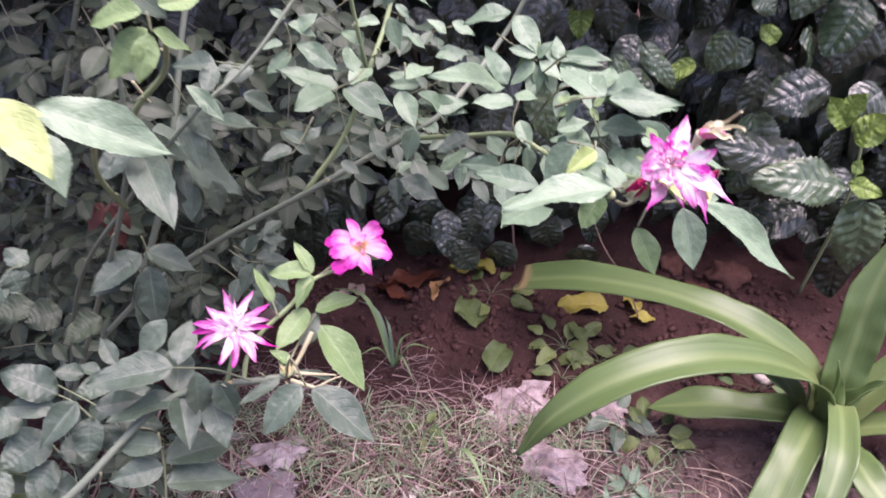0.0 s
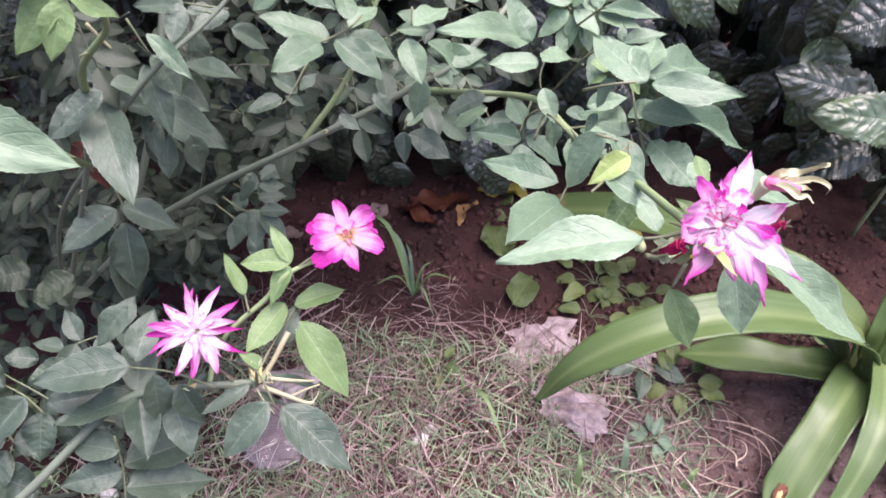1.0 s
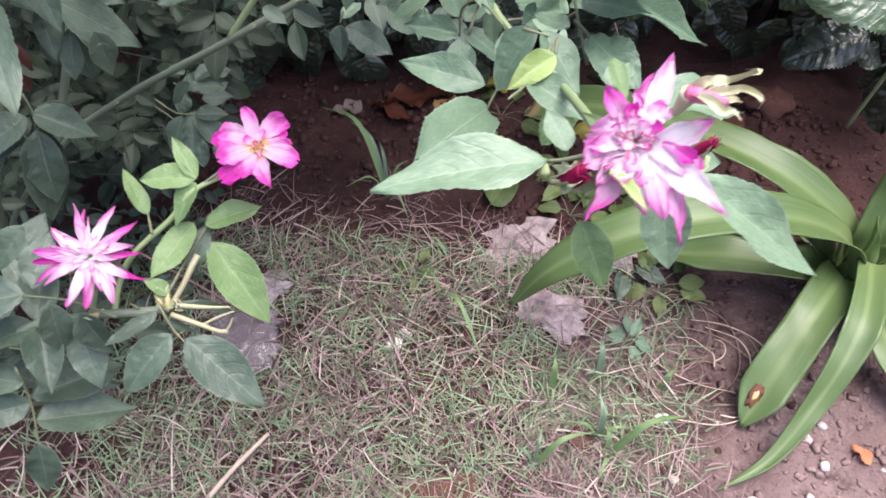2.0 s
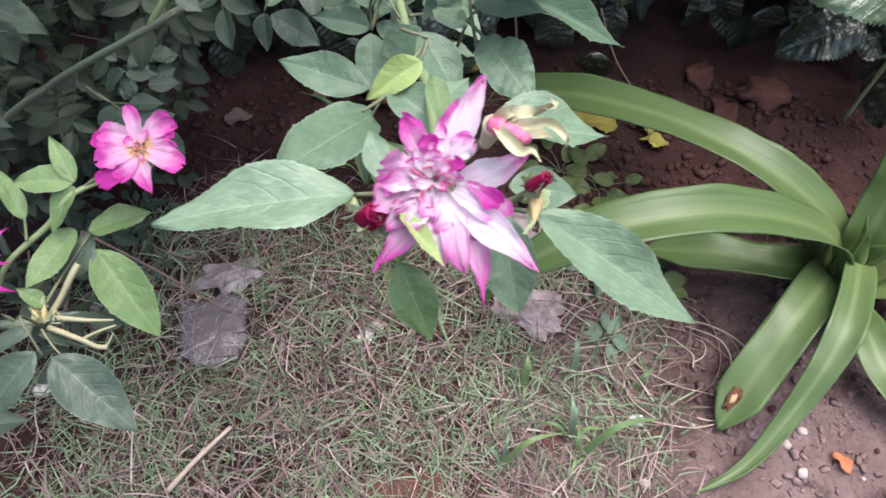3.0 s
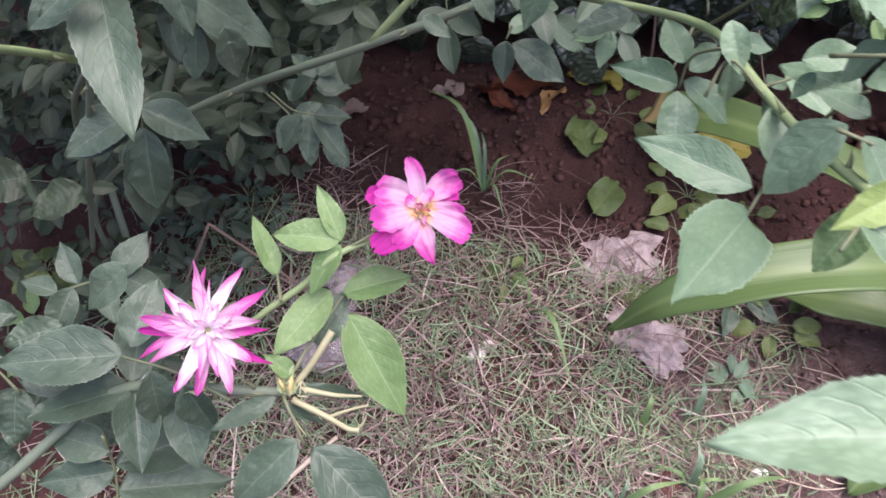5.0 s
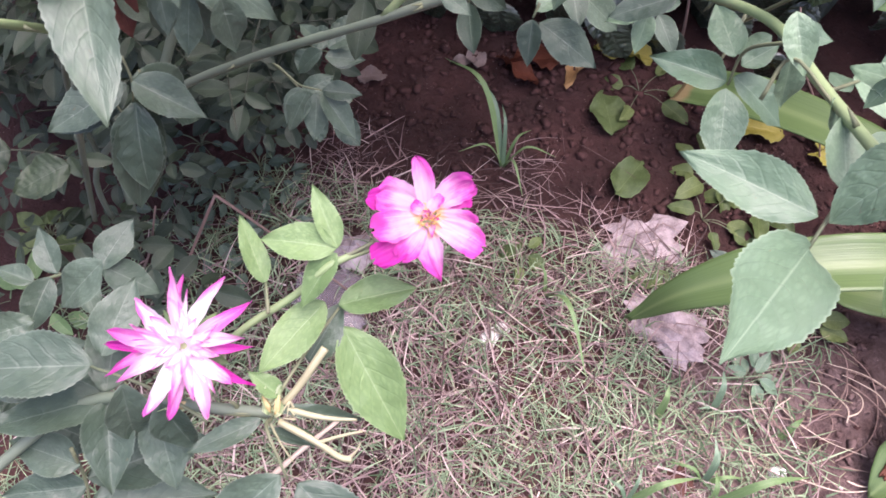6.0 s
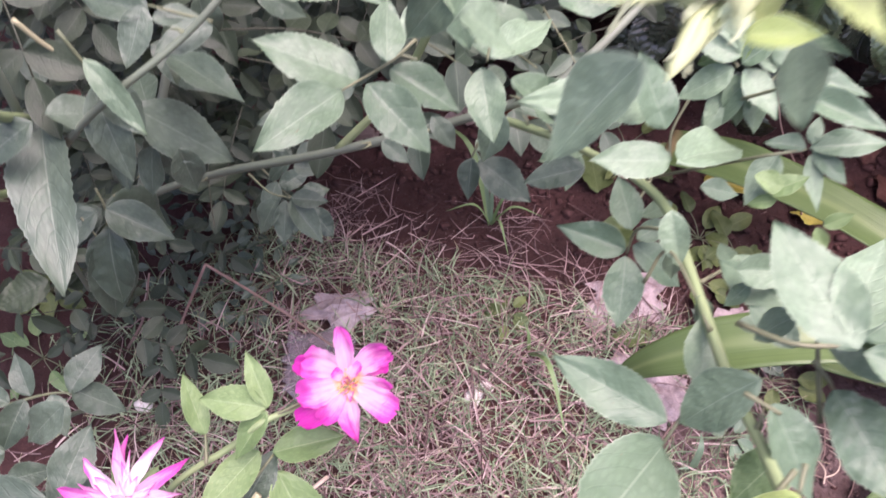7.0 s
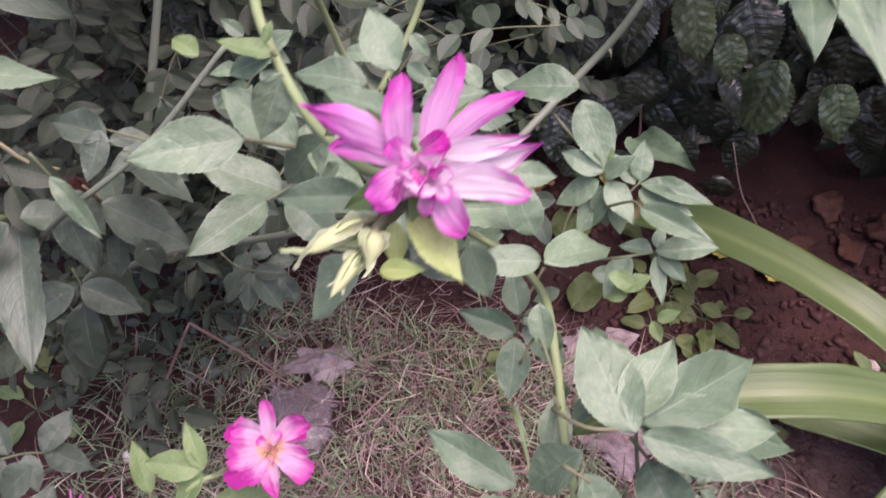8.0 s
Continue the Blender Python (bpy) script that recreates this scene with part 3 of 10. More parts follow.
hedge_leaf((0.724, 1.180, 0.375), (0.745, 1.170, 0.365), (-0.33, -0.55, 0.77), 0.036, "young")
hedge_leaf((0.731, 1.180, 0.334), (0.790, 1.160, 0.327), (-0.33, -0.54, 0.78), 0.046, "young")
hedge_leaf((0.683, 1.180, 0.473), (0.692, 1.170, 0.515), (-0.33, -0.59, 0.74), 0.046, "young")
hedge_leaf((0.199, 1.280, 0.378), (0.230, 1.260, 0.300), (-0.08, -0.54, 0.84), 0.076, "dark")
hedge_leaf((0.319, 1.280, 0.336), (0.320, 1.240, 0.197), (-0.13, -0.50, 0.85), 0.113, "green")
hedge_leaf((-0.003, 1.320, 0.161), (0.015, 1.290, 0.002), (0.01, -0.55, 0.84), 0.108, "dark")
hedge_leaf((-0.142, 1.340, 0.175), (-0.236, 1.310, 0.077), (0.09, -0.56, 0.82), 0.116, "dark")
hedge_leaf((0.110, 1.350, 0.180), (0.098, 1.330, 0.078), (-0.03, -0.57, 0.82), 0.103, "dark")
hedge_leaf((-0.292, 1.200, 0.217), (-0.302, 1.180, 0.058), (0.18, -0.50, 0.85), 0.112, "dark")
hedge_leaf((-0.230, 1.240, 0.172), (-0.231, 1.220, 0.047), (0.15, -0.51, 0.85), 0.085, "dark")
hedge_leaf((-0.159, 1.260, 0.125), (-0.142, 1.250, 0.016), (0.11, -0.51, 0.86), 0.070, "dark")
hedge_leaf((-0.070, 1.300, 0.210), (-0.058, 1.280, 0.117), (0.07, -0.54, 0.84), 0.079, "dark")
hedge_leaf((-0.002, 1.300, 0.180), (-0.004, 1.280, 0.055), (0.04, -0.53, 0.85), 0.092, "dark")
hedge_leaf((0.152, 1.340, 0.229), (0.166, 1.320, 0.111), (-0.05, -0.58, 0.81), 0.101, "dark")
hedge_leaf((0.165, 1.200, 0.501), (0.214, 1.170, 0.393), (-0.05, -0.59, 0.80), 0.073, "green")
hedge_leaf((0.302, 1.200, 0.412), (0.298, 1.170, 0.290), (-0.13, -0.55, 0.82), 0.074, "green")
hedge_leaf((0.273, 1.120, 0.589), (0.314, 1.090, 0.524), (-0.14, -0.60, 0.79), 0.046, "green")
hedge_leaf((0.310, 1.120, 0.607), (0.375, 1.090, 0.554), (-0.17, -0.60, 0.78), 0.048, "green")
hedge_leaf((0.105, 1.250, 0.446), (0.105, 1.220, 0.373), (-0.01, -0.59, 0.81), 0.068, "dark")
hedge_leaf((0.241, 1.270, 0.384), (0.272, 1.240, 0.313), (-0.09, -0.57, 0.82), 0.063, "green")
hedge_leaf((0.396, 1.240, 0.357), (0.448, 1.210, 0.266), (-0.18, -0.54, 0.83), 0.074, "green")
hedge_leaf((0.047, 1.270, 0.358), (0.044, 1.240, 0.297), (0.02, -0.56, 0.83), 0.057, "dark")

# ---- broad-leaved lily ----
lily = thing("lily_plant", (0.68, 0.89, 0.0), "strap-leaved green lily clump growing from bare soil", "plant")


def strap(points, width, seed, channel=0.20, taper=0.8, cut=False, name="leaf", label=""):
    rng = random.Random(seed)
    path = smooth_path(points, 14)
    rows, half = len(path), 6
    cols = 2 * half + 1
    verts, uvs = [], []
    ph = rng.uniform(0, 6)
    turn = rng.uniform(-0.25, 0.25)
    for i, p in enumerate(path):
        v = i / (rows - 1)
        along = (path[min(i + 1, rows - 1)] - path[max(i - 1, 0)]).normalized()
        side = along.cross(Vector((0, 0, 1)))
        side = side.normalized() if side.length > 1e-3 else Vector((1, 0, 0))
        up = side.cross(along)
        side = (side * math.cos(turn * v) + up * math.sin(turn * v)).normalized()
        up = side.cross(along)
        h = 0.5 * width * min(1, 0.72 + 1.2 * v) * (1 if cut else min(1, max(0.02, (1 - v) / (1 - taper + 0.05)) ** 0.75))
        for j in range(cols):
            u = (j - half) / half
            ripple = width * u * u * (0.07 * math.sin(ph + v * 13 + (2 if u > 0 else 0)) + 0.05 * noise.noise(Vector((v * 14, ph, 3 if u > 0 else 0)))) * min(1, v * 3) + 0.03 * width * noise.noise(Vector((v * 9, u * 1.5, ph)))
            verts.append(p + side * u * h + up * (channel * (1.1 - 0.6 * v) * h * (u * u * 1.1 - 0.5 * (1 - abs(u))) + ripple))
            uvs.append((0.5 + 0.5 * u, v * (0.96 if not cut else 1.03)))
    ob = part(name, mesh_of(name, verts, grid_faces(rows, cols), uvs, LILY), lily, label)
    solid = ob.modifiers.new("thickness", "SOLIDIFY")
    solid.thickness = 0.0018
    if "rusty" in label:
        p, q = path[-7], path[-5]
        spot = blob("rust_spot", 0.010, FALLEN["rust"], 4, (0.7, 1.5, 0.03), 0.7, 3)
        core = blob("scorched_core", 0.0058, WITHERED, 9, (0.7, 1.5, 0.06), 0.5, 2)
        part("scorched_core", core, ob, "pale dead middle of the spot", aim(p, p + (q - p).normalized(), (-0.2, -0.3, 1), 1.0, 1.0) @ Matrix.Translation((0.006, 0, 0.0014)))
        part("rust_spot", spot, ob, "brown scorched spot", aim(p, p + (q - p).normalized(), (-0.2, -0.3, 1), 1.0, 1.0) @ Matrix.Translation((0.006, 0, 0.0012)))
    return ob


strap([(0.675, 0.91, 0.03), (0.655, 0.93, 0.115), (0.589, 0.96, 0.161), (0.497, 1.0, 0.187), (0.394, 1.06, 0.179), (0.275, 1.12, 0.146), (0.178, 1.16, 0.099)], 0.068, 1, cut=True)
strap([(0.68, 0.89, 0.03), (0.655, 0.888, 0.125), (0.569, 0.86, 0.207), (0.466, 0.83, 0.256), (0.365, 0.80, 0.27), (0.277, 0.78, 0.245), (0.201, 0.765, 0.183), (0.156, 0.76, 0.09)], 0.066, 2)
strap([(0.67, 0.885, 0.02), (0.64, 0.885, 0.06), (0.57, 0.876, 0.085), (0.485, 0.888, 0.08), (0.392, 0.912, 0.035)], 0.062, 3, taper=0.9)
strap([(0.68, 0.885, 0.03), (0.652, 0.862, 0.085), (0.588, 0.777, 0.105), (0.543, 0.712, 0.075), (0.492, 0.636, 0.014)], 0.064, 4, taper=0.93, label="strap leaf with a rusty spot")
strap([(0.69, 0.885, 0.03), (0.687, 0.875, 0.105), (0.641, 0.763, 0.14), (0.61, 0.699, 0.115), (0.574, 0.645, 0.07), (0.521, 0.584, 0.03), (0.45, 0.54, 0.014)], 0.046, 5, taper=0.45)
strap([(0.70, 0.905, 0.02), (0.708, 0.92, 0.09), (0.717, 0.95, 0.169), (0.727, 0.98, 0.256), (0.76, 1.03, 0.36)], 0.07, 6)
strap([(0.69, 0.88, 0.02), (0.70, 0.80, 0.06), (0.72, 0.723, 0.06), (0.79, 0.65, 0.015)], 0.056, 7)
strap([(0.71, 0.895, 0.03), (0.81, 0.92, 0.17), (0.95, 0.90, 0.17), (1.06, 0.87, 0.06)], 0.064, 8)
strap([(0.70, 0.89, 0.02), (0.80, 0.84, 0.10), (0.90, 0.79, 0.09), (0.98, 0.74, 0.02)], 0.062, 9)
strap([(0.685, 0.895, 0.03), (0.69, 0.90, 0.10), (0.678, 0.91, 0.17)], 0.034, 10, channel=0.6, taper=0.5, label="young erect strap leaf")
strap([(0.695, 0.90, 0.03), (0.715, 0.89, 0.10), (0.745, 0.88, 0.16)], 0.038, 11, channel=0.6, taper=0.5, label="young erect strap leaf")
strap([(0.665, 0.905, 0.02), (0.62, 0.94, 0.09), (0.555, 0.985, 0.10)], 0.05, 12, taper=0.6)
part("neck", tube("neck", [(0.685, 0.892, -0.02), (0.685, 0.89, 0.04), (0.685, 0.89, 0.075)], 0.030, 0.018, LILY, sides=14), lily, "pale sheathing neck of the clump")


# ---- rose bush ----
rose_bush = thing("rose_bush", (-0.5, 0.72, 0.0), "tall thorny rose bush with grey-green leaflets and pink flowers", "rose bush")


def cane(points, r0, r1, material=CANE, thorns=0, name="cane"):
    path = smooth_path(points, 8)
    ob = part(name, mesh_of(name, *tube_data(path, r0, r1, 9, 0.12), None, material), rose_bush)
    rng = random.Random(int(r0 * 1e5) + len(points))
    for k in range(thorns):
        i = rng.randrange(2, len(path) - 2)
        along = (path[i + 1] - path[i]).normalized()
        out = along.orthogonal().normalized()
        out.rotate(Matrix.Rotation(rng.uniform(0, 6.28), 3, along))
        p = path[i] + out * r1 * 0.6
        part("thorn", mesh_of("thorn", *tube_data([p, p + out * 0.003 - along * 0.001, p + out * 0.006 - along * 0.004], 0.0014, 0.0002, 5), None, RACHIS), ob)
    return ob


def rose_leaf(bush, points, thick=0.0009, material=RACHIS):
    """The stalk of one compound leaf."""
    return part("leaf", mesh_of("rachis", *tube_data(smooth_path(points, 5), thick, thick * 0.65, 6), None, material), bush)


picked = [0]


def leaflet(stalk, base, tip, width, facing, kind):
    picked[0] += 1
    broad = width > 0.56 * (Vector(tip) - Vector(base)).length
    part("leaflet", ROSE_BROAD[kind][picked[0] % 3] if broad else ROSE_FINE[kind][picked[0] % 6], stalk, "", aim(base, tip, facing, width))


def wild_leaf(bush, base, way, size, count, kind):
    """A compound leaf of the thicket, with paired leaflets along its stalk."""
    picked[0] += 1
    rng = random.Random(picked[0])
    b, w = Vector(base), Vector(way)
    sag = Vector((0, 0, -0.3 * size))
    spine = [b, b + w * size * 0.5 + sag * 0.25, b + w * size + sag]
    stalk = rose_leaf(bush, spine, 0.0007, RACHIS if kind == "l" else RACHIS_SHADED)
    side = w.cross(Vector((0, 0, 1))).normalized()
    face = Vector((rng.uniform(-0.4, 0.4), -0.55, 0.8))
    pairs = (count - 1) // 2
    for k in range(pairs):
        f = 0.45 + 0.5 * k / max(pairs - 1, 1) * 0.9
        at = b + w * size * f + sag * f * f
        for s in (-1, 1):
            length = size * rng.uniform(0.22, 0.34)
            end = at + (side * s * 0.95 + w * 0.4 + Vector((rng.uniform(-.15, .15), rng.uniform(-.15, .15), rng.uniform(-0.45, 0.1)))).normalized() * length
            part("leaflet", rng.choice(ROSE_PLAIN[kind]), stalk, "", aim(at, end, face + Vector((rng.uniform(-0.3, 0.3), rng.uniform(-0.3, 0.3), 0)), length * rng.uniform(0.48, 0.62)))
    length = size * rng.uniform(0.30, 0.42)
    end = spine[-1] + (w + Vector((0, 0, -0.35))).normalized() * length
    part("leaflet", rng.choice(ROSE_PLAIN[kind]), stalk, "", aim(spine[-1], end, face, length * rng.uniform(0.48, 0.58)))


bloom_state = {}


OUTLINE = {
    "point": ((0, 0.15, 0.4, 0.6, 0.8, 0.93, 1), (0.42, 0.7, 1, 0.82, 0.5, 0.22, 0.03)),
    "finger": ((0, 0.2, 0.45, 0.7, 0.88, 0.96, 1), (0.55, 0.88, 1, 0.86, 0.6, 0.34, 0.05)),
    "blunt": ((0, 0.2, 0.5, 0.75, 0.9, 0.97, 1), (0.45, 0.68, 0.93, 1, 0.93, 0.76, 0.42)),
    "fan": ((0, 0.3, 0.6, 0.8, 0.92, 1), (0.2, 0.55, 0.86, 1, 0.92, 0.55)),
}


def rose_flower(bush, centre, axis, style):
    c, a = Vector(centre), Vector(axis).normalized()
    rng = random.Random(len(style) * 7)
    flower = part("flower", mesh_of("calyx", *tube_data([c - a * 0.016, c - a * 0.012, c - a * 0.006, c - a * 0.001], 0.0026, 0.0046, 10), None, SEPAL), bush,
                  {"star": "spiky pink and white rose flower", "open": "open pink rose flower with yellow middle",
                   "quill": "magenta rose flower with quilled pointed petals", "double": "faded double pink and white rose flower"}[style])
    bloom_state.update(a=a, rng=rng, wide={"star": 0.92, "double": 1.02}.get(style, 1.15), ragged=1.7 if style == "double" else 1.0)
    across = a.orthogonal().normalized()

    def out(k):
        way = across.copy()
        way.rotate(Matrix.Rotation(k, 3, a))
        return way

    for k in range(5):
        part("sepal", ROSE_FINE["b"][k], flower, "", aim(c - a * 0.003, c + out(k * 1.2566 + 0.4) * 0.017 - a * 0.006, a, 0.006))
    rings = {"star": ((14, 0.0175, 0.006, 0.0050), (11, 0.0135, 0.008, 0.0046), (8, 0.009, 0.010, 0.0042)), "open": ((3, 0.006, 0.004, 0.005),),
             "quill": ((5, 0.006, 0.006, 0.005), (4, 0.004, 0.008, 0.004)), "double": ((9, 0.014, 0.003, 0.0065), (7, 0.009, 0.005, 0.006), (4, 0.005, 0.007, 0.004))}[style]
    for r, (count, reach, rise, width) in enumerate(rings):
        for k in range(count):
            way = out(k * 6.283 / count + r * 0.7 + rng.uniform(-0.6, 0.6))
            far = reach * rng.uniform(0.55, 1.2)
            petal(flower, c + way * reach * 0.15 + a * (0.0015 + 0.001 * r), c + way * far + a * rise * rng.uniform(0.75, 1.15), width * rng.uniform(0.6, 1.25),
                  {"star": rng.choice("wwwl"), "open": "y", "quill": "e", "double": "w"}[style], rng.choice(("finger", "point", "point")), rng.uniform(0.4, 1.1))
    for k in range({"star": 0, "open": 14, "quill": 0, "double": 16}[style]):
        way = out(k * 2.399)
        p0 = c + way * 0.0005 * (k % 5) + a * 0.003
        p1 = p0 + (a + way * rng.uniform(0.2, 1.3)).normalized() * rng.uniform(*((0.0015, 0.003) if style == "open" else (0.003, 0.0055)))
        p2 = p1 + (out(k * 2.399 + rng.uniform(-1.6, 1.6)) * 0.8 + a * 0.2) * rng.uniform(0.0006, 0.0028)
        red = style == "double" or (style == "open" and k % 3 == 0)
        part("stamen", mesh_of("stamen", *tube_data(smooth_path([p0, p0.lerp(p1, 0.6), p1, p2], 3), 0.00016, 0.0003, 6), None, ANTHER_RED if red else STAMEN), flower)
    return flower


def petal(flower, base, tip, width, colour, outline, cup):
    """One petal from its claw to its tip; cup lifts (or, below nought, rolls back) its margins."""
    a, rng = bloom_state["a"], bloom_state["rng"]
    start, end = Vector(base), Vector(tip)
    size = (end - start).length
    y = (end - start) / size
    x = y.cross(a).normalized()
    z = x.cross(y)
    at, wide = OUTLINE[outline]
    rows, half = 22, 6
    width *= bloom_state["wide"]
    ragged = bloom_state["ragged"]
    ph, kink, twist, bow, lop = rng.uniform(0, 6), rng.uniform(-0.3, 0.3), rng.uniform(-0.55, 0.55), rng.uniform(-0.02, 0.14), rng.uniform(-0.22, 0.22)
    roll = rng.choice((0, 0, 0.5, -0.5))
    verts, uvs = [], []
    for i in range(rows):
        v = i / (rows - 1)
        h = 0.5 * width * float(np.interp(v, at, wide))
        cs, sn = math.cos(twist * v), math.sin(twist * v)
        for j in range(2 * half + 1):
            u = (j - half) / half
            rag = (1 + ragged * (0.16 * noise.noise(Vector((ph * 3 + (4 if u > 0 else 0), v * 5, 0))) + 0.10 * noise.noise(Vector((ph * 5 + (4 if u > 0 else 0), v * 14, 0)))) * v) * (1 + lop * (1 if u > 0 else -1))
            crease = 0.05 * width * math.sin(u * 6 + ph + 2 * v) * v + 0.03 * width * math.sin(u * 13 - ph + v * 4) + roll * h * u * max(0.0, v - 0.25)
            ruffle = ragged * 0.11 * width * (math.sin(ph + v * 8 + u * 2) + 0.6 * math.sin(ph * 2 + v * 17 - u * 3)) * u * u * v
            high = cup * h * abs(u) ** 1.7 + crease + ruffle
            along = size * v + ragged * 0.09 * size * v ** 5 * noise.noise(Vector((u * 2.6 + ph, 0, ph)))
            across = u * h * rag * (1 - 0.16 * abs(cup))
            p = start + y * along + x * (across * cs - high * sn + kink * size * v * (1 - v)) + z * (across * sn + high * cs + bow * size * math.sin(math.pi * v))
            verts.append(p)
            uvs.append((0.5 + 0.5 * u, v))
    part("petal", mesh_of("petal", verts, grid_faces(rows, 2 * half + 1), uvs, PETAL[colour]), flower)


def bud(base, tip, size, colour=None, ragged=3, label="closed rose bud with withered sepals"):
    b, t = Vector(base), Vector(tip)
    y = (t - b).normalized()
    length = (t - b).length
    path = [b.lerp(t, s) for s in (0, 0.12, 0.3, 0.5, 0.7, 0.88, 1.0)]
    rad = (0.3, 0.8, 1.0, 0.95, 0.75, 0.45, 0.12)
    verts, faces = [], []
    x = y.orthogonal().normalized()
    w = y.cross(x)
    for p, r in zip(path, rad):
        for k in range(10):
            ang = k * math.pi / 5
            verts.append(p + (x * math.cos(ang) + w * math.sin(ang)) * size * r * (1 + 0.12 * math.sin(3 * ang)))
    for i in range(6):
        for k in range(10):
            faces.append((i * 10 + k, i * 10 + (k + 1) % 10, i * 10 + 10 + (k + 1) % 10, i * 10 + 10 + k))
    body = part("bud", mesh_of("bud", verts, faces, [(0.5, i // 10 / 6) for i in range(70)], colour or SEPAL), rose_bush, label)
    rng = random.Random(int(length * 1e6))
    if colour == CRIMSON:
        for k in range(9):
            ring = [t + (x * math.cos(k * 2.4 + s) + w * math.sin(k * 2.4 + s)) * size * (0.25 + 0.07 * k) - y * size * 0.11 * k for s in (0, 0.5, 1.0, 1.5)]
            part("petal", mesh_of("petal", *tube_data(smooth_path(ring, 3), size * 0.16, size * 0.08, 6), [(0.5, 0.5)] * 60, CRIMSON), body)
    for k in range(ragged + 2):
        ang = k * 6.28 / (ragged + 2) + rng.uniform(-0.3, 0.3)
        out = x * math.cos(ang) + w * math.sin(ang)
        loose = 1.0 if ragged > 3 else 0.6
        end = b + y * length * rng.uniform(0.7, 1.1 + 0.5 * loose) + out * size * rng.uniform(0.8, 2.8) * loose
        part("sepal", SEPAL_MESH[k % 3], body, "", aim(b + out * size * 0.5, end, out + y * 0.3, size * rng.uniform(1.0, 1.8) * loose))


def dry_bud(stalk, base, heart, sepals):
    """A withered bud: a pale funnel-shaped calyx, a pink heart and long curled sepals."""
    b = Vector(base)
    calyx = part("bud", mesh_of("bud", *tube_data(smooth_path([Vector(stalk), Vector(stalk).lerp(b, 0.5), b], 4), 0.0012, 0.0028, 10), None, SEPAL_DRY), rose_bush, "withered cream bud with long curled sepals")
    h = Vector(heart)
    part("heart", mesh_of("heart", *tube_data(smooth_path([b, b.lerp(h, 0.3), b.lerp(h, 0.7), h], 3), 0.0026, 0.0012, 10), None, BUD_PINK), calyx, "closed deep pink petals")
    for k, points in enumerate(sepals):
        line = smooth_path([Vector(p) for p in points], 6)
        verts, uvs, rows = [], [], len(line)
        for i, p in enumerate(line):
            v = i / (rows - 1)
            y = (line[min(i + 1, rows - 1)] - line[max(i - 1, 0)]).normalized()
            x = y.cross(Vector((0, -0.5, 0.86))).normalized()
            z = x.cross(y)
            w = 0.0014 * math.sin(math.pi * min(1.0, 0.22 + 0.86 * v)) ** 0.7 * (1 - 0.5 * v) + 0.0002
            for j in range(7):
                u = (j - 3) / 3
                verts.append(p + x * u * w * (1 + 0.25 * math.sin(9 * v + 2 * k + u)) + z * w * (0.7 * u * u + 0.25 * math.sin(7 * v + k + 3 * u)))
                uvs.append((0.5 + 0.5 * u, v))
        part("sepal", mesh_of("sepal", verts, grid_faces(rows, 7), uvs, SEPAL_DRY), calyx)


cane([(-0.52, 0.72, -0.02), (-0.45, 0.66, 0.3), (-0.30, 0.62, 0.52), (-0.21, 0.61, 0.607), (-0.1, 0.598, 0.69), (-0.011, 0.60, 0.752), (0.028, 0.62, 0.772), (0.07, 0.684, 0.80), (0.097, 0.706, 0.846), (0.12, 0.73, 0.93)], 0.0033, 0.0022, CANE_WOOD, 12)
cane([(-0.011, 0.600, 0.752), (0.04, 0.575, 0.772), (0.079, 0.535, 0.80), (0.095, 0.487, 0.818), (0.105, 0.44, 0.84), (0.116, 0.40, 0.862), (0.126, 0.345, 0.892), (0.131, 0.305, 0.915)], 0.0023, 0.0017, CANE, 8)
cane([(-0.1, 0.598, 0.69), (-0.062, 0.612, 0.746), (-0.041, 0.623, 0.802), (-0.025, 0.676, 0.841), (-0.01, 0.72, 0.93)], 0.0026, 0.0018, CANE, 7)
cane([(-0.50, 0.60, -0.02), (-0.43, 0.42, 0.33), (-0.33, 0.30, 0.55), (-0.222, 0.291, 0.646), (-0.160, 0.343, 0.692), (-0.116, 0.351, 0.707), (-0.092, 0.354, 0.710), (-0.073, 0.357, 0.712)], 0.0032, 0.0022, CANE_WOOD, 8)
cane([(-0.102, 0.354, 0.707), (-0.102, 0.371, 0.714), (-0.093, 0.381, 0.728), (-0.074, 0.396, 0.741), (-0.059, 0.408, 0.755), (-0.030, 0.432, 0.752)], 0.0018, 0.0014, CANE, name="flower_stalk")
cane([(-0.114, 0.351, 0.706), (-0.110, 0.355, 0.718), (-0.107, 0.367, 0.734)], 0.0018, 0.0016, CANE, name="flower_stalk")
cane([(-0.0690, 0.3596, 0.7124), (-0.0527, 0.3606, 0.7110), (-0.0407, 0.3644, 0.7067)], 0.0015, 0.0006, PALE_STEM, name="cut_stub")
cane([(-0.0697, 0.3545, 0.7109), (-0.0526, 0.3510, 0.7080), (-0.0427, 0.3477, 0.7090), (-0.0372, 0.3477, 0.7095)], 0.0015, 0.0013, PALE_STEM, name="cut_stub")
cane([(-0.0391, 0.3474, 0.7086), (-0.0364, 0.3506, 0.7114), (-0.0353, 0.3541, 0.7134)], 0.0008, 0.0002, PALE_STEM, name="cut_stub")
cane([(-0.0526, 0.3510, 0.7080), (-0.0439, 0.3555, 0.7106), (-0.0360, 0.3591, 0.7119)], 0.0009, 0.0005, PALE_STEM, name="cut_stub")
cane([(-0.0699, 0.3611, 0.7130), (-0.0650, 0.3682, 0.7189), (-0.0611, 0.3753, 0.7250), (-0.0580, 0.3825, 0.7290)], 0.0015, 0.0017, PALE_STEM, name="cut_stub")
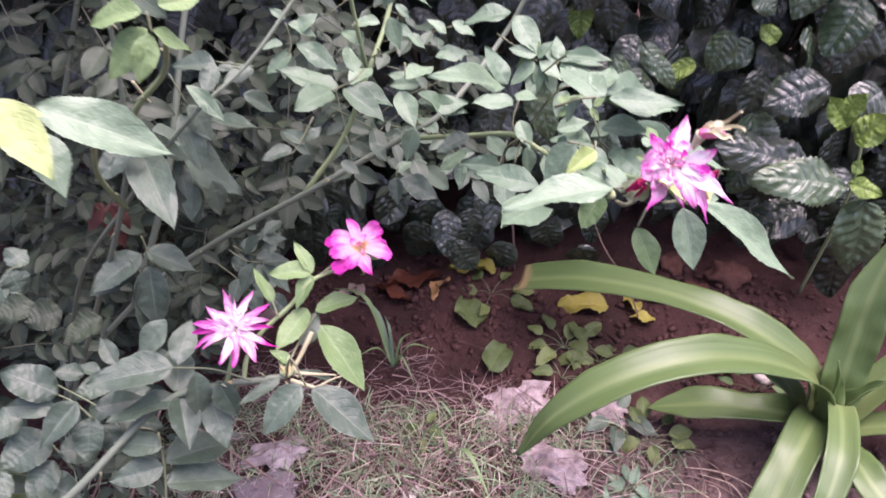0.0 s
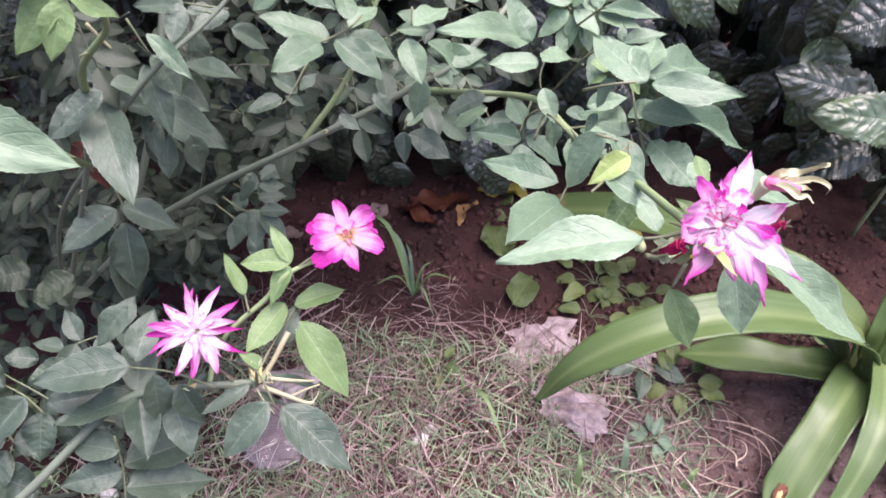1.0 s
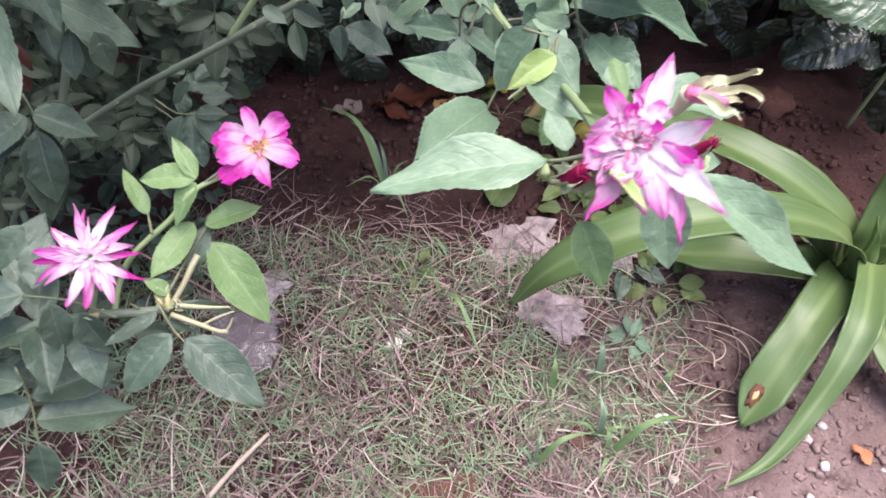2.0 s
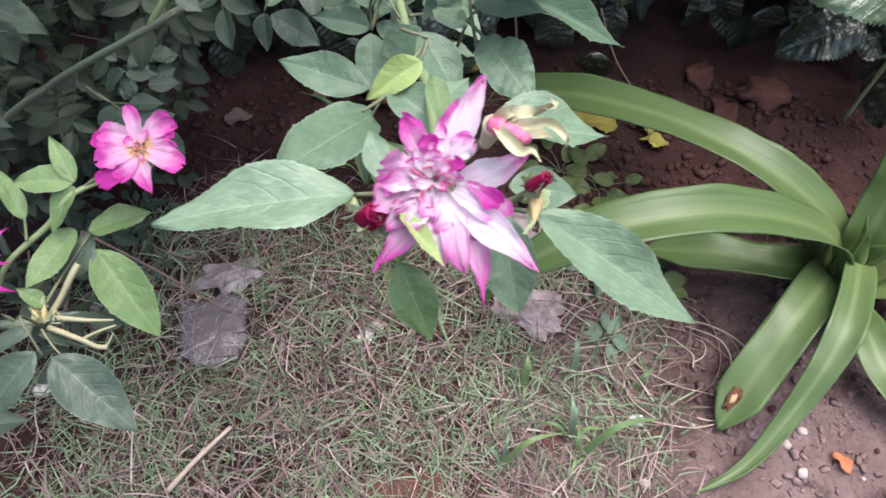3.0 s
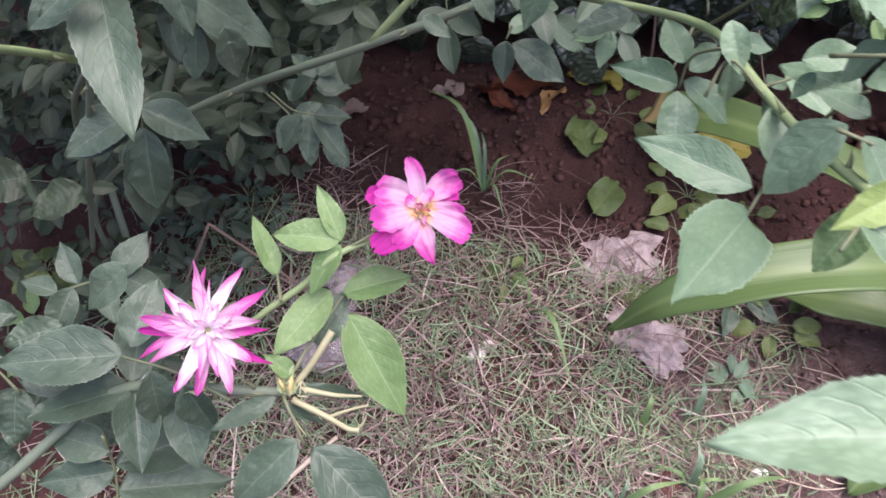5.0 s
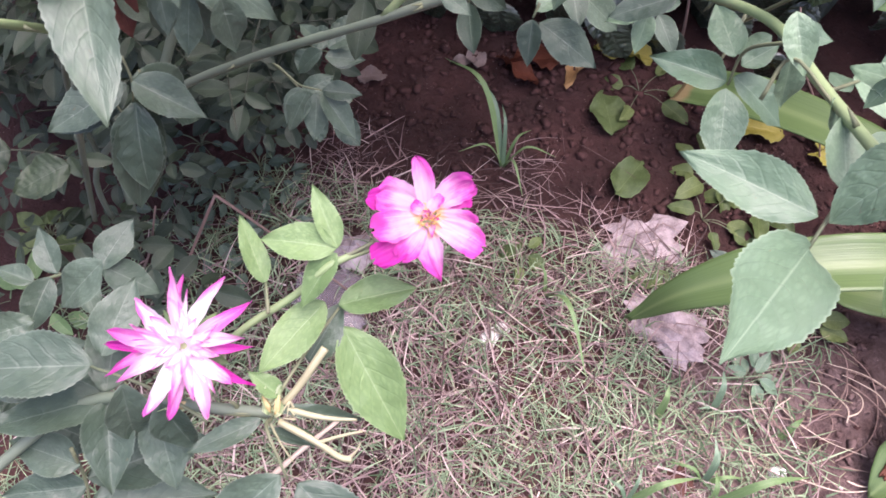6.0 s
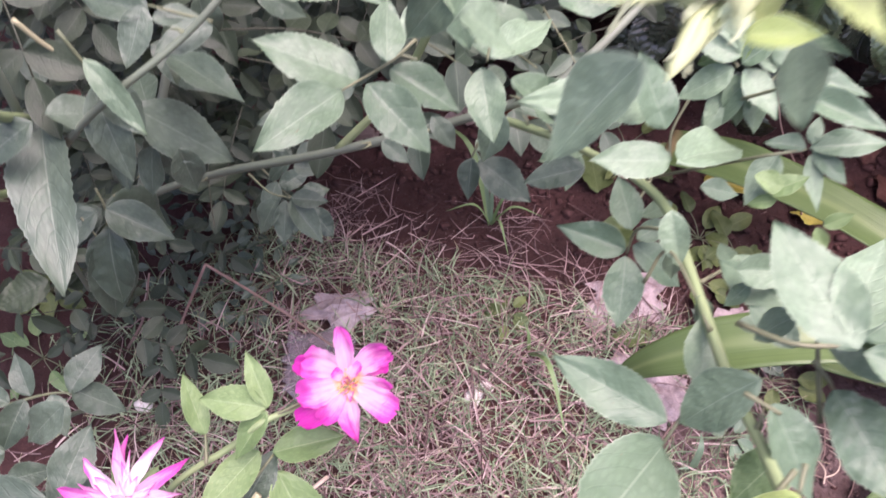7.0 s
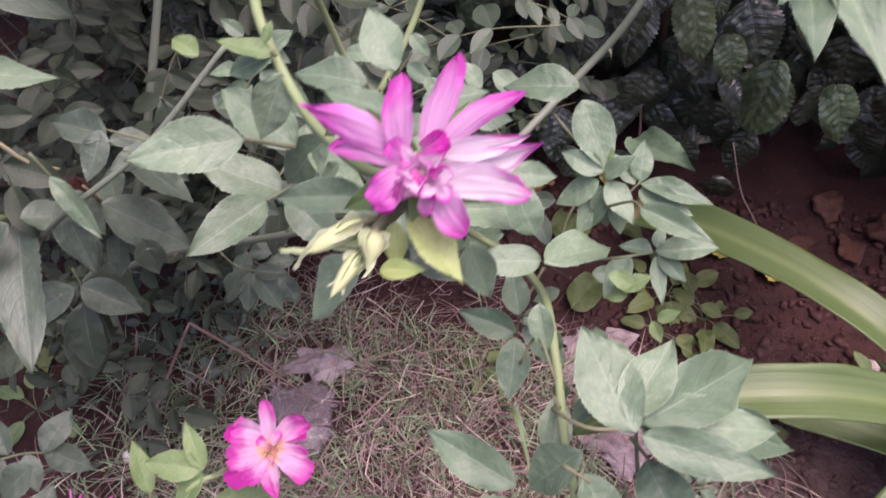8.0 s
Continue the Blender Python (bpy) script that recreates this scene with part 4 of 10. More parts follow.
cane([(-0.0669, 0.3652, 0.7161), (-0.0645, 0.3696, 0.7193), (-0.0637, 0.3728, 0.7213)], 0.0008, 0.0002, PALE_STEM, name="cut_stub")
cane([(-0.0729, 0.3532, 0.7108), (-0.0680, 0.3482, 0.7066), (-0.0605, 0.3425, 0.7019)], 0.0006, 0.0003, PALE_STEM, name="cut_stub")
cane([(-0.0695, 0.3599, 0.7125), (-0.0819, 0.3550, 0.7112), (-0.0936, 0.3532, 0.7098), (-0.1021, 0.3524, 0.7083)], 0.0018, 0.0016, PALE_STEM, name="cut_stub")
cane([(-0.0682, 0.3605, 0.7137), (-0.0675, 0.3613, 0.7159), (-0.0685, 0.3573, 0.7159)], 0.0006, 0.0002, PALE_STEM, name="dry_bract")
cane([(-0.0656, 0.3564, 0.7121), (-0.0632, 0.3561, 0.7138), (-0.0673, 0.3549, 0.7150)], 0.0006, 0.0002, PALE_STEM, name="dry_bract")
cane([(-0.0649, 0.3581, 0.7126), (-0.0642, 0.3577, 0.7144), (-0.0664, 0.3592, 0.7162)], 0.0006, 0.0002, PALE_STEM, name="dry_bract")
cane([(-0.0714, 0.3555, 0.7124), (-0.0703, 0.3566, 0.7148), (-0.0715, 0.3580, 0.7164)], 0.0006, 0.0002, PALE_STEM, name="dry_bract")
cane([(-0.0707, 0.3569, 0.7128), (-0.0691, 0.3566, 0.7146), (-0.0705, 0.3545, 0.7152)], 0.0006, 0.0002, PALE_STEM, name="dry_bract")
cane([(-0.0655, 0.3607, 0.7134), (-0.0671, 0.3615, 0.7160), (-0.0661, 0.3555, 0.7150)], 0.0006, 0.0002, PALE_STEM, name="dry_bract")
cane([(-0.041, 0.623, 0.802), (-0.052, 0.60, 0.90), (-0.036, 0.54, 0.972), (-0.018, 0.488, 0.994), (0.007, 0.458, 0.987), (0.035, 0.43, 1.002), (0.056, 0.413, 1.024)], 0.0019, 0.0014, CANE, 4)
cane([(-0.45, 0.68, 0.3), (-0.33, 0.58, 0.58), (-0.23, 0.52, 0.73), (-0.157, 0.493, 0.826), (-0.115, 0.524, 0.859), (-0.08, 0.56, 0.9)], 0.0024, 0.0013, CANE_WOOD, 5)
cane([(-0.46, 0.64, 0.25), (-0.30, 0.54, 0.58), (-0.22, 0.505, 0.76), (-0.199, 0.497, 0.87), (-0.195, 0.49, 0.98)], 0.0027, 0.0017, CANE_WOOD, 6)
cane([(-0.30, 0.62, 0.52), (-0.25, 0.66, 0.66), (-0.23, 0.74, 0.80), (-0.2, 0.8, 0.92)], 0.004, 0.0025, CANE_WOOD, 3)
cane([(-0.48, 0.7, 0.1), (-0.5, 0.8, 0.4), (-0.44, 0.9, 0.66), (-0.38, 0.95, 0.85)], 0.005, 0.0028, CANE_WOOD, 4)
cane([(-0.21, 0.505, 0.79), (-0.18, 0.465, 0.85), (-0.149, 0.447, 0.888), (-0.125, 0.40, 0.935)], 0.0026, 0.0016, CANE, 2)
cane([(-0.222, 0.50, 0.74), (-0.2, 0.43, 0.82), (-0.155, 0.35, 0.90), (-0.135, 0.31, 0.93)], 0.0022, 0.0014, CANE, 2)
cane([(-0.201, 0.518, 0.843), (-0.193, 0.522, 0.824), (-0.186, 0.531, 0.810)], 0.0012, 0.0009, PALE_STEM, name="dead_stub")

spray = rose_leaf(rose_bush, [(-0.0466, 0.4171, 0.7607), (-0.0529, 0.4128, 0.7575), (-0.0592, 0.4085, 0.7545)])
leaflet(spray, (-0.0601, 0.4120, 0.7577), (-0.0745, 0.4293, 0.7717), 0.0103, (0.10, -0.02, 0.99), "b")
leaflet(spray, (-0.0605, 0.4119, 0.7577), (-0.0881, 0.4073, 0.7640), 0.0155, (0.23, -0.20, 0.95), "b")
leaflet(spray, (-0.0601, 0.4104, 0.7569), (-0.0701, 0.3903, 0.7445), 0.0117, (-0.08, -0.33, 0.94), "b")
spray = rose_leaf(rose_bush, [(-0.0812, 0.3862, 0.7405), (-0.0866, 0.3982, 0.7417)])
leaflet(spray, (-0.0865, 0.3978, 0.7415), (-0.1026, 0.4167, 0.7567), 0.0107, (0.27, -0.10, 0.96), "b")
spray = rose_leaf(rose_bush, [(-0.0730, 0.3576, 0.7175), (-0.0675, 0.3769, 0.7221), (-0.0581, 0.4007, 0.7292)])
leaflet(spray, (-0.0580, 0.4009, 0.7315), (-0.0295, 0.4160, 0.7367), 0.0170, (0.04, -0.01, 1.00), "b")
leaflet(spray, (-0.0630, 0.3990, 0.7351), (-0.0807, 0.3657, 0.7275), 0.0179, (0.00, -0.24, 0.97), "b")
leaflet(spray, (-0.0650, 0.3789, 0.7190), (-0.0571, 0.4038, 0.7303), 0.0154, (0.25, -0.26, 0.93), "g")
leaflet(spray, (-0.0553, 0.3953, 0.7240), (-0.0189, 0.3614, 0.6986), 0.0258, (-0.10, 0.01, 0.99), "b")
spray = rose_leaf(rose_bush, [(-0.0701, 0.3629, 0.7183), (-0.0719, 0.3613, 0.7182)])
leaflet(spray, (-0.0708, 0.3619, 0.7192), (-0.0835, 0.3663, 0.7285), 0.0088, (0.17, -0.02, 0.99), "b")
leaflet(spray, (-0.0761, 0.3528, 0.7138), (-0.1006, 0.3326, 0.7093), 0.0099, (0.18, -0.24, 0.95), "g")
leaflet(spray, (-0.0721, 0.3578, 0.7162), (-0.0367, 0.3689, 0.6975), 0.0066, (-0.08, -0.16, 0.98), "g")
leaflet(spray, (-0.0738, 0.3502, 0.7104), (-0.0549, 0.3525, 0.6961), 0.0053, (0.25, 0.08, 0.96), "g")
spray = rose_leaf(rose_bush, [(-0.0724, 0.3540, 0.7131), (-0.0639, 0.3411, 0.7464), (-0.0532, 0.3287, 0.7353)])
leaflet(spray, (-0.0494, 0.3289, 0.7339), (-0.0071, 0.3053, 0.7115), 0.0256, (0.03, -0.16, 0.99), "g")
leaflet(spray, (-0.0561, 0.3291, 0.7367), (-0.0783, 0.3016, 0.7226), 0.0197, (0.11, -0.33, 0.94), "g")
spray = rose_leaf(rose_bush, [(-0.1086, 0.3520, 0.7089), (-0.1260, 0.3511, 0.7067), (-0.1466, 0.3490, 0.6985)])
leaflet(spray, (-0.1453, 0.3485, 0.6978), (-0.1319, 0.3132, 0.6856), 0.0215, (0.30, -0.02, 0.95), "g")
leaflet(spray, (-0.1478, 0.3494, 0.6958), (-0.1877, 0.3230, 0.6980), 0.0259, (0.01, 0.10, 0.99), "g")
leaflet(spray, (-0.1480, 0.3512, 0.6963), (-0.1552, 0.3918, 0.7102), 0.0222, (0.28, -0.19, 0.94), "g")
leaflet(spray, (-0.1255, 0.3507, 0.6953), (-0.1102, 0.3238, 0.6735), 0.0205, (0.14, -0.21, 0.97), "g")
spray = rose_leaf(rose_bush, [(-0.0937, 0.3449, 0.7204), (-0.1193, 0.3509, 0.7230), (-0.1476, 0.3540, 0.7194)])
leaflet(spray, (-0.1471, 0.3547, 0.7197), (-0.2012, 0.3387, 0.7190), 0.0278, (0.06, -0.12, 0.99), "g")
leaflet(spray, (-0.1316, 0.3497, 0.7213), (-0.1269, 0.3326, 0.6924), 0.0183, (0.33, -0.12, 0.93), "g")
leaflet(spray, (-0.1173, 0.3490, 0.7137), (-0.1048, 0.3382, 0.6868), 0.0170, (-0.00, -0.39, 0.92), "g")
leaflet(spray, (-0.1468, 0.3599, 0.7168), (-0.1447, 0.3918, 0.7293), 0.0185, (0.19, -0.34, 0.92), "g")
leaflet(spray, (-0.1650, 0.3995, 0.7185), (-0.1859, 0.3797, 0.6990), 0.0188, (0.29, -0.08, 0.95), "g")
spray = rose_leaf(rose_bush, [(-0.1566, 0.3278, 0.6841), (-0.1547, 0.3187, 0.6576), (-0.1523, 0.2996, 0.6326)])
leaflet(spray, (-0.1544, 0.3239, 0.6737), (-0.1897, 0.3260, 0.6747), 0.0191, (-0.01, -0.19, 0.98), "g")
leaflet(spray, (-0.1547, 0.3187, 0.6576), (-0.1883, 0.3043, 0.6601), 0.0198, (0.31, -0.36, 0.88), "g")
leaflet(spray, (-0.1552, 0.3216, 0.6596), (-0.1153, 0.3575, 0.6467), 0.0295, (0.09, -0.21, 0.97), "g")
leaflet(spray, (-0.1539, 0.3129, 0.6473), (-0.1042, 0.3350, 0.6277), 0.0312, (0.06, -0.03, 1.00), "g")
leaflet(spray, (-0.1513, 0.3016, 0.6394), (-0.1505, 0.2848, 0.6058), 0.0203, (0.31, -0.23, 0.92), "g")
spray = rose_leaf(rose_bush, [(-0.1743, 0.3292, 0.6746), (-0.2009, 0.3463, 0.6821), (-0.2333, 0.3555, 0.6967)])
spray = rose_leaf(rose_bush, [(0.1237, 0.3064, 0.9164), (0.1153, 0.3055, 0.9134), (0.1095, 0.3054, 0.9122)])
leaflet(spray, (0.1098, 0.3057, 0.9123), (0.0571, 0.2949, 0.9115), 0.0204, (0.02, -0.06, 1.00), "l")
leaflet(spray, (0.1164, 0.3139, 0.9081), (0.1094, 0.3289, 0.9114), 0.0092, (0.05, -0.21, 0.98), "l")
spray = rose_leaf(rose_bush, [(0.1347, 0.3075, 0.9035), (0.1475, 0.3135, 0.9011), (0.1573, 0.3150, 0.8988)])
leaflet(spray, (0.1576, 0.3150, 0.8988), (0.2134, 0.3079, 0.8590), 0.0200, (0.06, -0.38, 0.92), "l")
leaflet(spray, (0.1484, 0.3164, 0.8946), (0.1548, 0.2954, 0.8723), 0.0169, (-0.19, -0.23, 0.96), "l")
leaflet(spray, (0.1430, 0.3348, 0.9121), (0.1781, 0.3435, 0.9023), 0.0185, (0.12, -0.10, 0.99), "l")
leaflet(spray, (0.1492, 0.3218, 0.9011), (0.1695, 0.3277, 0.8944), 0.0117, (-0.04, -0.29, 0.96), "l")
spray = rose_leaf(rose_bush, [(0.1266, 0.3030, 0.9037), (0.1222, 0.2961, 0.8975)])
leaflet(spray, (0.1217, 0.2963, 0.8965), (0.1323, 0.2813, 0.8802), 0.0131, (-0.07, -0.35, 0.93), "b")
leaflet(spray, (0.1264, 0.3314, 0.9311), (0.1314, 0.3188, 0.9255), 0.0065, (0.23, -0.21, 0.95), "b")
leaflet(spray, (0.1278, 0.3305, 0.9203), (0.1351, 0.3446, 0.9192), 0.0086, (-0.13, -0.14, 0.98), "l")
spray = rose_leaf(rose_bush, [(0.1152, 0.3976, 0.8784), (0.1069, 0.3827, 0.8720), (0.0988, 0.3688, 0.8746)])
leaflet(spray, (0.1059, 0.3833, 0.8727), (0.1287, 0.3654, 0.8732), 0.0156, (0.09, -0.40, 0.91), "l")
spray = rose_leaf(rose_bush, [(0.1170, 0.3992, 0.8798), (0.1161, 0.3912, 0.8788)])
leaflet(spray, (0.1164, 0.3904, 0.8793), (0.0976, 0.3778, 0.8721), 0.0116, (0.14, -0.41, 0.90), "y")
spray = rose_leaf(rose_bush, [(0.0959, 0.4351, 0.8815), (0.1079, 0.4266, 0.8923), (0.1238, 0.4300, 0.8929)])
leaflet(spray, (0.1240, 0.4283, 0.8944), (0.0976, 0.4614, 0.8968), 0.0225, (-0.27, -0.24, 0.93), "l")
leaflet(spray, (0.1257, 0.4325, 0.8945), (0.1711, 0.4815, 0.8763), 0.0238, (0.09, -0.32, 0.94), "l")
leaflet(spray, (0.1266, 0.4290, 0.8918), (0.1726, 0.4268, 0.8921), 0.0162, (-0.18, -0.53, 0.83), "l")
leaflet(spray, (0.1203, 0.4319, 0.8949), (0.1323, 0.4676, 0.8953), 0.0183, (-0.13, -0.25, 0.96), "l")
leaflet(spray, (0.1114, 0.4399, 0.8861), (0.1017, 0.4367, 0.8717), 0.0095, (0.11, -0.01, 0.99), "l")
spray = rose_leaf(rose_bush, [(0.1226, 0.4775, 0.8078), (0.1277, 0.4776, 0.8254), (0.1326, 0.4762, 0.8332)])
leaflet(spray, (0.1493, 0.4580, 0.8568), (0.2018, 0.4682, 0.8250), 0.0196, (-0.30, -0.34, 0.89), "l")
leaflet(spray, (0.1283, 0.4745, 0.8381), (0.1436, 0.4696, 0.8532), 0.0119, (-0.24, -0.18, 0.96), "l")
leaflet(spray, (0.1281, 0.4720, 0.8348), (0.1018, 0.4951, 0.8259), 0.0195, (0.13, -0.43, 0.89), "l")
leaflet(spray, (0.1256, 0.4355, 0.8864), (0.1778, 0.4513, 0.8758), 0.0232, (-0.23, -0.31, 0.92), "l")
spray = rose_leaf(rose_bush, [(0.1042, 0.4220, 0.8651), (0.1151, 0.4183, 0.8650)])
leaflet(spray, (0.1126, 0.4207, 0.8657), (0.1312, 0.3998, 0.8501), 0.0169, (-0.06, -0.01, 1.00), "l")
leaflet(spray, (0.1105, 0.4309, 0.8589), (0.0905, 0.4208, 0.8307), 0.0194, (0.08, -0.05, 1.00), "l")
spray = rose_leaf(rose_bush, [(0.0844, 0.5082, 0.8141), (0.0742, 0.5170, 0.7978), (0.0735, 0.5159, 0.7791)])
leaflet(spray, (0.0728, 0.5167, 0.7798), (0.0406, 0.5200, 0.7841), 0.0157, (-0.23, -0.43, 0.87), "l")
leaflet(spray, (0.0733, 0.5149, 0.7781), (0.0784, 0.4862, 0.7634), 0.0177, (0.07, -0.34, 0.94), "l")
leaflet(spray, (0.0756, 0.5205, 0.7799), (0.1043, 0.5155, 0.7641), 0.0179, (-0.14, -0.11, 0.98), "l")
leaflet(spray, (0.0730, 0.5225, 0.7886), (0.0621, 0.5481, 0.7916), 0.0151, (-0.16, -0.30, 0.94), "l")
leaflet(spray, (0.0755, 0.5180, 0.7889), (0.0888, 0.5295, 0.7932), 0.0098, (0.09, -0.47, 0.88), "l")
spray = rose_leaf(rose_bush, [(0.0891, 0.4988, 0.8207), (0.0822, 0.5029, 0.8228)])
leaflet(spray, (0.0817, 0.5081, 0.8285), (0.0891, 0.4896, 0.8184), 0.0121, (-0.27, -0.28, 0.92), "l")
leaflet(spray, (0.0894, 0.5111, 0.8038), (0.0935, 0.5037, 0.7832), 0.0120, (-0.03, -0.12, 0.99), "l")
spray = rose_leaf(rose_bush, [(0.1044, 0.4366, 0.8396), (0.0996, 0.4346, 0.8288), (0.0916, 0.4166, 0.8210)])
leaflet(spray, (0.1028, 0.4409, 0.8216), (0.0977, 0.4668, 0.8285), 0.0147, (-0.07, -0.34, 0.94), "l")
leaflet(spray, (0.0901, 0.4212, 0.8315), (0.0483, 0.4323, 0.8358), 0.0184, (-0.24, -0.39, 0.89), "l")
leaflet(spray, (0.0919, 0.4166, 0.8212), (0.0640, 0.3628, 0.8457), 0.0291, (0.06, -0.10, 0.99), "l")
spray = rose_leaf(rose_bush, [(-0.2063, 0.5178, 0.8018), (-0.2045, 0.5108, 0.7983), (-0.2012, 0.5037, 0.7954)])
leaflet(spray, (-0.2012, 0.5033, 0.7951), (-0.1580, 0.4291, 0.7790), 0.0307, (0.25, -0.75, 0.55), "g")
leaflet(spray, (-0.2018, 0.5045, 0.7963), (-0.2260, 0.4730, 0.7911), 0.0216, (0.22, -0.32, 0.92), "g")
leaflet(spray, (-0.2007, 0.5052, 0.7959), (-0.1679, 0.5277, 0.7711), 0.0216, (0.35, -0.28, 0.90), "g")
leaflet(spray, (-0.2116, 0.5228, 0.7949), (-0.2302, 0.5476, 0.7993), 0.0169, (0.06, -0.04, 1.00), "g")
leaflet(spray, (-0.1826, 0.5231, 0.7729), (-0.1699, 0.5009, 0.7513), 0.0141, (0.33, -0.14, 0.93), "g")
leaflet(spray, (-0.1862, 0.5448, 0.7623), (-0.1417, 0.5541, 0.7186), 0.0302, (0.17, -0.38, 0.91), "g")
leaflet(spray, (-0.1846, 0.5533, 0.7533), (-0.2077, 0.5818, 0.7476), 0.0200, (0.08, -0.23, 0.97), "g")
spray = rose_leaf(rose_bush, [(-0.2332, 0.5359, 0.6834), (-0.2295, 0.5316, 0.6706), (-0.2310, 0.5263, 0.6539)])
leaflet(spray, (-0.2301, 0.5263, 0.6568), (-0.2225, 0.4845, 0.5986), 0.0315, (0.37, -0.01, 0.93), "g")
leaflet(spray, (-0.2359, 0.5398, 0.6597), (-0.2147, 0.5645, 0.5984), 0.0375, (0.03, -0.27, 0.96), "g")
leaflet(spray, (-0.2380, 0.5359, 0.6583), (-0.2764, 0.5009, 0.6402), 0.0297, (0.24, -0.36, 0.90), "g")
spray = rose_leaf(rose_bush, [(-0.1742, 0.5147, 0.7727), (-0.1795, 0.5146, 0.7610)])
leaflet(spray, (-0.1795, 0.5149, 0.7613), (-0.1773, 0.5083, 0.7392), 0.0125, (0.30, -0.16, 0.94), "g")
leaflet(spray, (-0.1802, 0.5397, 0.7390), (-0.1818, 0.5231, 0.7111), 0.0176, (0.00, -0.11, 0.99), "g")
leaflet(spray, (-0.1629, 0.5390, 0.7425), (-0.1594, 0.5349, 0.7081), 0.0188, (0.31, -0.37, 0.88), "g")
spray = rose_leaf(rose_bush, [(-0.1901, 0.6284, 0.5924), (-0.1717, 0.6212, 0.5854), (-0.1549, 0.6208, 0.5852)])
leaflet(spray, (-0.1549, 0.6208, 0.5852), (-0.1272, 0.6254, 0.5860), 0.0151, (0.04, -0.36, 0.93), "g")
leaflet(spray, (-0.1545, 0.6194, 0.5840), (-0.1246, 0.6014, 0.5608), 0.0198, (0.04, -0.09, 1.00), "g")
leaflet(spray, (-0.1582, 0.6181, 0.5843), (-0.1518, 0.5927, 0.5634), 0.0173, (0.28, -0.17, 0.95), "g")
leaflet(spray, (-0.1640, 0.6175, 0.5861), (-0.1764, 0.5961, 0.5621), 0.0186, (-0.05, -0.40, 0.92), "g")
leaflet(spray, (-0.1572, 0.6383, 0.6005), (-0.1328, 0.6453, 0.5977), 0.0138, (0.20, -0.29, 0.93), "g")
leaflet(spray, (-0.1563, 0.6431, 0.6043), (-0.1365, 0.6601, 0.6123), 0.0147, (0.16, -0.09, 0.98), "g")
leaflet(spray, (-0.1596, 0.6404, 0.6032), (-0.1786, 0.6299, 0.5885), 0.0141, (-0.02, -0.29, 0.96), "g")
leaflet(spray, (-0.1645, 0.6444, 0.6088), (-0.1803, 0.6546, 0.6106), 0.0102, (0.29, -0.42, 0.86), "g")
spray = rose_leaf(rose_bush, [(-0.2313, 0.4071, 0.6507), (-0.2113, 0.4173, 0.6546), (-0.1977, 0.4217, 0.6547)])
leaflet(spray, (-0.2000, 0.4206, 0.6555), (-0.1933, 0.4500, 0.6649), 0.0171, (0.07, -0.09, 0.99), "g")
leaflet(spray, (-0.2102, 0.4178, 0.6541), (-0.1950, 0.3993, 0.6449), 0.0139, (0.19, 0.03, 0.98), "g")
leaflet(spray, (-0.1994, 0.4231, 0.6562), (-0.1724, 0.4238, 0.6367), 0.0180, (0.29, -0.24, 0.93), "g")
leaflet(spray, (-0.2211, 0.4137, 0.6530), (-0.2370, 0.4321, 0.6645), 0.0145, (0.03, -0.27, 0.96), "g")
leaflet(spray, (-0.2230, 0.4114, 0.6532), (-0.2261, 0.3815, 0.6452), 0.0168, (0.34, 0.03, 0.94), "g")
leaflet(spray, (-0.2313, 0.4071, 0.6507), (-0.2534, 0.4095, 0.6538), 0.0121, (0.20, -0.03, 0.98), "g")
leaflet(spray, (-0.2014, 0.3659, 0.6680), (-0.1794, 0.3787, 0.6713), 0.0138, (0.09, -0.26, 0.96), "g")
leaflet(spray, (-0.2049, 0.3695, 0.6711), (-0.2172, 0.3470, 0.6611), 0.0149, (0.37, -0.13, 0.92), "g")
spray = rose_leaf(rose_bush, [(-0.0364, 0.5590, 0.8379), (-0.0439, 0.5460, 0.8351), (-0.0567, 0.5220, 0.8393)])
leaflet(spray, (-0.0534, 0.5326, 0.8347), (-0.0961, 0.5278, 0.8534), 0.0243, (-0.03, -0.08, 1.00), "n")
leaflet(spray, (-0.0567, 0.5220, 0.8393), (-0.0756, 0.4779, 0.8486), 0.0219, (0.19, -0.23, 0.95), "n")
leaflet(spray, (-0.0492, 0.5303, 0.8368), (-0.0171, 0.5128, 0.8254), 0.0207, (0.15, -0.42, 0.90), "n")
leaflet(spray, (-0.0445, 0.5473, 0.8295), (-0.0107, 0.5427, 0.8166), 0.0186, (-0.10, -0.23, 0.97), "n")
leaflet(spray, (-0.0404, 0.5329, 0.8499), (-0.0492, 0.5601, 0.8579), 0.0160, (0.29, -0.12, 0.95), "n")
spray = rose_leaf(rose_bush, [(-0.0054, 0.5688, 0.8404), (-0.0048, 0.5604, 0.8320)])
leaflet(spray, (-0.0103, 0.5750, 0.8121), (0.0034, 0.5449, 0.8001), 0.0190, (-0.04, -0.35, 0.93), "l")
leaflet(spray, (-0.0147, 0.5330, 0.8928), (-0.0057, 0.5272, 0.8702), 0.0133, (0.02, -0.44, 0.90), "l")
leaflet(spray, (-0.0046, 0.5693, 0.8266), (0.0166, 0.6078, 0.8204), 0.0178, (0.20, -0.18, 0.96), "l")
leaflet(spray, (0.0052, 0.5712, 0.8132), (0.0355, 0.5756, 0.7884), 0.0213, (-0.17, -0.17, 0.97), "l")
leaflet(spray, (0.0012, 0.5853, 0.7725), (-0.0052, 0.5695, 0.7478), 0.0162, (0.15, -0.39, 0.91), "l")
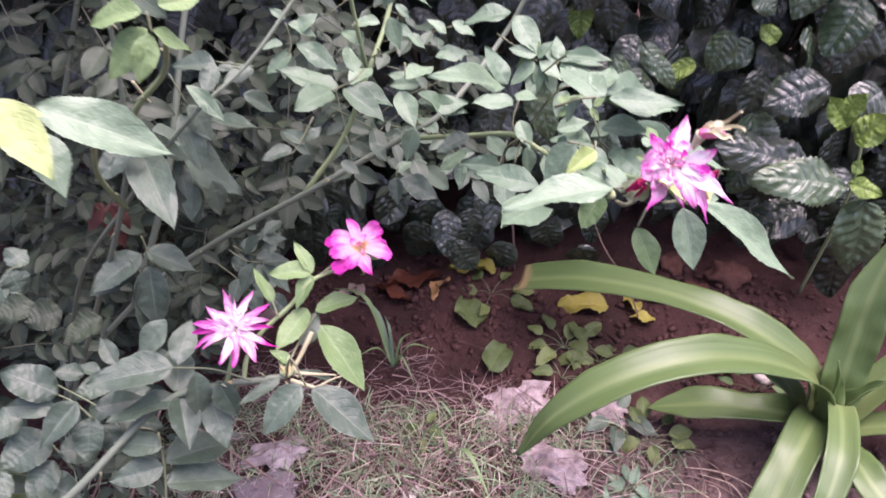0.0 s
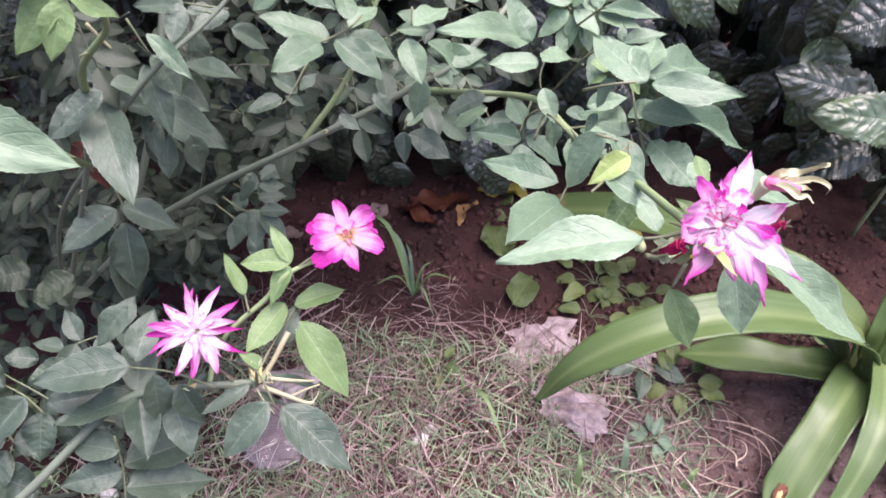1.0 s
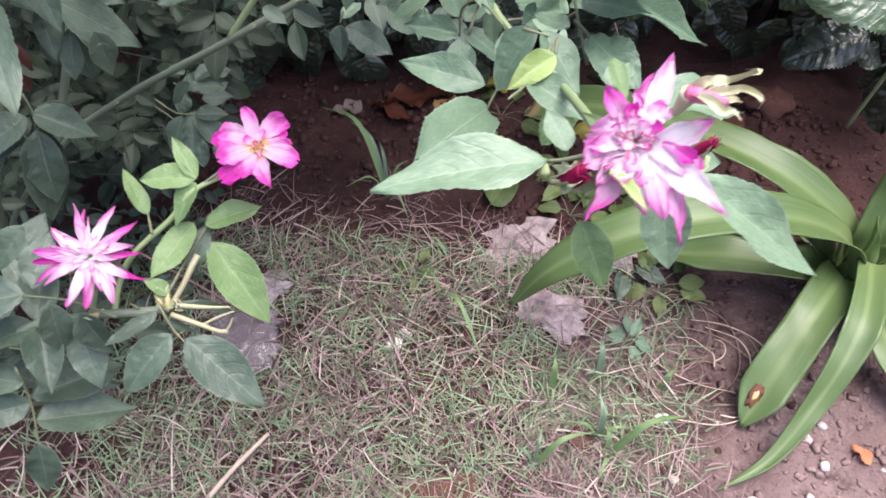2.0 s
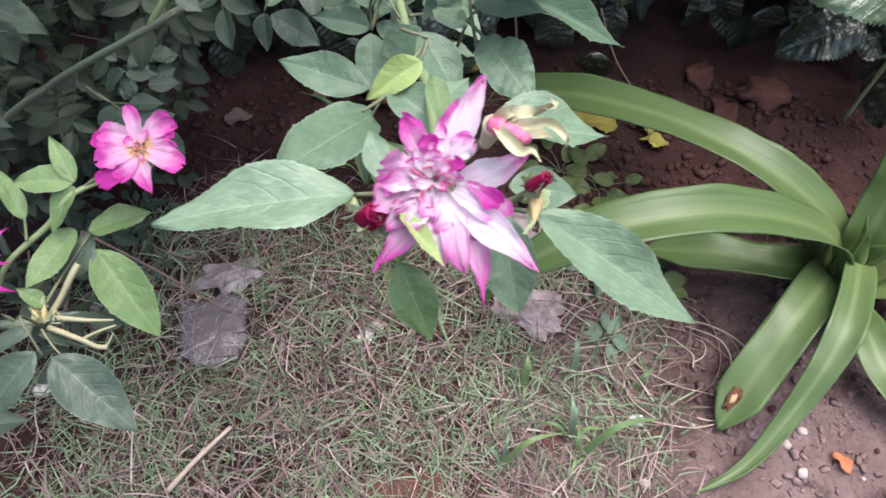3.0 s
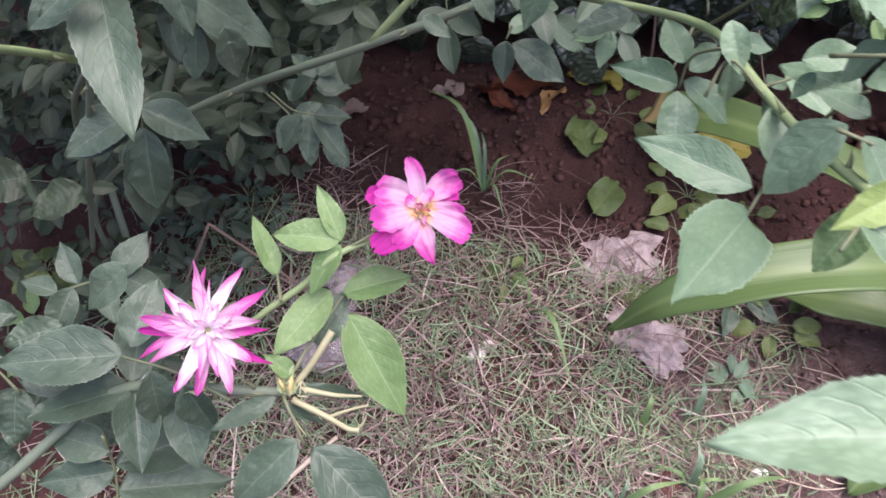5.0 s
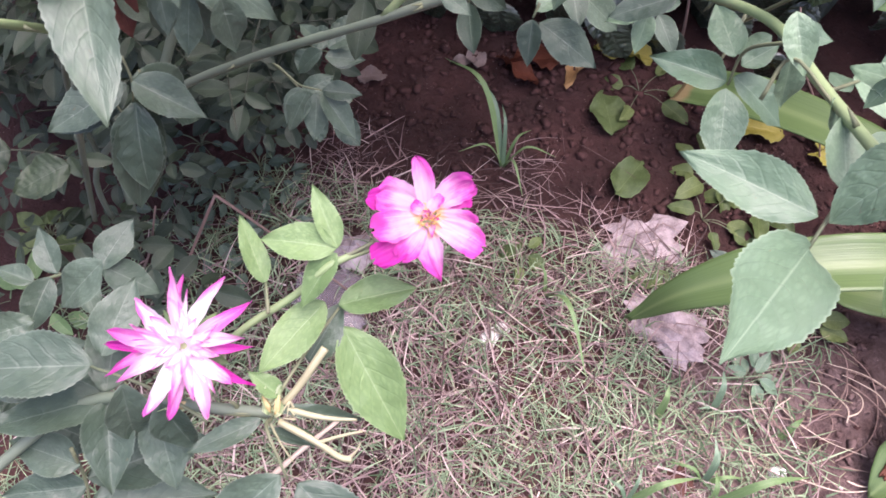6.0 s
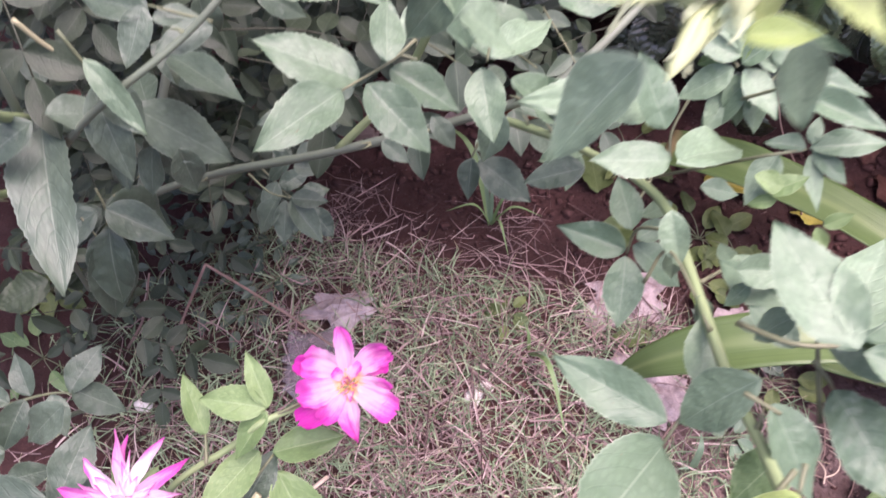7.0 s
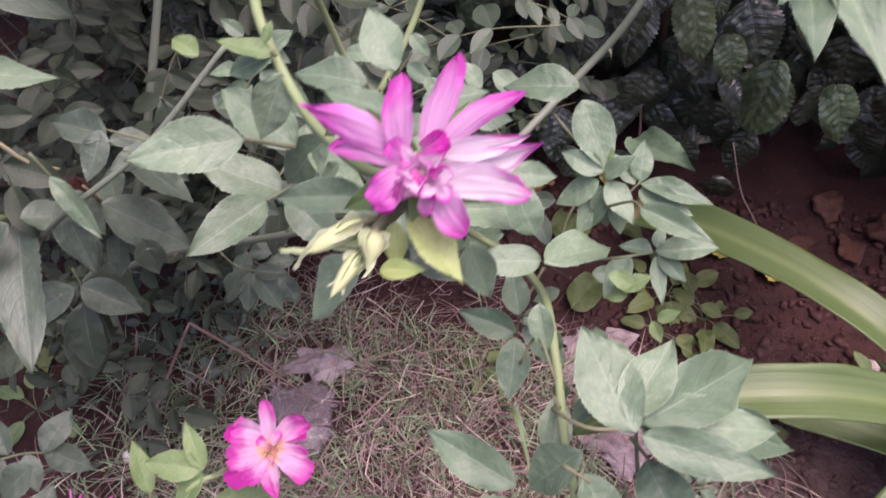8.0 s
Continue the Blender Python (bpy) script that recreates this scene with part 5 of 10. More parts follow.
spray = rose_leaf(rose_bush, [(0.0900, 0.6064, 0.7940), (0.0846, 0.5918, 0.7795), (0.0871, 0.5803, 0.7699)])
leaflet(spray, (0.0728, 0.5346, 0.8431), (0.0542, 0.5470, 0.8676), 0.0179, (-0.02, -0.37, 0.93), "l")
leaflet(spray, (0.0797, 0.5260, 0.8362), (0.1112, 0.5606, 0.8198), 0.0228, (-0.21, -0.10, 0.97), "l")
leaflet(spray, (0.0781, 0.5286, 0.8323), (0.0466, 0.5166, 0.8378), 0.0167, (0.15, -0.23, 0.96), "l")
leaflet(spray, (0.1058, 0.5781, 0.7585), (0.1267, 0.5821, 0.7536), 0.0118, (-0.20, -0.41, 0.89), "l")
spray = rose_leaf(rose_bush, [(0.0988, 0.4865, 0.8163), (0.1170, 0.5115, 0.8006)])
leaflet(spray, (0.1144, 0.5133, 0.8011), (0.1317, 0.4918, 0.8045), 0.0150, (-0.08, -0.21, 0.97), "l")
leaflet(spray, (0.1173, 0.4788, 0.8044), (0.1331, 0.4821, 0.7991), 0.0092, (0.00, -0.02, 1.00), "l")
leaflet(spray, (0.1176, 0.5148, 0.7906), (0.1108, 0.5279, 0.7855), 0.0084, (-0.25, -0.28, 0.93), "l")
spray = rose_leaf(rose_bush, [(-0.0047, 0.4698, 0.9522), (-0.0169, 0.4617, 0.9614)])
leaflet(spray, (-0.0169, 0.4617, 0.9614), (-0.0465, 0.4415, 0.9664), 0.0180, (0.30, -0.39, 0.87), "l")
leaflet(spray, (-0.0060, 0.4730, 0.9486), (-0.0382, 0.4870, 0.9549), 0.0179, (0.09, -0.18, 0.98), "l")
leaflet(spray, (-0.0033, 0.4755, 0.9429), (0.0177, 0.4777, 0.9253), 0.0149, (0.01, -0.13, 0.99), "l")
leaflet(spray, (0.0038, 0.4791, 0.9506), (-0.0148, 0.4695, 0.9286), 0.0147, (0.27, -0.38, 0.89), "l")
spray = rose_leaf(rose_bush, [(-0.1149, 0.5326, 0.8511), (-0.1420, 0.5316, 0.8541)])
leaflet(spray, (-0.1416, 0.5296, 0.8522), (-0.1758, 0.5332, 0.8516), 0.0185, (0.05, -0.34, 0.94), "g")
leaflet(spray, (-0.1442, 0.5304, 0.8547), (-0.1446, 0.5088, 0.8391), 0.0144, (0.30, -0.05, 0.95), "g")
leaflet(spray, (-0.1401, 0.5283, 0.8501), (-0.1235, 0.5394, 0.8477), 0.0109, (0.26, -0.18, 0.95), "g")
leaflet(spray, (-0.1147, 0.5316, 0.8502), (-0.1332, 0.5131, 0.8483), 0.0142, (0.03, -0.40, 0.92), "g")
spray = rose_leaf(rose_bush, [(-0.1233, 0.4618, 0.9506), (-0.1317, 0.4614, 0.9587)])
leaflet(spray, (-0.1318, 0.4620, 0.9594), (-0.1043, 0.4879, 0.9402), 0.0136, (0.42, -0.24, 0.88), "l")
leaflet(spray, (-0.1272, 0.4493, 0.9607), (-0.1092, 0.4565, 0.9489), 0.0123, (0.16, -0.03, 0.99), "l")
leaflet(spray, (-0.1092, 0.4248, 0.9722), (-0.0923, 0.4313, 0.9609), 0.0115, (0.24, -0.24, 0.94), "b")
spray = rose_leaf(rose_bush, [(-0.1687, 0.5069, 0.8559), (-0.1587, 0.5049, 0.8325)])
leaflet(spray, (-0.1587, 0.5049, 0.8325), (-0.1425, 0.5018, 0.8061), 0.0162, (0.32, -0.35, 0.88), "g")
leaflet(spray, (-0.1656, 0.5062, 0.8243), (-0.1486, 0.4849, 0.7874), 0.0189, (0.03, -0.11, 0.99), "g")
leaflet(spray, (-0.1839, 0.4928, 0.8159), (-0.1628, 0.5151, 0.8006), 0.0185, (0.35, -0.03, 0.94), "g")
leaflet(spray, (-0.1876, 0.4880, 0.8159), (-0.2075, 0.4646, 0.8054), 0.0175, (0.23, -0.28, 0.93), "g")
spray = rose_leaf(rose_bush, [(0.0783, 0.5884, 0.7401), (0.1081, 0.5366, 0.8347), (0.1269, 0.5412, 0.8412)])
leaflet(spray, (0.1279, 0.5419, 0.8419), (0.1548, 0.5457, 0.8515), 0.0120, (-0.18, -0.37, 0.91), "l")
leaflet(spray, (0.1267, 0.5418, 0.8416), (0.1113, 0.5430, 0.8400), 0.0084, (0.13, -0.11, 0.98), "l")
leaflet(spray, (0.1283, 0.5430, 0.8429), (0.1280, 0.5516, 0.8499), 0.0060, (-0.22, -0.18, 0.96), "l")
leaflet(spray, (0.1294, 0.5410, 0.8415), (0.1447, 0.5318, 0.8377), 0.0084, (-0.03, -0.41, 0.91), "l")
leaflet(spray, (0.1285, 0.5399, 0.8404), (0.1369, 0.5220, 0.8289), 0.0078, (0.02, -0.29, 0.96), "l")
leaflet(spray, (0.1176, 0.5388, 0.8377), (0.1100, 0.5215, 0.8239), 0.0127, (-0.22, -0.06, 0.97), "l")
spray = rose_leaf(rose_bush, [(0.0913, 0.5780, 0.8348), (0.1085, 0.5758, 0.8344), (0.1159, 0.5816, 0.8408)])
leaflet(spray, (0.1160, 0.5812, 0.8405), (0.1522, 0.5770, 0.8443), 0.0123, (0.11, -0.29, 0.95), "l")
leaflet(spray, (0.1161, 0.5786, 0.8380), (0.1445, 0.5705, 0.8365), 0.0139, (-0.13, -0.44, 0.89), "l")
leaflet(spray, (0.1159, 0.5816, 0.8408), (0.1124, 0.5967, 0.8549), 0.0113, (-0.11, -0.25, 0.96), "l")
leaflet(spray, (0.1136, 0.5804, 0.8394), (0.1005, 0.5914, 0.8481), 0.0104, (0.13, -0.13, 0.98), "l")
leaflet(spray, (0.1114, 0.6512, 0.7957), (0.1365, 0.5895, 0.8523), 0.0211, (-0.22, -0.38, 0.90), "l")
leaflet(spray, (0.0999, 0.5770, 0.8345), (0.0919, 0.5584, 0.8182), 0.0140, (0.07, -0.40, 0.91), "l")
leaflet(spray, (0.1055, 0.5765, 0.8348), (0.1132, 0.5611, 0.8226), 0.0114, (-0.01, -0.14, 0.99), "l")
spray = rose_leaf(rose_bush, [(-0.0139, 0.6065, 0.7172), (-0.0157, 0.6006, 0.7112)])
leaflet(spray, (-0.0155, 0.6000, 0.7106), (-0.0140, 0.5820, 0.6929), 0.0137, (-0.13, -0.19, 0.97), "g")
leaflet(spray, (-0.0116, 0.5997, 0.7099), (0.0245, 0.5889, 0.6988), 0.0212, (0.18, -0.44, 0.88), "g")
leaflet(spray, (-0.0144, 0.6033, 0.7139), (-0.0026, 0.6207, 0.7174), 0.0115, (-0.11, -0.38, 0.92), "l")
leaflet(spray, (0.0483, 0.6075, 0.7348), (0.0208, 0.6053, 0.7152), 0.0174, (-0.02, -0.14, 0.99), "l")
leaflet(spray, (0.0436, 0.6108, 0.7228), (0.0415, 0.5947, 0.7057), 0.0121, (0.09, -0.29, 0.95), "l")
spray = rose_leaf(rose_bush, [(-0.0414, 0.5789, 0.8043), (-0.0550, 0.5783, 0.8066)])
leaflet(spray, (-0.0506, 0.5821, 0.8124), (-0.0347, 0.6102, 0.8190), 0.0178, (-0.14, -0.55, 0.82), "l")
leaflet(spray, (-0.0442, 0.6152, 0.8314), (-0.0630, 0.6370, 0.8357), 0.0157, (0.22, -0.39, 0.89), "l")
leaflet(spray, (0.0169, 0.6157, 0.8235), (0.0450, 0.6182, 0.8286), 0.0155, (-0.04, -0.24, 0.97), "l")
leaflet(spray, (0.0726, 0.5667, 0.8236), (0.0199, 0.5226, 0.8616), 0.0243, (-0.11, -0.47, 0.87), "l")
leaflet(spray, (0.0141, 0.5786, 0.7964), (0.0463, 0.5815, 0.8014), 0.0177, (0.18, -0.52, 0.83), "l")
leaflet(spray, (0.0470, 0.5505, 0.7881), (0.0203, 0.5434, 0.7765), 0.0162, (-0.19, -0.27, 0.95), "g")
spray = rose_leaf(rose_bush, [(0.0793, 0.4876, 0.8042), (0.0846, 0.4961, 0.8184), (0.0969, 0.4741, 0.8235)])
leaflet(spray, (0.0968, 0.4751, 0.8251), (0.1034, 0.4671, 0.8142), 0.0081, (0.02, -0.25, 0.97), "l")
leaflet(spray, (0.1058, 0.4815, 0.8377), (0.1284, 0.4820, 0.8451), 0.0129, (0.00, -0.51, 0.86), "l")
leaflet(spray, (0.1118, 0.4790, 0.8349), (0.1066, 0.4732, 0.8244), 0.0070, (-0.23, -0.45, 0.86), "l")
spray = rose_leaf(rose_bush, [(-0.1257, 0.3831, 0.9572), (-0.1242, 0.3792, 0.9474)])
leaflet(spray, (-0.1254, 0.3805, 0.9461), (-0.1316, 0.3650, 0.9255), 0.0143, (0.36, -0.20, 0.91), "b")
leaflet(spray, (-0.1243, 0.3814, 0.9470), (-0.1084, 0.3900, 0.9334), 0.0122, (0.04, -0.36, 0.93), "b")
leaflet(spray, (-0.1284, 0.3836, 0.9477), (-0.1482, 0.3692, 0.9246), 0.0172, (0.12, -0.55, 0.83), "b")
leaflet(spray, (-0.1283, 0.3822, 0.9575), (-0.1571, 0.3799, 0.9543), 0.0157, (0.33, -0.39, 0.86), "b")
leaflet(spray, (-0.1204, 0.3861, 0.9592), (-0.1018, 0.4032, 0.9574), 0.0137, (0.24, -0.69, 0.69), "b")
leaflet(spray, (-0.1547, 0.4991, 0.8523), (-0.1252, 0.4839, 0.8335), 0.0107, (0.25, -0.42, 0.87), "n")
spray = rose_leaf(rose_bush, [(-0.1567, 0.2927, 0.9544), (-0.1536, 0.3028, 0.9460)])
leaflet(spray, (-0.1536, 0.3028, 0.9460), (-0.0969, 0.3094, 0.9225), 0.0251, (0.17, -0.51, 0.85), "l")
leaflet(spray, (-0.1526, 0.2755, 0.9655), (-0.1295, 0.2588, 0.9386), 0.0193, (0.08, -0.26, 0.96), "y")
leaflet(spray, (-0.1493, 0.2899, 0.9424), (-0.1335, 0.2705, 0.9203), 0.0181, (0.39, -0.17, 0.90), "l")
leaflet(spray, (-0.1503, 0.2835, 0.9544), (-0.1408, 0.2879, 0.9523), 0.0058, (0.05, -0.48, 0.88), "y")
spray = rose_leaf(rose_bush, [(-0.2964, 0.6356, 0.6620), (-0.3008, 0.6333, 0.6441)])
leaflet(spray, (-0.3017, 0.6329, 0.6443), (-0.2928, 0.6156, 0.5992), 0.0265, (0.21, -0.41, 0.88), "r")
leaflet(spray, (-0.3095, 0.6297, 0.6464), (-0.3214, 0.6152, 0.6202), 0.0174, (0.32, -0.14, 0.94), "r")
spray = rose_leaf(rose_bush, [(-0.1942, 0.5458, 0.7750), (-0.1878, 0.5526, 0.7434)])
leaflet(spray, (-0.1917, 0.5689, 0.7323), (-0.1716, 0.5723, 0.6913), 0.0247, (-0.07, -0.28, 0.96), "g")
leaflet(spray, (-0.1938, 0.5627, 0.7246), (-0.1898, 0.5569, 0.6799), 0.0242, (0.28, -0.48, 0.83), "g")
spray = rose_leaf(rose_bush, [(-0.2421, 0.5225, 0.6668), (-0.2306, 0.5162, 0.6533)])
leaflet(spray, (-0.2337, 0.5284, 0.6687), (-0.2700, 0.4952, 0.6537), 0.0278, (0.10, -0.33, 0.94), "g")
leaflet(spray, (-0.2267, 0.5240, 0.6598), (-0.2192, 0.4886, 0.6188), 0.0295, (0.07, -0.11, 0.99), "g")
leaflet(spray, (-0.2294, 0.5313, 0.6697), (-0.1882, 0.5313, 0.6488), 0.0249, (0.30, -0.32, 0.90), "g")
spray = rose_leaf(rose_bush, [(0.0542, 0.4162, 1.0229), (0.0445, 0.4280, 1.0250), (0.0369, 0.4352, 1.0244)])
leaflet(spray, (0.0423, 0.4392, 1.0264), (0.0308, 0.4530, 1.0304), 0.0099, (-0.06, -0.46, 0.88), "l")
leaflet(spray, (0.0369, 0.4354, 1.0246), (0.0193, 0.4352, 1.0252), 0.0095, (0.23, -0.22, 0.95), "l")
leaflet(spray, (0.0445, 0.4280, 1.0250), (0.0278, 0.4307, 1.0255), 0.0076, (0.17, -0.11, 0.98), "l")
leaflet(spray, (0.0505, 0.4312, 1.0260), (0.0640, 0.4385, 1.0270), 0.0083, (-0.08, -0.39, 0.92), "l")
spray = rose_leaf(rose_bush, [(0.0542, 0.4082, 1.0233), (0.0471, 0.4077, 1.0211)])
leaflet(spray, (0.0466, 0.4075, 1.0211), (0.0266, 0.4038, 1.0210), 0.0079, (0.29, -0.34, 0.90), "l")
leaflet(spray, (0.0453, 0.4019, 1.0056), (0.0339, 0.3931, 0.9901), 0.0114, (-0.01, -0.05, 1.00), "l")
leaflet(spray, (0.0357, 0.4178, 1.0169), (0.0306, 0.4152, 1.0104), 0.0047, (0.12, -0.14, 0.98), "l")
spray = rose_leaf(rose_bush, [(0.0625, 0.4125, 1.0247), (0.0725, 0.4202, 1.0229)])
leaflet(spray, (0.0725, 0.4202, 1.0229), (0.0826, 0.4232, 1.0220), 0.0057, (0.15, -0.41, 0.90), "l")
leaflet(spray, (0.0666, 0.4128, 1.0056), (0.0733, 0.4087, 0.9904), 0.0086, (-0.14, -0.27, 0.95), "l")
spray = rose_leaf(rose_bush, [(0.0556, 0.4042, 1.0289), (0.0575, 0.3997, 1.0290)])
leaflet(spray, (0.0576, 0.3994, 1.0300), (0.0709, 0.3900, 1.0263), 0.0081, (0.20, -0.04, 0.98), "y")
leaflet(spray, (0.0547, 0.3988, 1.0278), (0.0569, 0.3919, 1.0228), 0.0048, (0.06, -0.21, 0.98), "y")
leaflet(spray, (0.0543, 0.3901, 1.0236), (0.0632, 0.3910, 1.0257), 0.0043, (-0.03, -0.37, 0.93), "y")
spray = rose_leaf(rose_bush, [(-0.0044, 0.4680, 0.9952), (-0.0028, 0.4676, 0.9939)])
leaflet(spray, (-0.0036, 0.4678, 0.9945), (-0.0184, 0.4633, 0.9994), 0.0071, (0.35, -0.23, 0.91), "b")
leaflet(spray, (-0.0061, 0.4689, 0.9971), (-0.0058, 0.4734, 1.0015), 0.0034, (0.00, -0.11, 0.99), "b")
leaflet(spray, (-0.0042, 0.4670, 0.9941), (-0.0188, 0.4647, 0.9858), 0.0091, (0.22, -0.35, 0.91), "l")
leaflet(spray, (-0.0007, 0.4651, 0.9903), (-0.0070, 0.4548, 0.9708), 0.0124, (0.23, -0.39, 0.89), "l")
leaflet(spray, (-0.0309, 0.4706, 0.9841), (-0.0434, 0.4779, 0.9846), 0.0073, (0.03, -0.15, 0.99), "b")
spray = rose_leaf(rose_bush, [(0.1264, 0.2987, 0.9203), (0.1237, 0.2890, 0.9287)])
leaflet(spray, (0.1238, 0.2884, 0.9295), (0.1360, 0.2767, 0.9264), 0.0045, (0.21, -0.11, 0.97), "y")
spray = rose_leaf(rose_bush, [(0.0788, 0.5615, 0.7779), (0.0719, 0.5393, 0.7651)])
leaflet(spray, (0.0897, 0.5489, 0.7789), (0.0776, 0.5428, 0.7699), 0.0088, (-0.11, -0.48, 0.87), "l")
leaflet(spray, (0.0211, 0.5983, 0.7604), (0.0024, 0.6144, 0.7677), 0.0139, (-0.02, -0.44, 0.90), "l")
leaflet(spray, (0.0033, 0.6217, 0.7970), (-0.0250, 0.6311, 0.7984), 0.0161, (0.22, -0.20, 0.95), "l")
spray = rose_leaf(rose_bush, [(-0.0847, 0.5917, 0.7754), (-0.0994, 0.5712, 0.7536), (-0.1129, 0.5652, 0.7517)])
leaflet(spray, (-0.1014, 0.5720, 0.7554), (-0.1263, 0.5600, 0.7513), 0.0151, (-0.08, -0.30, 0.95), "g")
leaflet(spray, (-0.0996, 0.5737, 0.7569), (-0.0854, 0.5730, 0.7505), 0.0084, (0.20, -0.49, 0.85), "g")
leaflet(spray, (-0.0917, 0.5768, 0.7578), (-0.1125, 0.5886, 0.7651), 0.0135, (0.13, -0.34, 0.93), "g")
leaflet(spray, (-0.0898, 0.5785, 0.7593), (-0.0784, 0.5888, 0.7690), 0.0098, (-0.05, -0.17, 0.98), "g")
leaflet(spray, (-0.0369, 0.5876, 0.7550), (-0.0205, 0.5799, 0.7416), 0.0122, (0.24, -0.39, 0.89), "g")
leaflet(spray, (-0.0607, 0.5733, 0.7428), (-0.0435, 0.5698, 0.7340), 0.0106, (-0.06, -0.48, 0.88), "g")
spray = rose_leaf(rose_bush, [(-0.1658, 0.6040, 0.7985), (-0.1779, 0.6203, 0.7730)])
leaflet(spray, (-0.1700, 0.5673, 0.7827), (-0.1153, 0.5394, 0.7952), 0.0193, (0.20, -0.14, 0.97), "g")
leaflet(spray, (-0.1806, 0.6205, 0.7751), (-0.1741, 0.6111, 0.7395), 0.0202, (0.28, -0.20, 0.94), "g")
leaflet(spray, (-0.1553, 0.6389, 0.7682), (-0.1285, 0.6461, 0.7462), 0.0191, (-0.07, -0.48, 0.87), "g")
leaflet(spray, (-0.2176, 0.6125, 0.7334), (-0.1743, 0.6134, 0.7080), 0.0272, (0.30, -0.41, 0.86), "g")
spray = rose_leaf(rose_bush, [(0.0666, 0.6055, 0.8504), (0.0893, 0.5888, 0.8422), (0.0975, 0.5767, 0.8422)])
leaflet(spray, (0.0770, 0.6118, 0.8661), (0.0380, 0.6109, 0.8602), 0.0213, (-0.08, -0.27, 0.96), "l")
leaflet(spray, (0.0795, 0.6014, 0.8679), (0.1007, 0.5784, 0.8463), 0.0205, (-0.14, -0.36, 0.92), "l")
leaflet(spray, (0.0972, 0.5787, 0.8460), (0.0750, 0.5826, 0.8499), 0.0124, (0.14, -0.56, 0.82), "l")
leaflet(spray, (0.0990, 0.5781, 0.8454), (0.0918, 0.5954, 0.8569), 0.0097, (-0.23, -0.43, 0.87), "b")
leaflet(spray, (0.0983, 0.5774, 0.8438), (0.1103, 0.5827, 0.8579), 0.0104, (0.04, -0.23, 0.97), "l")
leaflet(spray, (0.0958, 0.5765, 0.8413), (0.0783, 0.5691, 0.8238), 0.0136, (0.02, -0.44, 0.90), "l")
leaflet(spray, (0.0977, 0.5754, 0.8395), (0.1052, 0.5641, 0.8197), 0.0125, (-0.20, -0.54, 0.82), "l")
leaflet(spray, (0.1001, 0.5765, 0.8424), (0.1172, 0.5594, 0.8355), 0.0136, (0.15, -0.34, 0.93), "l")
leaflet(spray, (0.1022, 0.5741, 0.8379), (0.0905, 0.5630, 0.8146), 0.0145, (-0.17, -0.25, 0.95), "l")
leaflet(spray, (0.0961, 0.5874, 0.8407), (0.0818, 0.5847, 0.8326), 0.0090, (-0.06, -0.52, 0.85), "b")
spray = rose_leaf(rose_bush, [(0.1014, 0.5632, 0.8386), (0.1123, 0.5580, 0.8535), (0.1158, 0.5499, 0.8609)])
leaflet(spray, (0.1158, 0.5499, 0.8609), (0.1490, 0.5350, 0.8660), 0.0124, (0.08, -0.52, 0.85), "l")
leaflet(spray, (0.1096, 0.5270, 0.8369), (0.1249, 0.5241, 0.8360), 0.0084, (-0.27, -0.24, 0.93), "b")
leaflet(spray, (0.1203, 0.5219, 0.8308), (0.1103, 0.5209, 0.8262), 0.0060, (0.08, -0.31, 0.95), "b")
leaflet(spray, (0.1330, 0.5042, 0.8447), (0.1410, 0.5065, 0.8519), 0.0060, (-0.08, -0.54, 0.84), "b")
leaflet(spray, (0.1311, 0.5037, 0.8431), (0.1376, 0.4983, 0.8359), 0.0060, (-0.20, -0.43, 0.88), "b")
leaflet(spray, (0.1161, 0.5234, 0.8322), (0.1277, 0.5271, 0.8424), 0.0085, (0.14, -0.21, 0.97), "b")
spray = rose_leaf(rose_bush, [(0.1358, 0.4298, 0.8407), (0.1293, 0.4510, 0.8529), (0.1265, 0.4676, 0.8601)])
leaflet(spray, (0.1307, 0.4536, 0.8578), (0.1591, 0.4389, 0.8649), 0.0177, (-0.25, -0.38, 0.89), "l")
leaflet(spray, (0.1279, 0.4555, 0.8404), (0.1106, 0.4685, 0.8368), 0.0118, (-0.27, -0.20, 0.94), "l")
spray = rose_leaf(rose_bush, [(-0.0211, 0.6214, 0.8395), (-0.0144, 0.6275, 0.8519)])
leaflet(spray, (-0.0169, 0.6311, 0.8609), (-0.0047, 0.6278, 0.8511), 0.0087, (0.20, -0.51, 0.84), "l")
leaflet(spray, (-0.0166, 0.6245, 0.8457), (-0.0005, 0.6217, 0.8372), 0.0099, (-0.05, -0.55, 0.84), "l")
leaflet(spray, (-0.0062, 0.6225, 0.8396), (0.0091, 0.6182, 0.8291), 0.0103, (-0.05, -0.29, 0.95), "l")
leaflet(spray, (-0.0296, 0.6243, 0.8477), (-0.0527, 0.6226, 0.8496), 0.0125, (0.24, -0.31, 0.92), "l")
leaflet(spray, (0.0048, 0.5958, 0.8074), (-0.0204, 0.5945, 0.8081), 0.0136, (-0.16, -0.53, 0.83), "l")
leaflet(spray, (0.0037, 0.5808, 0.8010), (0.0466, 0.5779, 0.7950), 0.0154, (0.11, -0.46, 0.88), "l")
leaflet(spray, (0.0256, 0.6238, 0.8403), (0.0102, 0.6289, 0.8522), 0.0109, (0.05, -0.25, 0.97), "l")
leaflet(spray, (0.0299, 0.6276, 0.8486), (0.0500, 0.6236, 0.8403), 0.0119, (-0.17, -0.40, 0.90), "l")
spray = rose_leaf(rose_bush, [(-0.1079, 0.5972, 0.8174), (-0.1011, 0.6066, 0.8332), (-0.1054, 0.6134, 0.8496)])
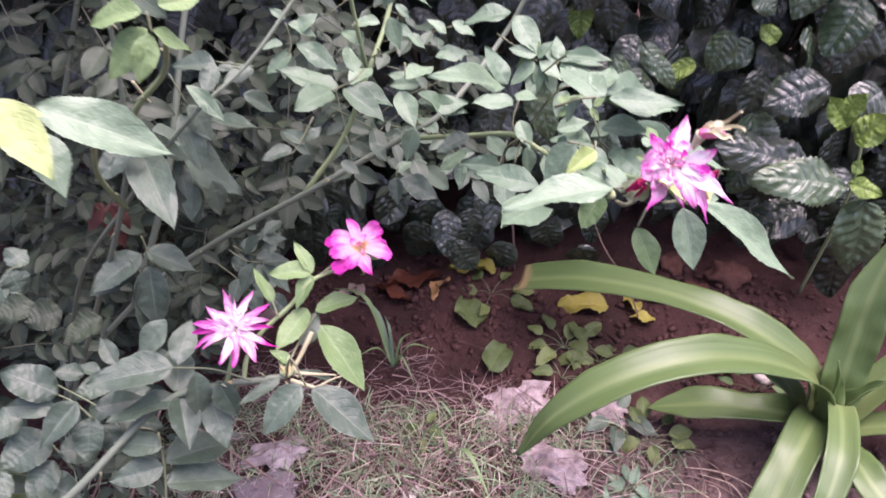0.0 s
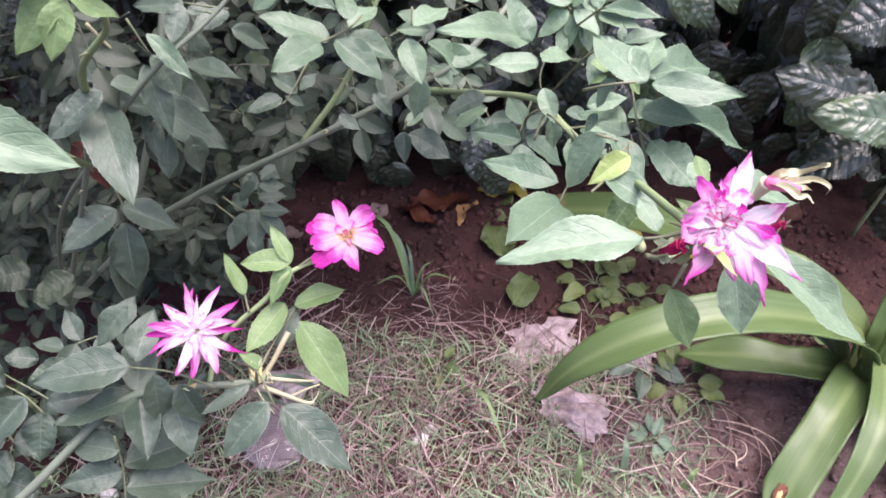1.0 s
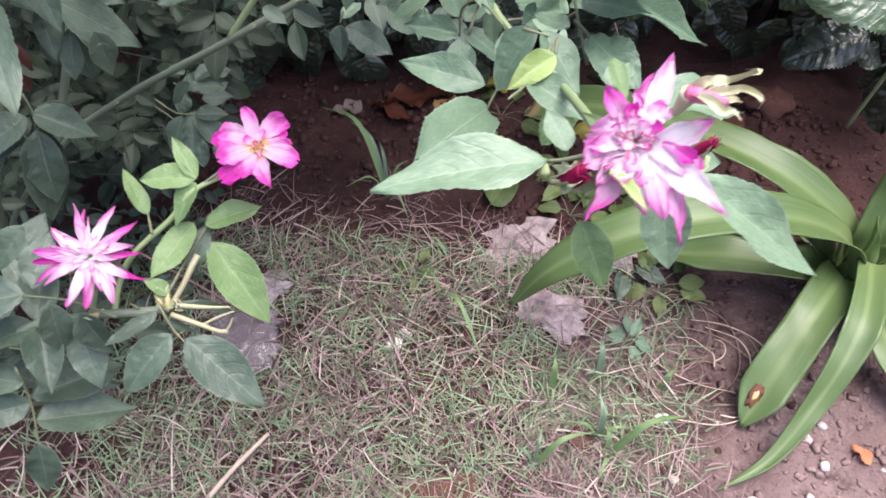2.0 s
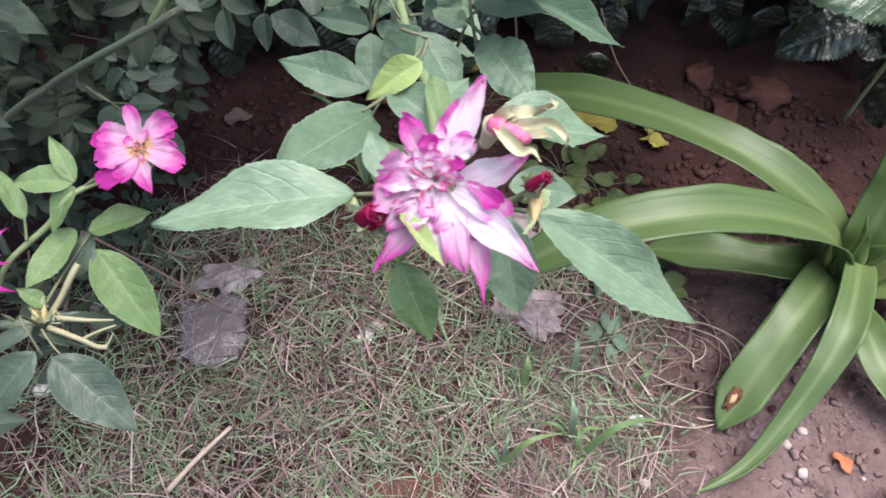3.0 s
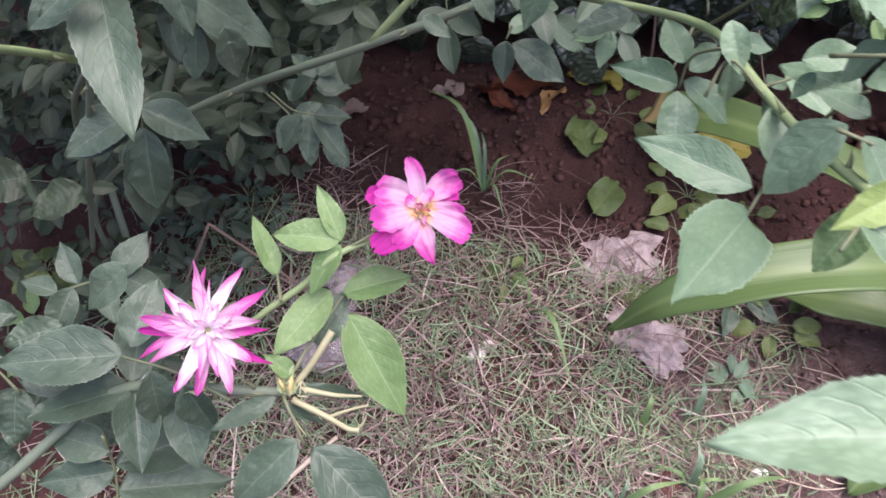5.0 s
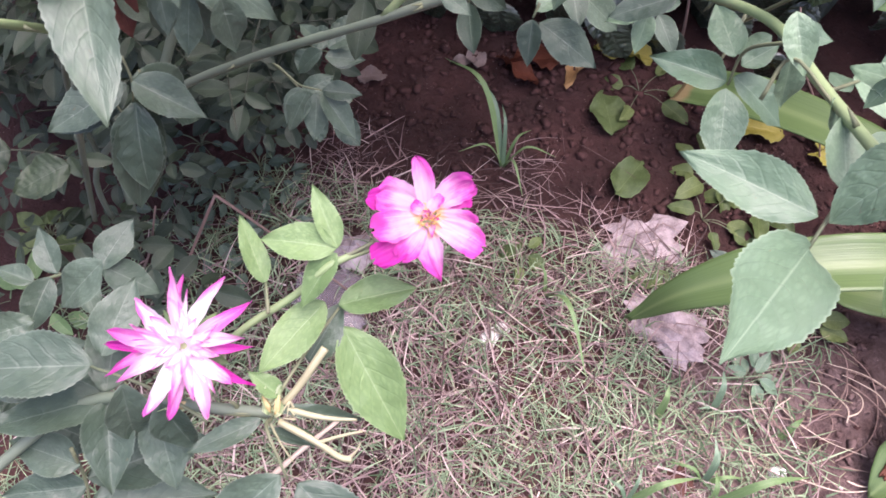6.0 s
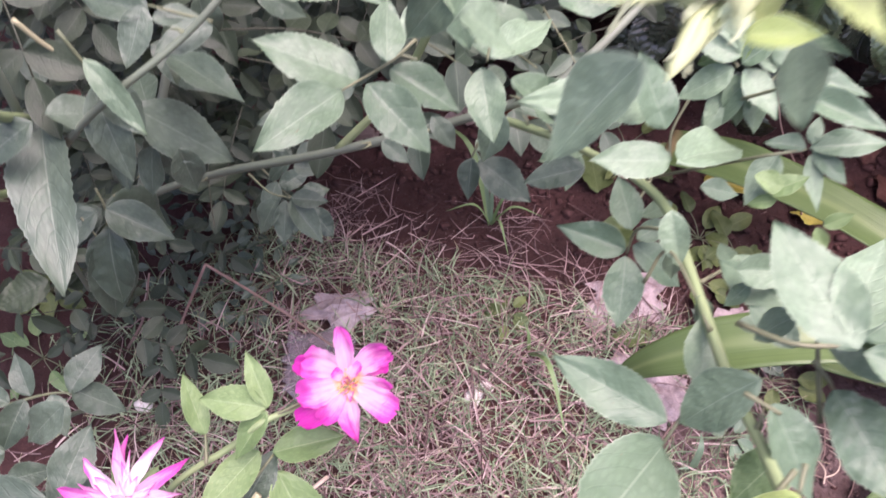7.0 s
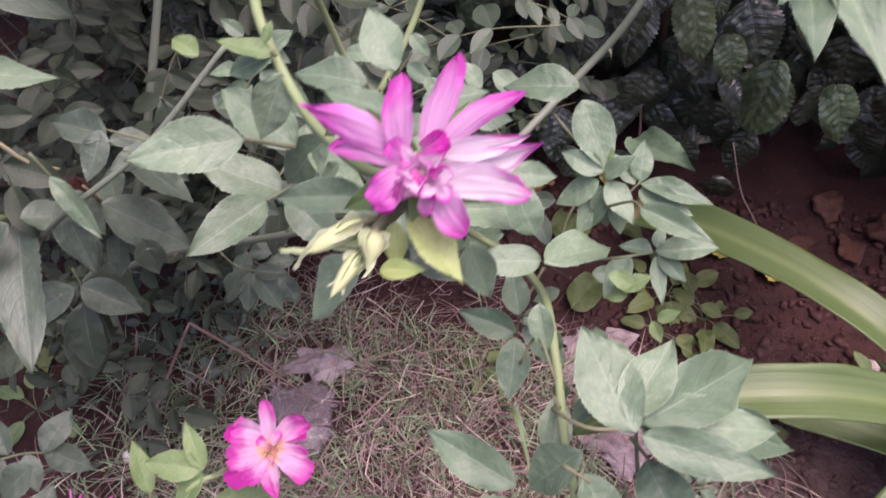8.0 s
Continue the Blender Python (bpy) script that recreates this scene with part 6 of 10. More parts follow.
leaflet(spray, (-0.1054, 0.6145, 0.8520), (-0.1179, 0.6154, 0.8607), 0.0083, (0.27, -0.56, 0.79), "l")
leaflet(spray, (-0.1032, 0.6134, 0.8487), (-0.0800, 0.6142, 0.8405), 0.0133, (-0.06, -0.40, 0.91), "l")
leaflet(spray, (-0.1078, 0.6057, 0.8344), (-0.1246, 0.6010, 0.8330), 0.0095, (0.10, -0.23, 0.97), "l")
leaflet(spray, (-0.0967, 0.6082, 0.8346), (-0.0602, 0.5957, 0.8192), 0.0167, (0.20, -0.47, 0.86), "l")
leaflet(spray, (-0.0988, 0.6109, 0.8412), (-0.0808, 0.6214, 0.8567), 0.0140, (-0.12, -0.55, 0.82), "l")
leaflet(spray, (-0.1012, 0.6036, 0.8272), (-0.1213, 0.5923, 0.8143), 0.0143, (0.26, -0.29, 0.92), "l")
spray = rose_leaf(rose_bush, [(-0.2054, 0.3395, 0.6803), (-0.2197, 0.3469, 0.6883), (-0.2322, 0.3502, 0.6926)])
leaflet(spray, (-0.2275, 0.3462, 0.6970), (-0.2600, 0.3478, 0.7194), 0.0253, (0.29, -0.37, 0.88), "g")
leaflet(spray, (-0.2298, 0.3412, 0.6886), (-0.2576, 0.3335, 0.6998), 0.0169, (0.38, -0.45, 0.81), "g")
leaflet(spray, (-0.2137, 0.3422, 0.6943), (-0.2323, 0.3129, 0.6826), 0.0199, (0.18, -0.47, 0.86), "g")
leaflet(spray, (-0.2079, 0.3412, 0.6804), (-0.2069, 0.3173, 0.6622), 0.0210, (0.12, -0.24, 0.96), "g")
leaflet(spray, (-0.2030, 0.3417, 0.6886), (-0.1726, 0.3565, 0.6857), 0.0177, (0.23, -0.40, 0.89), "g")
spray = rose_leaf(rose_bush, [(-0.1752, 0.3551, 0.6510), (-0.1948, 0.3544, 0.6539), (-0.2106, 0.3550, 0.6567)])
leaflet(spray, (-0.2058, 0.3480, 0.6633), (-0.1893, 0.3348, 0.6457), 0.0160, (0.30, -0.36, 0.88), "g")
leaflet(spray, (-0.2049, 0.3557, 0.6645), (-0.1683, 0.3597, 0.6509), 0.0226, (0.32, -0.40, 0.86), "g")
leaflet(spray, (-0.1933, 0.3419, 0.6510), (-0.1647, 0.3420, 0.6388), 0.0201, (0.33, -0.11, 0.94), "g")
leaflet(spray, (-0.2233, 0.3756, 0.6848), (-0.2419, 0.3716, 0.6924), 0.0138, (0.38, -0.41, 0.83), "g")
leaflet(spray, (-0.2028, 0.3778, 0.6799), (-0.2273, 0.3607, 0.6788), 0.0180, (0.24, -0.41, 0.88), "g")
spray = rose_leaf(rose_bush, [(-0.2284, 0.3317, 0.6328), (-0.2439, 0.3426, 0.6435), (-0.2500, 0.3498, 0.6468)])
leaflet(spray, (-0.2452, 0.3458, 0.6536), (-0.2693, 0.3180, 0.6482), 0.0306, (0.22, -0.40, 0.89), "g")
leaflet(spray, (-0.2408, 0.3326, 0.6408), (-0.2512, 0.3057, 0.6286), 0.0225, (0.38, -0.26, 0.89), "g")
leaflet(spray, (-0.2373, 0.3370, 0.6449), (-0.2156, 0.3464, 0.6402), 0.0217, (0.22, -0.43, 0.88), "g")
leaflet(spray, (-0.2506, 0.3190, 0.6360), (-0.2189, 0.3182, 0.6188), 0.0238, (0.07, -0.30, 0.95), "g")
leaflet(spray, (-0.2638, 0.3510, 0.6637), (-0.2846, 0.3374, 0.6669), 0.0241, (0.31, -0.21, 0.93), "g")
leaflet(spray, (-0.2631, 0.3172, 0.6444), (-0.2790, 0.2996, 0.6427), 0.0274, (0.29, -0.31, 0.91), "g")
spray = rose_leaf(rose_bush, [(-0.2355, 0.5475, 0.6593), (-0.2364, 0.5438, 0.6490), (-0.2376, 0.5433, 0.6427)])
leaflet(spray, (-0.2342, 0.5369, 0.6497), (-0.2237, 0.4950, 0.6008), 0.0304, (0.17, -0.57, 0.80), "d")
leaflet(spray, (-0.2778, 0.5107, 0.6343), (-0.2444, 0.5454, 0.6526), 0.0250, (0.11, -0.29, 0.95), "d")
leaflet(spray, (-0.3186, 0.4890, 0.6437), (-0.3441, 0.4703, 0.6438), 0.0242, (0.29, -0.38, 0.88), "d")
leaflet(spray, (-0.2951, 0.4864, 0.6374), (-0.3216, 0.4697, 0.6389), 0.0291, (0.12, -0.55, 0.83), "d")
leaflet(spray, (-0.2664, 0.4934, 0.6254), (-0.2936, 0.4702, 0.6196), 0.0247, (0.19, -0.40, 0.90), "d")
spray = rose_leaf(rose_bush, [(-0.2901, 0.4518, 0.7186), (-0.3019, 0.4474, 0.7161)])
leaflet(spray, (-0.2994, 0.4475, 0.7173), (-0.2899, 0.4391, 0.7010), 0.0215, (0.31, -0.32, 0.89), "g")
leaflet(spray, (-0.3019, 0.4512, 0.7185), (-0.2913, 0.4643, 0.7250), 0.0194, (0.40, -0.27, 0.88), "g")
leaflet(spray, (-0.3021, 0.4415, 0.7098), (-0.3135, 0.4248, 0.7014), 0.0215, (0.31, -0.25, 0.92), "g")
spray = rose_leaf(rose_bush, [(-0.2342, 0.6894, 0.5272), (-0.2108, 0.6851, 0.5079), (-0.1949, 0.6800, 0.4925), (-0.1731, 0.6809, 0.4804)])
leaflet(spray, (-0.2023, 0.6815, 0.5062), (-0.2074, 0.6548, 0.4882), 0.0178, (0.23, -0.38, 0.90), "g")
leaflet(spray, (-0.2012, 0.6803, 0.4994), (-0.1804, 0.7005, 0.5079), 0.0170, (0.31, -0.46, 0.83), "g")
leaflet(spray, (-0.1846, 0.6709, 0.4992), (-0.1783, 0.6488, 0.4811), 0.0178, (0.12, -0.47, 0.88), "g")
leaflet(spray, (-0.1841, 0.6786, 0.4956), (-0.1588, 0.6930, 0.4985), 0.0171, (0.06, -0.24, 0.97), "g")
leaflet(spray, (-0.1700, 0.6701, 0.4942), (-0.1440, 0.6586, 0.4781), 0.0207, (0.15, -0.40, 0.90), "g")
spray = rose_leaf(rose_bush, [(-0.2176, 0.7223, 0.5202), (-0.2040, 0.7234, 0.5098), (-0.1907, 0.7275, 0.5028)])
leaflet(spray, (-0.1906, 0.7162, 0.5076), (-0.1597, 0.7260, 0.5055), 0.0173, (0.24, -0.40, 0.88), "g")
leaflet(spray, (-0.1907, 0.7306, 0.5159), (-0.2109, 0.7260, 0.5198), 0.0201, (0.27, -0.44, 0.86), "g")
leaflet(spray, (-0.1928, 0.7358, 0.5241), (-0.1643, 0.7466, 0.5239), 0.0181, (0.30, -0.16, 0.94), "g")
leaflet(spray, (-0.2074, 0.7212, 0.5082), (-0.2141, 0.7047, 0.4970), 0.0183, (0.32, -0.42, 0.85), "g")
leaflet(spray, (-0.1854, 0.7285, 0.5103), (-0.1681, 0.7379, 0.5127), 0.0145, (0.18, -0.43, 0.89), "g")
spray = rose_leaf(rose_bush, [(0.1280, 0.4439, 0.8538), (0.1341, 0.4410, 0.8498), (0.1375, 0.4400, 0.8459)])
leaflet(spray, (0.1350, 0.4368, 0.8521), (0.1577, 0.4086, 0.8496), 0.0208, (-0.10, -0.30, 0.95), "l")
spray = rose_leaf(rose_bush, [(0.1328, 0.4303, 0.8312), (0.1327, 0.4278, 0.8255)])
leaflet(spray, (0.1332, 0.4267, 0.8244), (0.1176, 0.4059, 0.8116), 0.0167, (-0.02, -0.36, 0.93), "b")
spray = rose_leaf(rose_bush, [(0.12, 0.73, 0.93), (0.128, 0.62, 1.07), (0.120, 0.49, 1.11), (0.1150, 0.437, 1.073)])
leaflet(spray, (0.1145, 0.4370, 1.0718), (0.1150, 0.4100, 1.0749), 0.0078, (-0.10, -0.05, 0.99), "l")
leaflet(spray, (0.1178, 0.4370, 1.0720), (0.1253, 0.4100, 1.0765), 0.0088, (-0.10, -0.05, 0.99), "l")
leaflet(spray, (0.1150, 0.4370, 1.0725), (0.1067, 0.4100, 1.0846), 0.0063, (-0.10, -0.05, 0.99), "l")
bloom = rose_flower(rose_bush, (-0.1032, 0.3622, 0.7490), (0.226, -0.308, 0.924), "star")
petal(bloom, (-0.1025, 0.3643, 0.7508), (-0.0852, 0.3840, 0.7529), 0.0080, "p", "point", 0.50)
petal(bloom, (-0.1016, 0.3629, 0.7499), (-0.0803, 0.3698, 0.7459), 0.0055, "d", "point", 0.50)
petal(bloom, (-0.1016, 0.3615, 0.7492), (-0.0760, 0.3576, 0.7397), 0.0063, "d", "point", 0.50)
petal(bloom, (-0.1077, 0.3610, 0.7508), (-0.1294, 0.3544, 0.7528), 0.0058, "d", "finger", 0.50)
petal(bloom, (-0.1054, 0.3649, 0.7517), (-0.1108, 0.3847, 0.7594), 0.0050, "p", "point", 0.50)
petal(bloom, (-0.1070, 0.3598, 0.7504), (-0.1252, 0.3442, 0.7495), 0.0058, "p", "point", 0.50)
petal(bloom, (-0.1041, 0.3589, 0.7494), (-0.1007, 0.3372, 0.7411), 0.0066, "p", "finger", 0.50)
petal(bloom, (-0.1057, 0.3645, 0.7523), (-0.1149, 0.3846, 0.7637), 0.0071, "l", "point", 0.50)
petal(bloom, (-0.1035, 0.3647, 0.7519), (-0.0957, 0.3876, 0.7600), 0.0076, "w", "point", 0.50)
petal(bloom, (-0.1014, 0.3629, 0.7510), (-0.0824, 0.3698, 0.7519), 0.0067, "l", "point", 0.50)
petal(bloom, (-0.1014, 0.3608, 0.7500), (-0.0826, 0.3544, 0.7457), 0.0071, "w", "finger", 0.50)
petal(bloom, (-0.1024, 0.3593, 0.7498), (-0.0871, 0.3409, 0.7423), 0.0074, "l", "finger", 0.50)
petal(bloom, (-0.1048, 0.3587, 0.7502), (-0.1073, 0.3350, 0.7453), 0.0074, "w", "finger", 0.50)
petal(bloom, (-0.1064, 0.3594, 0.7508), (-0.1197, 0.3427, 0.7509), 0.0074, "l", "point", 0.50)
petal(bloom, (-0.1075, 0.3613, 0.7517), (-0.1284, 0.3577, 0.7580), 0.0070, "p", "finger", 0.50)
petal(bloom, (-0.1072, 0.3631, 0.7522), (-0.1229, 0.3707, 0.7610), 0.0087, "w", "point", 0.50)
bloom = rose_flower(rose_bush, (-0.0281, 0.4272, 0.7674), (0.102, -0.305, 0.947), "open")
petal(bloom, (-0.0384, 0.4306, 0.7686), (-0.0530, 0.4295, 0.7708), 0.0073, "d", "blunt", 0.20)
petal(bloom, (-0.0259, 0.4343, 0.7684), (-0.0151, 0.4400, 0.7701), 0.0074, "d", "blunt", 0.20)
petal(bloom, (-0.0296, 0.4233, 0.7663), (-0.0440, 0.4077, 0.7628), 0.0094, "d", "blunt", 0.30)
petal(bloom, (-0.0306, 0.4318, 0.7702), (-0.0384, 0.4474, 0.7782), 0.0078, "p", "finger", 0.50)
petal(bloom, (-0.0308, 0.4300, 0.7696), (-0.0488, 0.4305, 0.7738), 0.0120, "y", "blunt", 0.25)
petal(bloom, (-0.0308, 0.4264, 0.7695), (-0.0467, 0.4164, 0.7691), 0.0115, "y", "blunt", 0.25)
petal(bloom, (-0.0292, 0.4238, 0.7685), (-0.0349, 0.4106, 0.7649), 0.0081, "p", "blunt", 0.30)
petal(bloom, (-0.0270, 0.4240, 0.7684), (-0.0179, 0.4071, 0.7619), 0.0098, "y", "point", 0.30)
petal(bloom, (-0.0258, 0.4270, 0.7692), (-0.0055, 0.4227, 0.7667), 0.0111, "y", "blunt", 0.30)
petal(bloom, (-0.0257, 0.4290, 0.7709), (-0.0105, 0.4282, 0.7700), 0.0094, "y", "blunt", 0.30)
petal(bloom, (-0.0274, 0.4313, 0.7707), (-0.0150, 0.4434, 0.7754), 0.0107, "y", "blunt", 0.25)
petal(bloom, (-0.0293, 0.4288, 0.7712), (-0.0248, 0.4349, 0.7748), 0.0055, "y", "blunt", 0.30)
petal(bloom, (-0.0304, 0.4281, 0.7711), (-0.0352, 0.4294, 0.7742), 0.0047, "y", "blunt", 0.30)
bloom = rose_flower(rose_bush, (0.0587, 0.4039, 1.0374), (0.153, -0.560, 0.814), "quill")
petal(bloom, (0.0551, 0.4049, 1.0388), (0.0419, 0.4026, 1.0409), 0.0048, "q", "finger", 0.30)
petal(bloom, (0.0533, 0.4058, 1.0409), (0.0358, 0.4060, 1.0468), 0.0063, "q", "point", -0.35)
petal(bloom, (0.0543, 0.4048, 1.0413), (0.0523, 0.4145, 1.0508), 0.0053, "q", "finger", 0.40)
petal(bloom, (0.0584, 0.4075, 1.0424), (0.0612, 0.4198, 1.0528), 0.0055, "q", "finger", -0.40)
petal(bloom, (0.0618, 0.4080, 1.0421), (0.0741, 0.4179, 1.0491), 0.0045, "q", "finger", -0.50)
petal(bloom, (0.0608, 0.4060, 1.0421), (0.0765, 0.4120, 1.0446), 0.0045, "e", "point", 0.40)
petal(bloom, (0.0629, 0.4040, 1.0404), (0.0786, 0.4115, 1.0438), 0.0055, "e", "point", 0.35)
petal(bloom, (0.0631, 0.4013, 1.0385), (0.0788, 0.4043, 1.0376), 0.0063, "e", "finger", 0.35)
petal(bloom, (0.0624, 0.4000, 1.0390), (0.0691, 0.3960, 1.0325), 0.0057, "q", "finger", 0.35)
petal(bloom, (0.0578, 0.4034, 1.0409), (0.0532, 0.4033, 1.0454), 0.0040, "q", "blunt", 0.30)
petal(bloom, (0.0582, 0.4058, 1.0425), (0.0625, 0.4072, 1.0463), 0.0040, "d", "blunt", 0.40)
petal(bloom, (0.0576, 0.4018, 1.0423), (0.0513, 0.3955, 1.0379), 0.0074, "q", "fan", -0.45)
petal(bloom, (0.0562, 0.3981, 1.0413), (0.0522, 0.3950, 1.0362), 0.0050, "d", "fan", -0.60)
petal(bloom, (0.0558, 0.4010, 1.0433), (0.0635, 0.3970, 1.0403), 0.0030, "d", "finger", -0.60)
petal(bloom, (0.0609, 0.3988, 1.0384), (0.0621, 0.3957, 1.0360), 0.0030, "q", "finger", 0.40)
petal(bloom, (0.0623, 0.4006, 1.0406), (0.0650, 0.4018, 1.0433), 0.0030, "e", "blunt", 0.50)
petal(bloom, (0.0616, 0.3992, 1.0397), (0.0660, 0.3985, 1.0397), 0.0030, "e", "blunt", 0.50)
petal(bloom, (0.0622, 0.3991, 1.0408), (0.0611, 0.3958, 1.0412), 0.0024, "e", "finger", 0.50)
petal(bloom, (0.0627, 0.4009, 1.0420), (0.0616, 0.3995, 1.0449), 0.0024, "d", "finger", 0.60)
bloom = rose_flower(rose_bush, (0.1311, 0.2982, 0.9297), (0.000, -0.455, 0.890), "double")
petal(bloom, (0.1289, 0.2915, 0.9263), (0.1194, 0.2782, 0.9206), 0.0065, "p", "point", 0.35)
petal(bloom, (0.1379, 0.2928, 0.9280), (0.1445, 0.2737, 0.9194), 0.0062, "p", "point", 0.35)
petal(bloom, (0.1335, 0.2935, 0.9284), (0.1351, 0.2794, 0.9235), 0.0062, "w", "finger", 0.30)
petal(bloom, (0.1371, 0.2927, 0.9291), (0.1400, 0.2783, 0.9229), 0.0067, "l", "finger", 0.30)
petal(bloom, (0.1363, 0.2932, 0.9294), (0.1556, 0.2798, 0.9248), 0.0081, "w", "point", 0.25)
petal(bloom, (0.1355, 0.2951, 0.9315), (0.1479, 0.2892, 0.9296), 0.0077, "w", "blunt", 0.20)
petal(bloom, (0.1359, 0.2971, 0.9303), (0.1514, 0.3023, 0.9374), 0.0082, "w", "point", 0.35)
petal(bloom, (0.1382, 0.2963, 0.9332), (0.1466, 0.2906, 0.9326), 0.0056, "d", "fan", 0.60)
petal(bloom, (0.1343, 0.3017, 0.9315), (0.1396, 0.3173, 0.9451), 0.0068, "w", "finger", 0.50)
petal(bloom, (0.1335, 0.3010, 0.9322), (0.1351, 0.3126, 0.9416), 0.0063, "w", "finger", 0.40)
petal(bloom, (0.1332, 0.3008, 0.9344), (0.1388, 0.3036, 0.9392), 0.0065, "w", "blunt", 0.30)
petal(bloom, (0.1306, 0.3005, 0.9320), (0.1219, 0.3090, 0.9397), 0.0071, "p", "finger", 0.60)
petal(bloom, (0.1299, 0.3000, 0.9340), (0.1287, 0.3036, 0.9403), 0.0055, "d", "fan", 0.80)
petal(bloom, (0.1323, 0.3007, 0.9344), (0.1293, 0.3025, 0.9386), 0.0050, "w", "blunt", 0.50)
petal(bloom, (0.1304, 0.2961, 0.9309), (0.1181, 0.2969, 0.9335), 0.0107, "l", "fan", 0.30)
petal(bloom, (0.1307, 0.2942, 0.9299), (0.1181, 0.2899, 0.9288), 0.0077, "l", "blunt", 0.40)
petal(bloom, (0.1304, 0.2924, 0.9301), (0.1240, 0.2868, 0.9284), 0.0069, "w", "blunt", 0.30)
petal(bloom, (0.1317, 0.2924, 0.9312), (0.1286, 0.2876, 0.9310), 0.0049, "l", "blunt", 0.40)
petal(bloom, (0.1327, 0.2920, 0.9310), (0.1325, 0.2855, 0.9277), 0.0054, "w", "finger", 0.30)
petal(bloom, (0.1331, 0.2972, 0.9348), (0.1373, 0.2977, 0.9384), 0.0037, "d", "fan", 0.80)
petal(bloom, (0.1309, 0.2968, 0.9346), (0.1331, 0.2974, 0.9394), 0.0042, "l", "fan", 0.60)

bud((0.114, 0.294, 0.918), (0.119, 0.289, 0.928), 0.0034, CRIMSON, 4, "crimson rose bud just opening")
dry_bud((0.1415, 0.3050, 0.9363), (0.1433, 0.3037, 0.9449), (0.1504, 0.2960, 0.9495), (
    [(0.1433, 0.3037, 0.9449), (0.1479, 0.3024, 0.9502), (0.1521, 0.3023, 0.9512), (0.1543, 0.2946, 0.9619), (0.1546, 0.3037, 0.9543)],
    [(0.1433, 0.3037, 0.9449), (0.1495, 0.2997, 0.9496), (0.1545, 0.3000, 0.9507), (0.1577, 0.2944, 0.9531), (0.1586, 0.2956, 0.9488)],
    [(0.1433, 0.3037, 0.9449), (0.1461, 0.2953, 0.9504), (0.1491, 0.2924, 0.9495), (0.1516, 0.2923, 0.9505), (0.1535, 0.2905, 0.9493)],
    [(0.1433, 0.3037, 0.9449), (0.1460, 0.3029, 0.9495), (0.1492, 0.3043, 0.9490), (0.1523, 0.3034, 0.9483)],
    [(0.1433, 0.3037, 0.9449), (0.1484, 0.3008, 0.9467), (0.1538, 0.3015, 0.9457), (0.1562, 0.3003, 0.9460)],
))
bud((0.1535, 0.3135, 0.911), (0.1585, 0.311, 0.9205), 0.0022, CRIMSON, 3)
bud((0.156, 0.316, 0.909), (0.156, 0.305, 0.908), 0.0018, WITHERED, 1)
bud((0.109, 0.303, 0.908), (0.109, 0.305, 0.912), 0.0018, SEPAL, 1)
bud((0.049, 0.397, 1.028), (0.041, 0.388, 1.027), 0.0021, SEPAL, 2)
bud((0.050, 0.392, 1.025), (0.047, 0.383, 1.022), 0.0016, SEPAL, 3)
bud((0.052, 0.395, 1.029), (0.053, 0.389, 1.027), 0.0023, SEPAL, 1, "small bud showing a red tip")
bud((-0.106, 0.354, 0.708), (-0.114, 0.348, 0.712), 0.0016, WITHERED, 3, "withered rose bud under a flower")
bud((-0.072, 0.356, 0.713), (-0.071, 0.362, 0.720), 0.0018, WITHERED, 4, "withered flower remains on a cane fork")
bud((-0.073, 0.356, 0.715), (-0.077, 0.360, 0.721), 0.0014, WITHERED, 3, "withered flower remains on a cane fork")
cane([(0.131, 0.312, 0.914), (0.136, 0.321, 0.911), (0.141, 0.322, 0.919)], 0.0012, 0.001, RACHIS, name="bud_stalk")
cane([(0.131, 0.311, 0.913), (0.147, 0.315, 0.902), (0.155, 0.315, 0.909)], 0.0012, 0.001, RACHIS, name="bud_stalk")
cane([(0.129, 0.310, 0.912), (0.118, 0.305, 0.904), (0.111, 0.301, 0.908)], 0.0012, 0.001, RACHIS, name="bud_stalk")
cane([(0.055, 0.410, 1.025), (0.053, 0.402, 1.025), (0.049, 0.397, 1.028)], 0.0012, 0.001, RACHIS, name="bud_stalk")
cane([(0.056, 0.410, 1.024), (0.053, 0.401, 1.025), (0.050, 0.392, 1.025)], 0.0012, 0.001, RACHIS, name="bud_stalk")
cane([(0.056, 0.410, 1.024), (0.053, 0.400, 1.027), (0.052, 0.395, 1.029)], 0.0012, 0.001, RACHIS, name="bud_stalk")

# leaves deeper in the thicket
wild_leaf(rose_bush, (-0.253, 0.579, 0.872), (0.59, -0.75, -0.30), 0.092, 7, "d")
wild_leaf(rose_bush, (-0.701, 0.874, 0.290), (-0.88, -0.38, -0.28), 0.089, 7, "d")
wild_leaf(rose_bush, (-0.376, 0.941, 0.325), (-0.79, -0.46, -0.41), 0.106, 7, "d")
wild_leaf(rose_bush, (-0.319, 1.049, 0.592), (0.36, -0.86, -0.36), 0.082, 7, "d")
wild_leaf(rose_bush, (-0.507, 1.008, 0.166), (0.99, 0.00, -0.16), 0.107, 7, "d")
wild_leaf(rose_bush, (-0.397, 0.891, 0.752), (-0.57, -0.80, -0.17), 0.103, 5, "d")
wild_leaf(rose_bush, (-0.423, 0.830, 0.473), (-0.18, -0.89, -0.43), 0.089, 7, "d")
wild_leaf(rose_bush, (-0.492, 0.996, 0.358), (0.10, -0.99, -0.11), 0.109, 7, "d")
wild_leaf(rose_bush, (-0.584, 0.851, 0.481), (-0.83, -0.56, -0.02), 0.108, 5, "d")
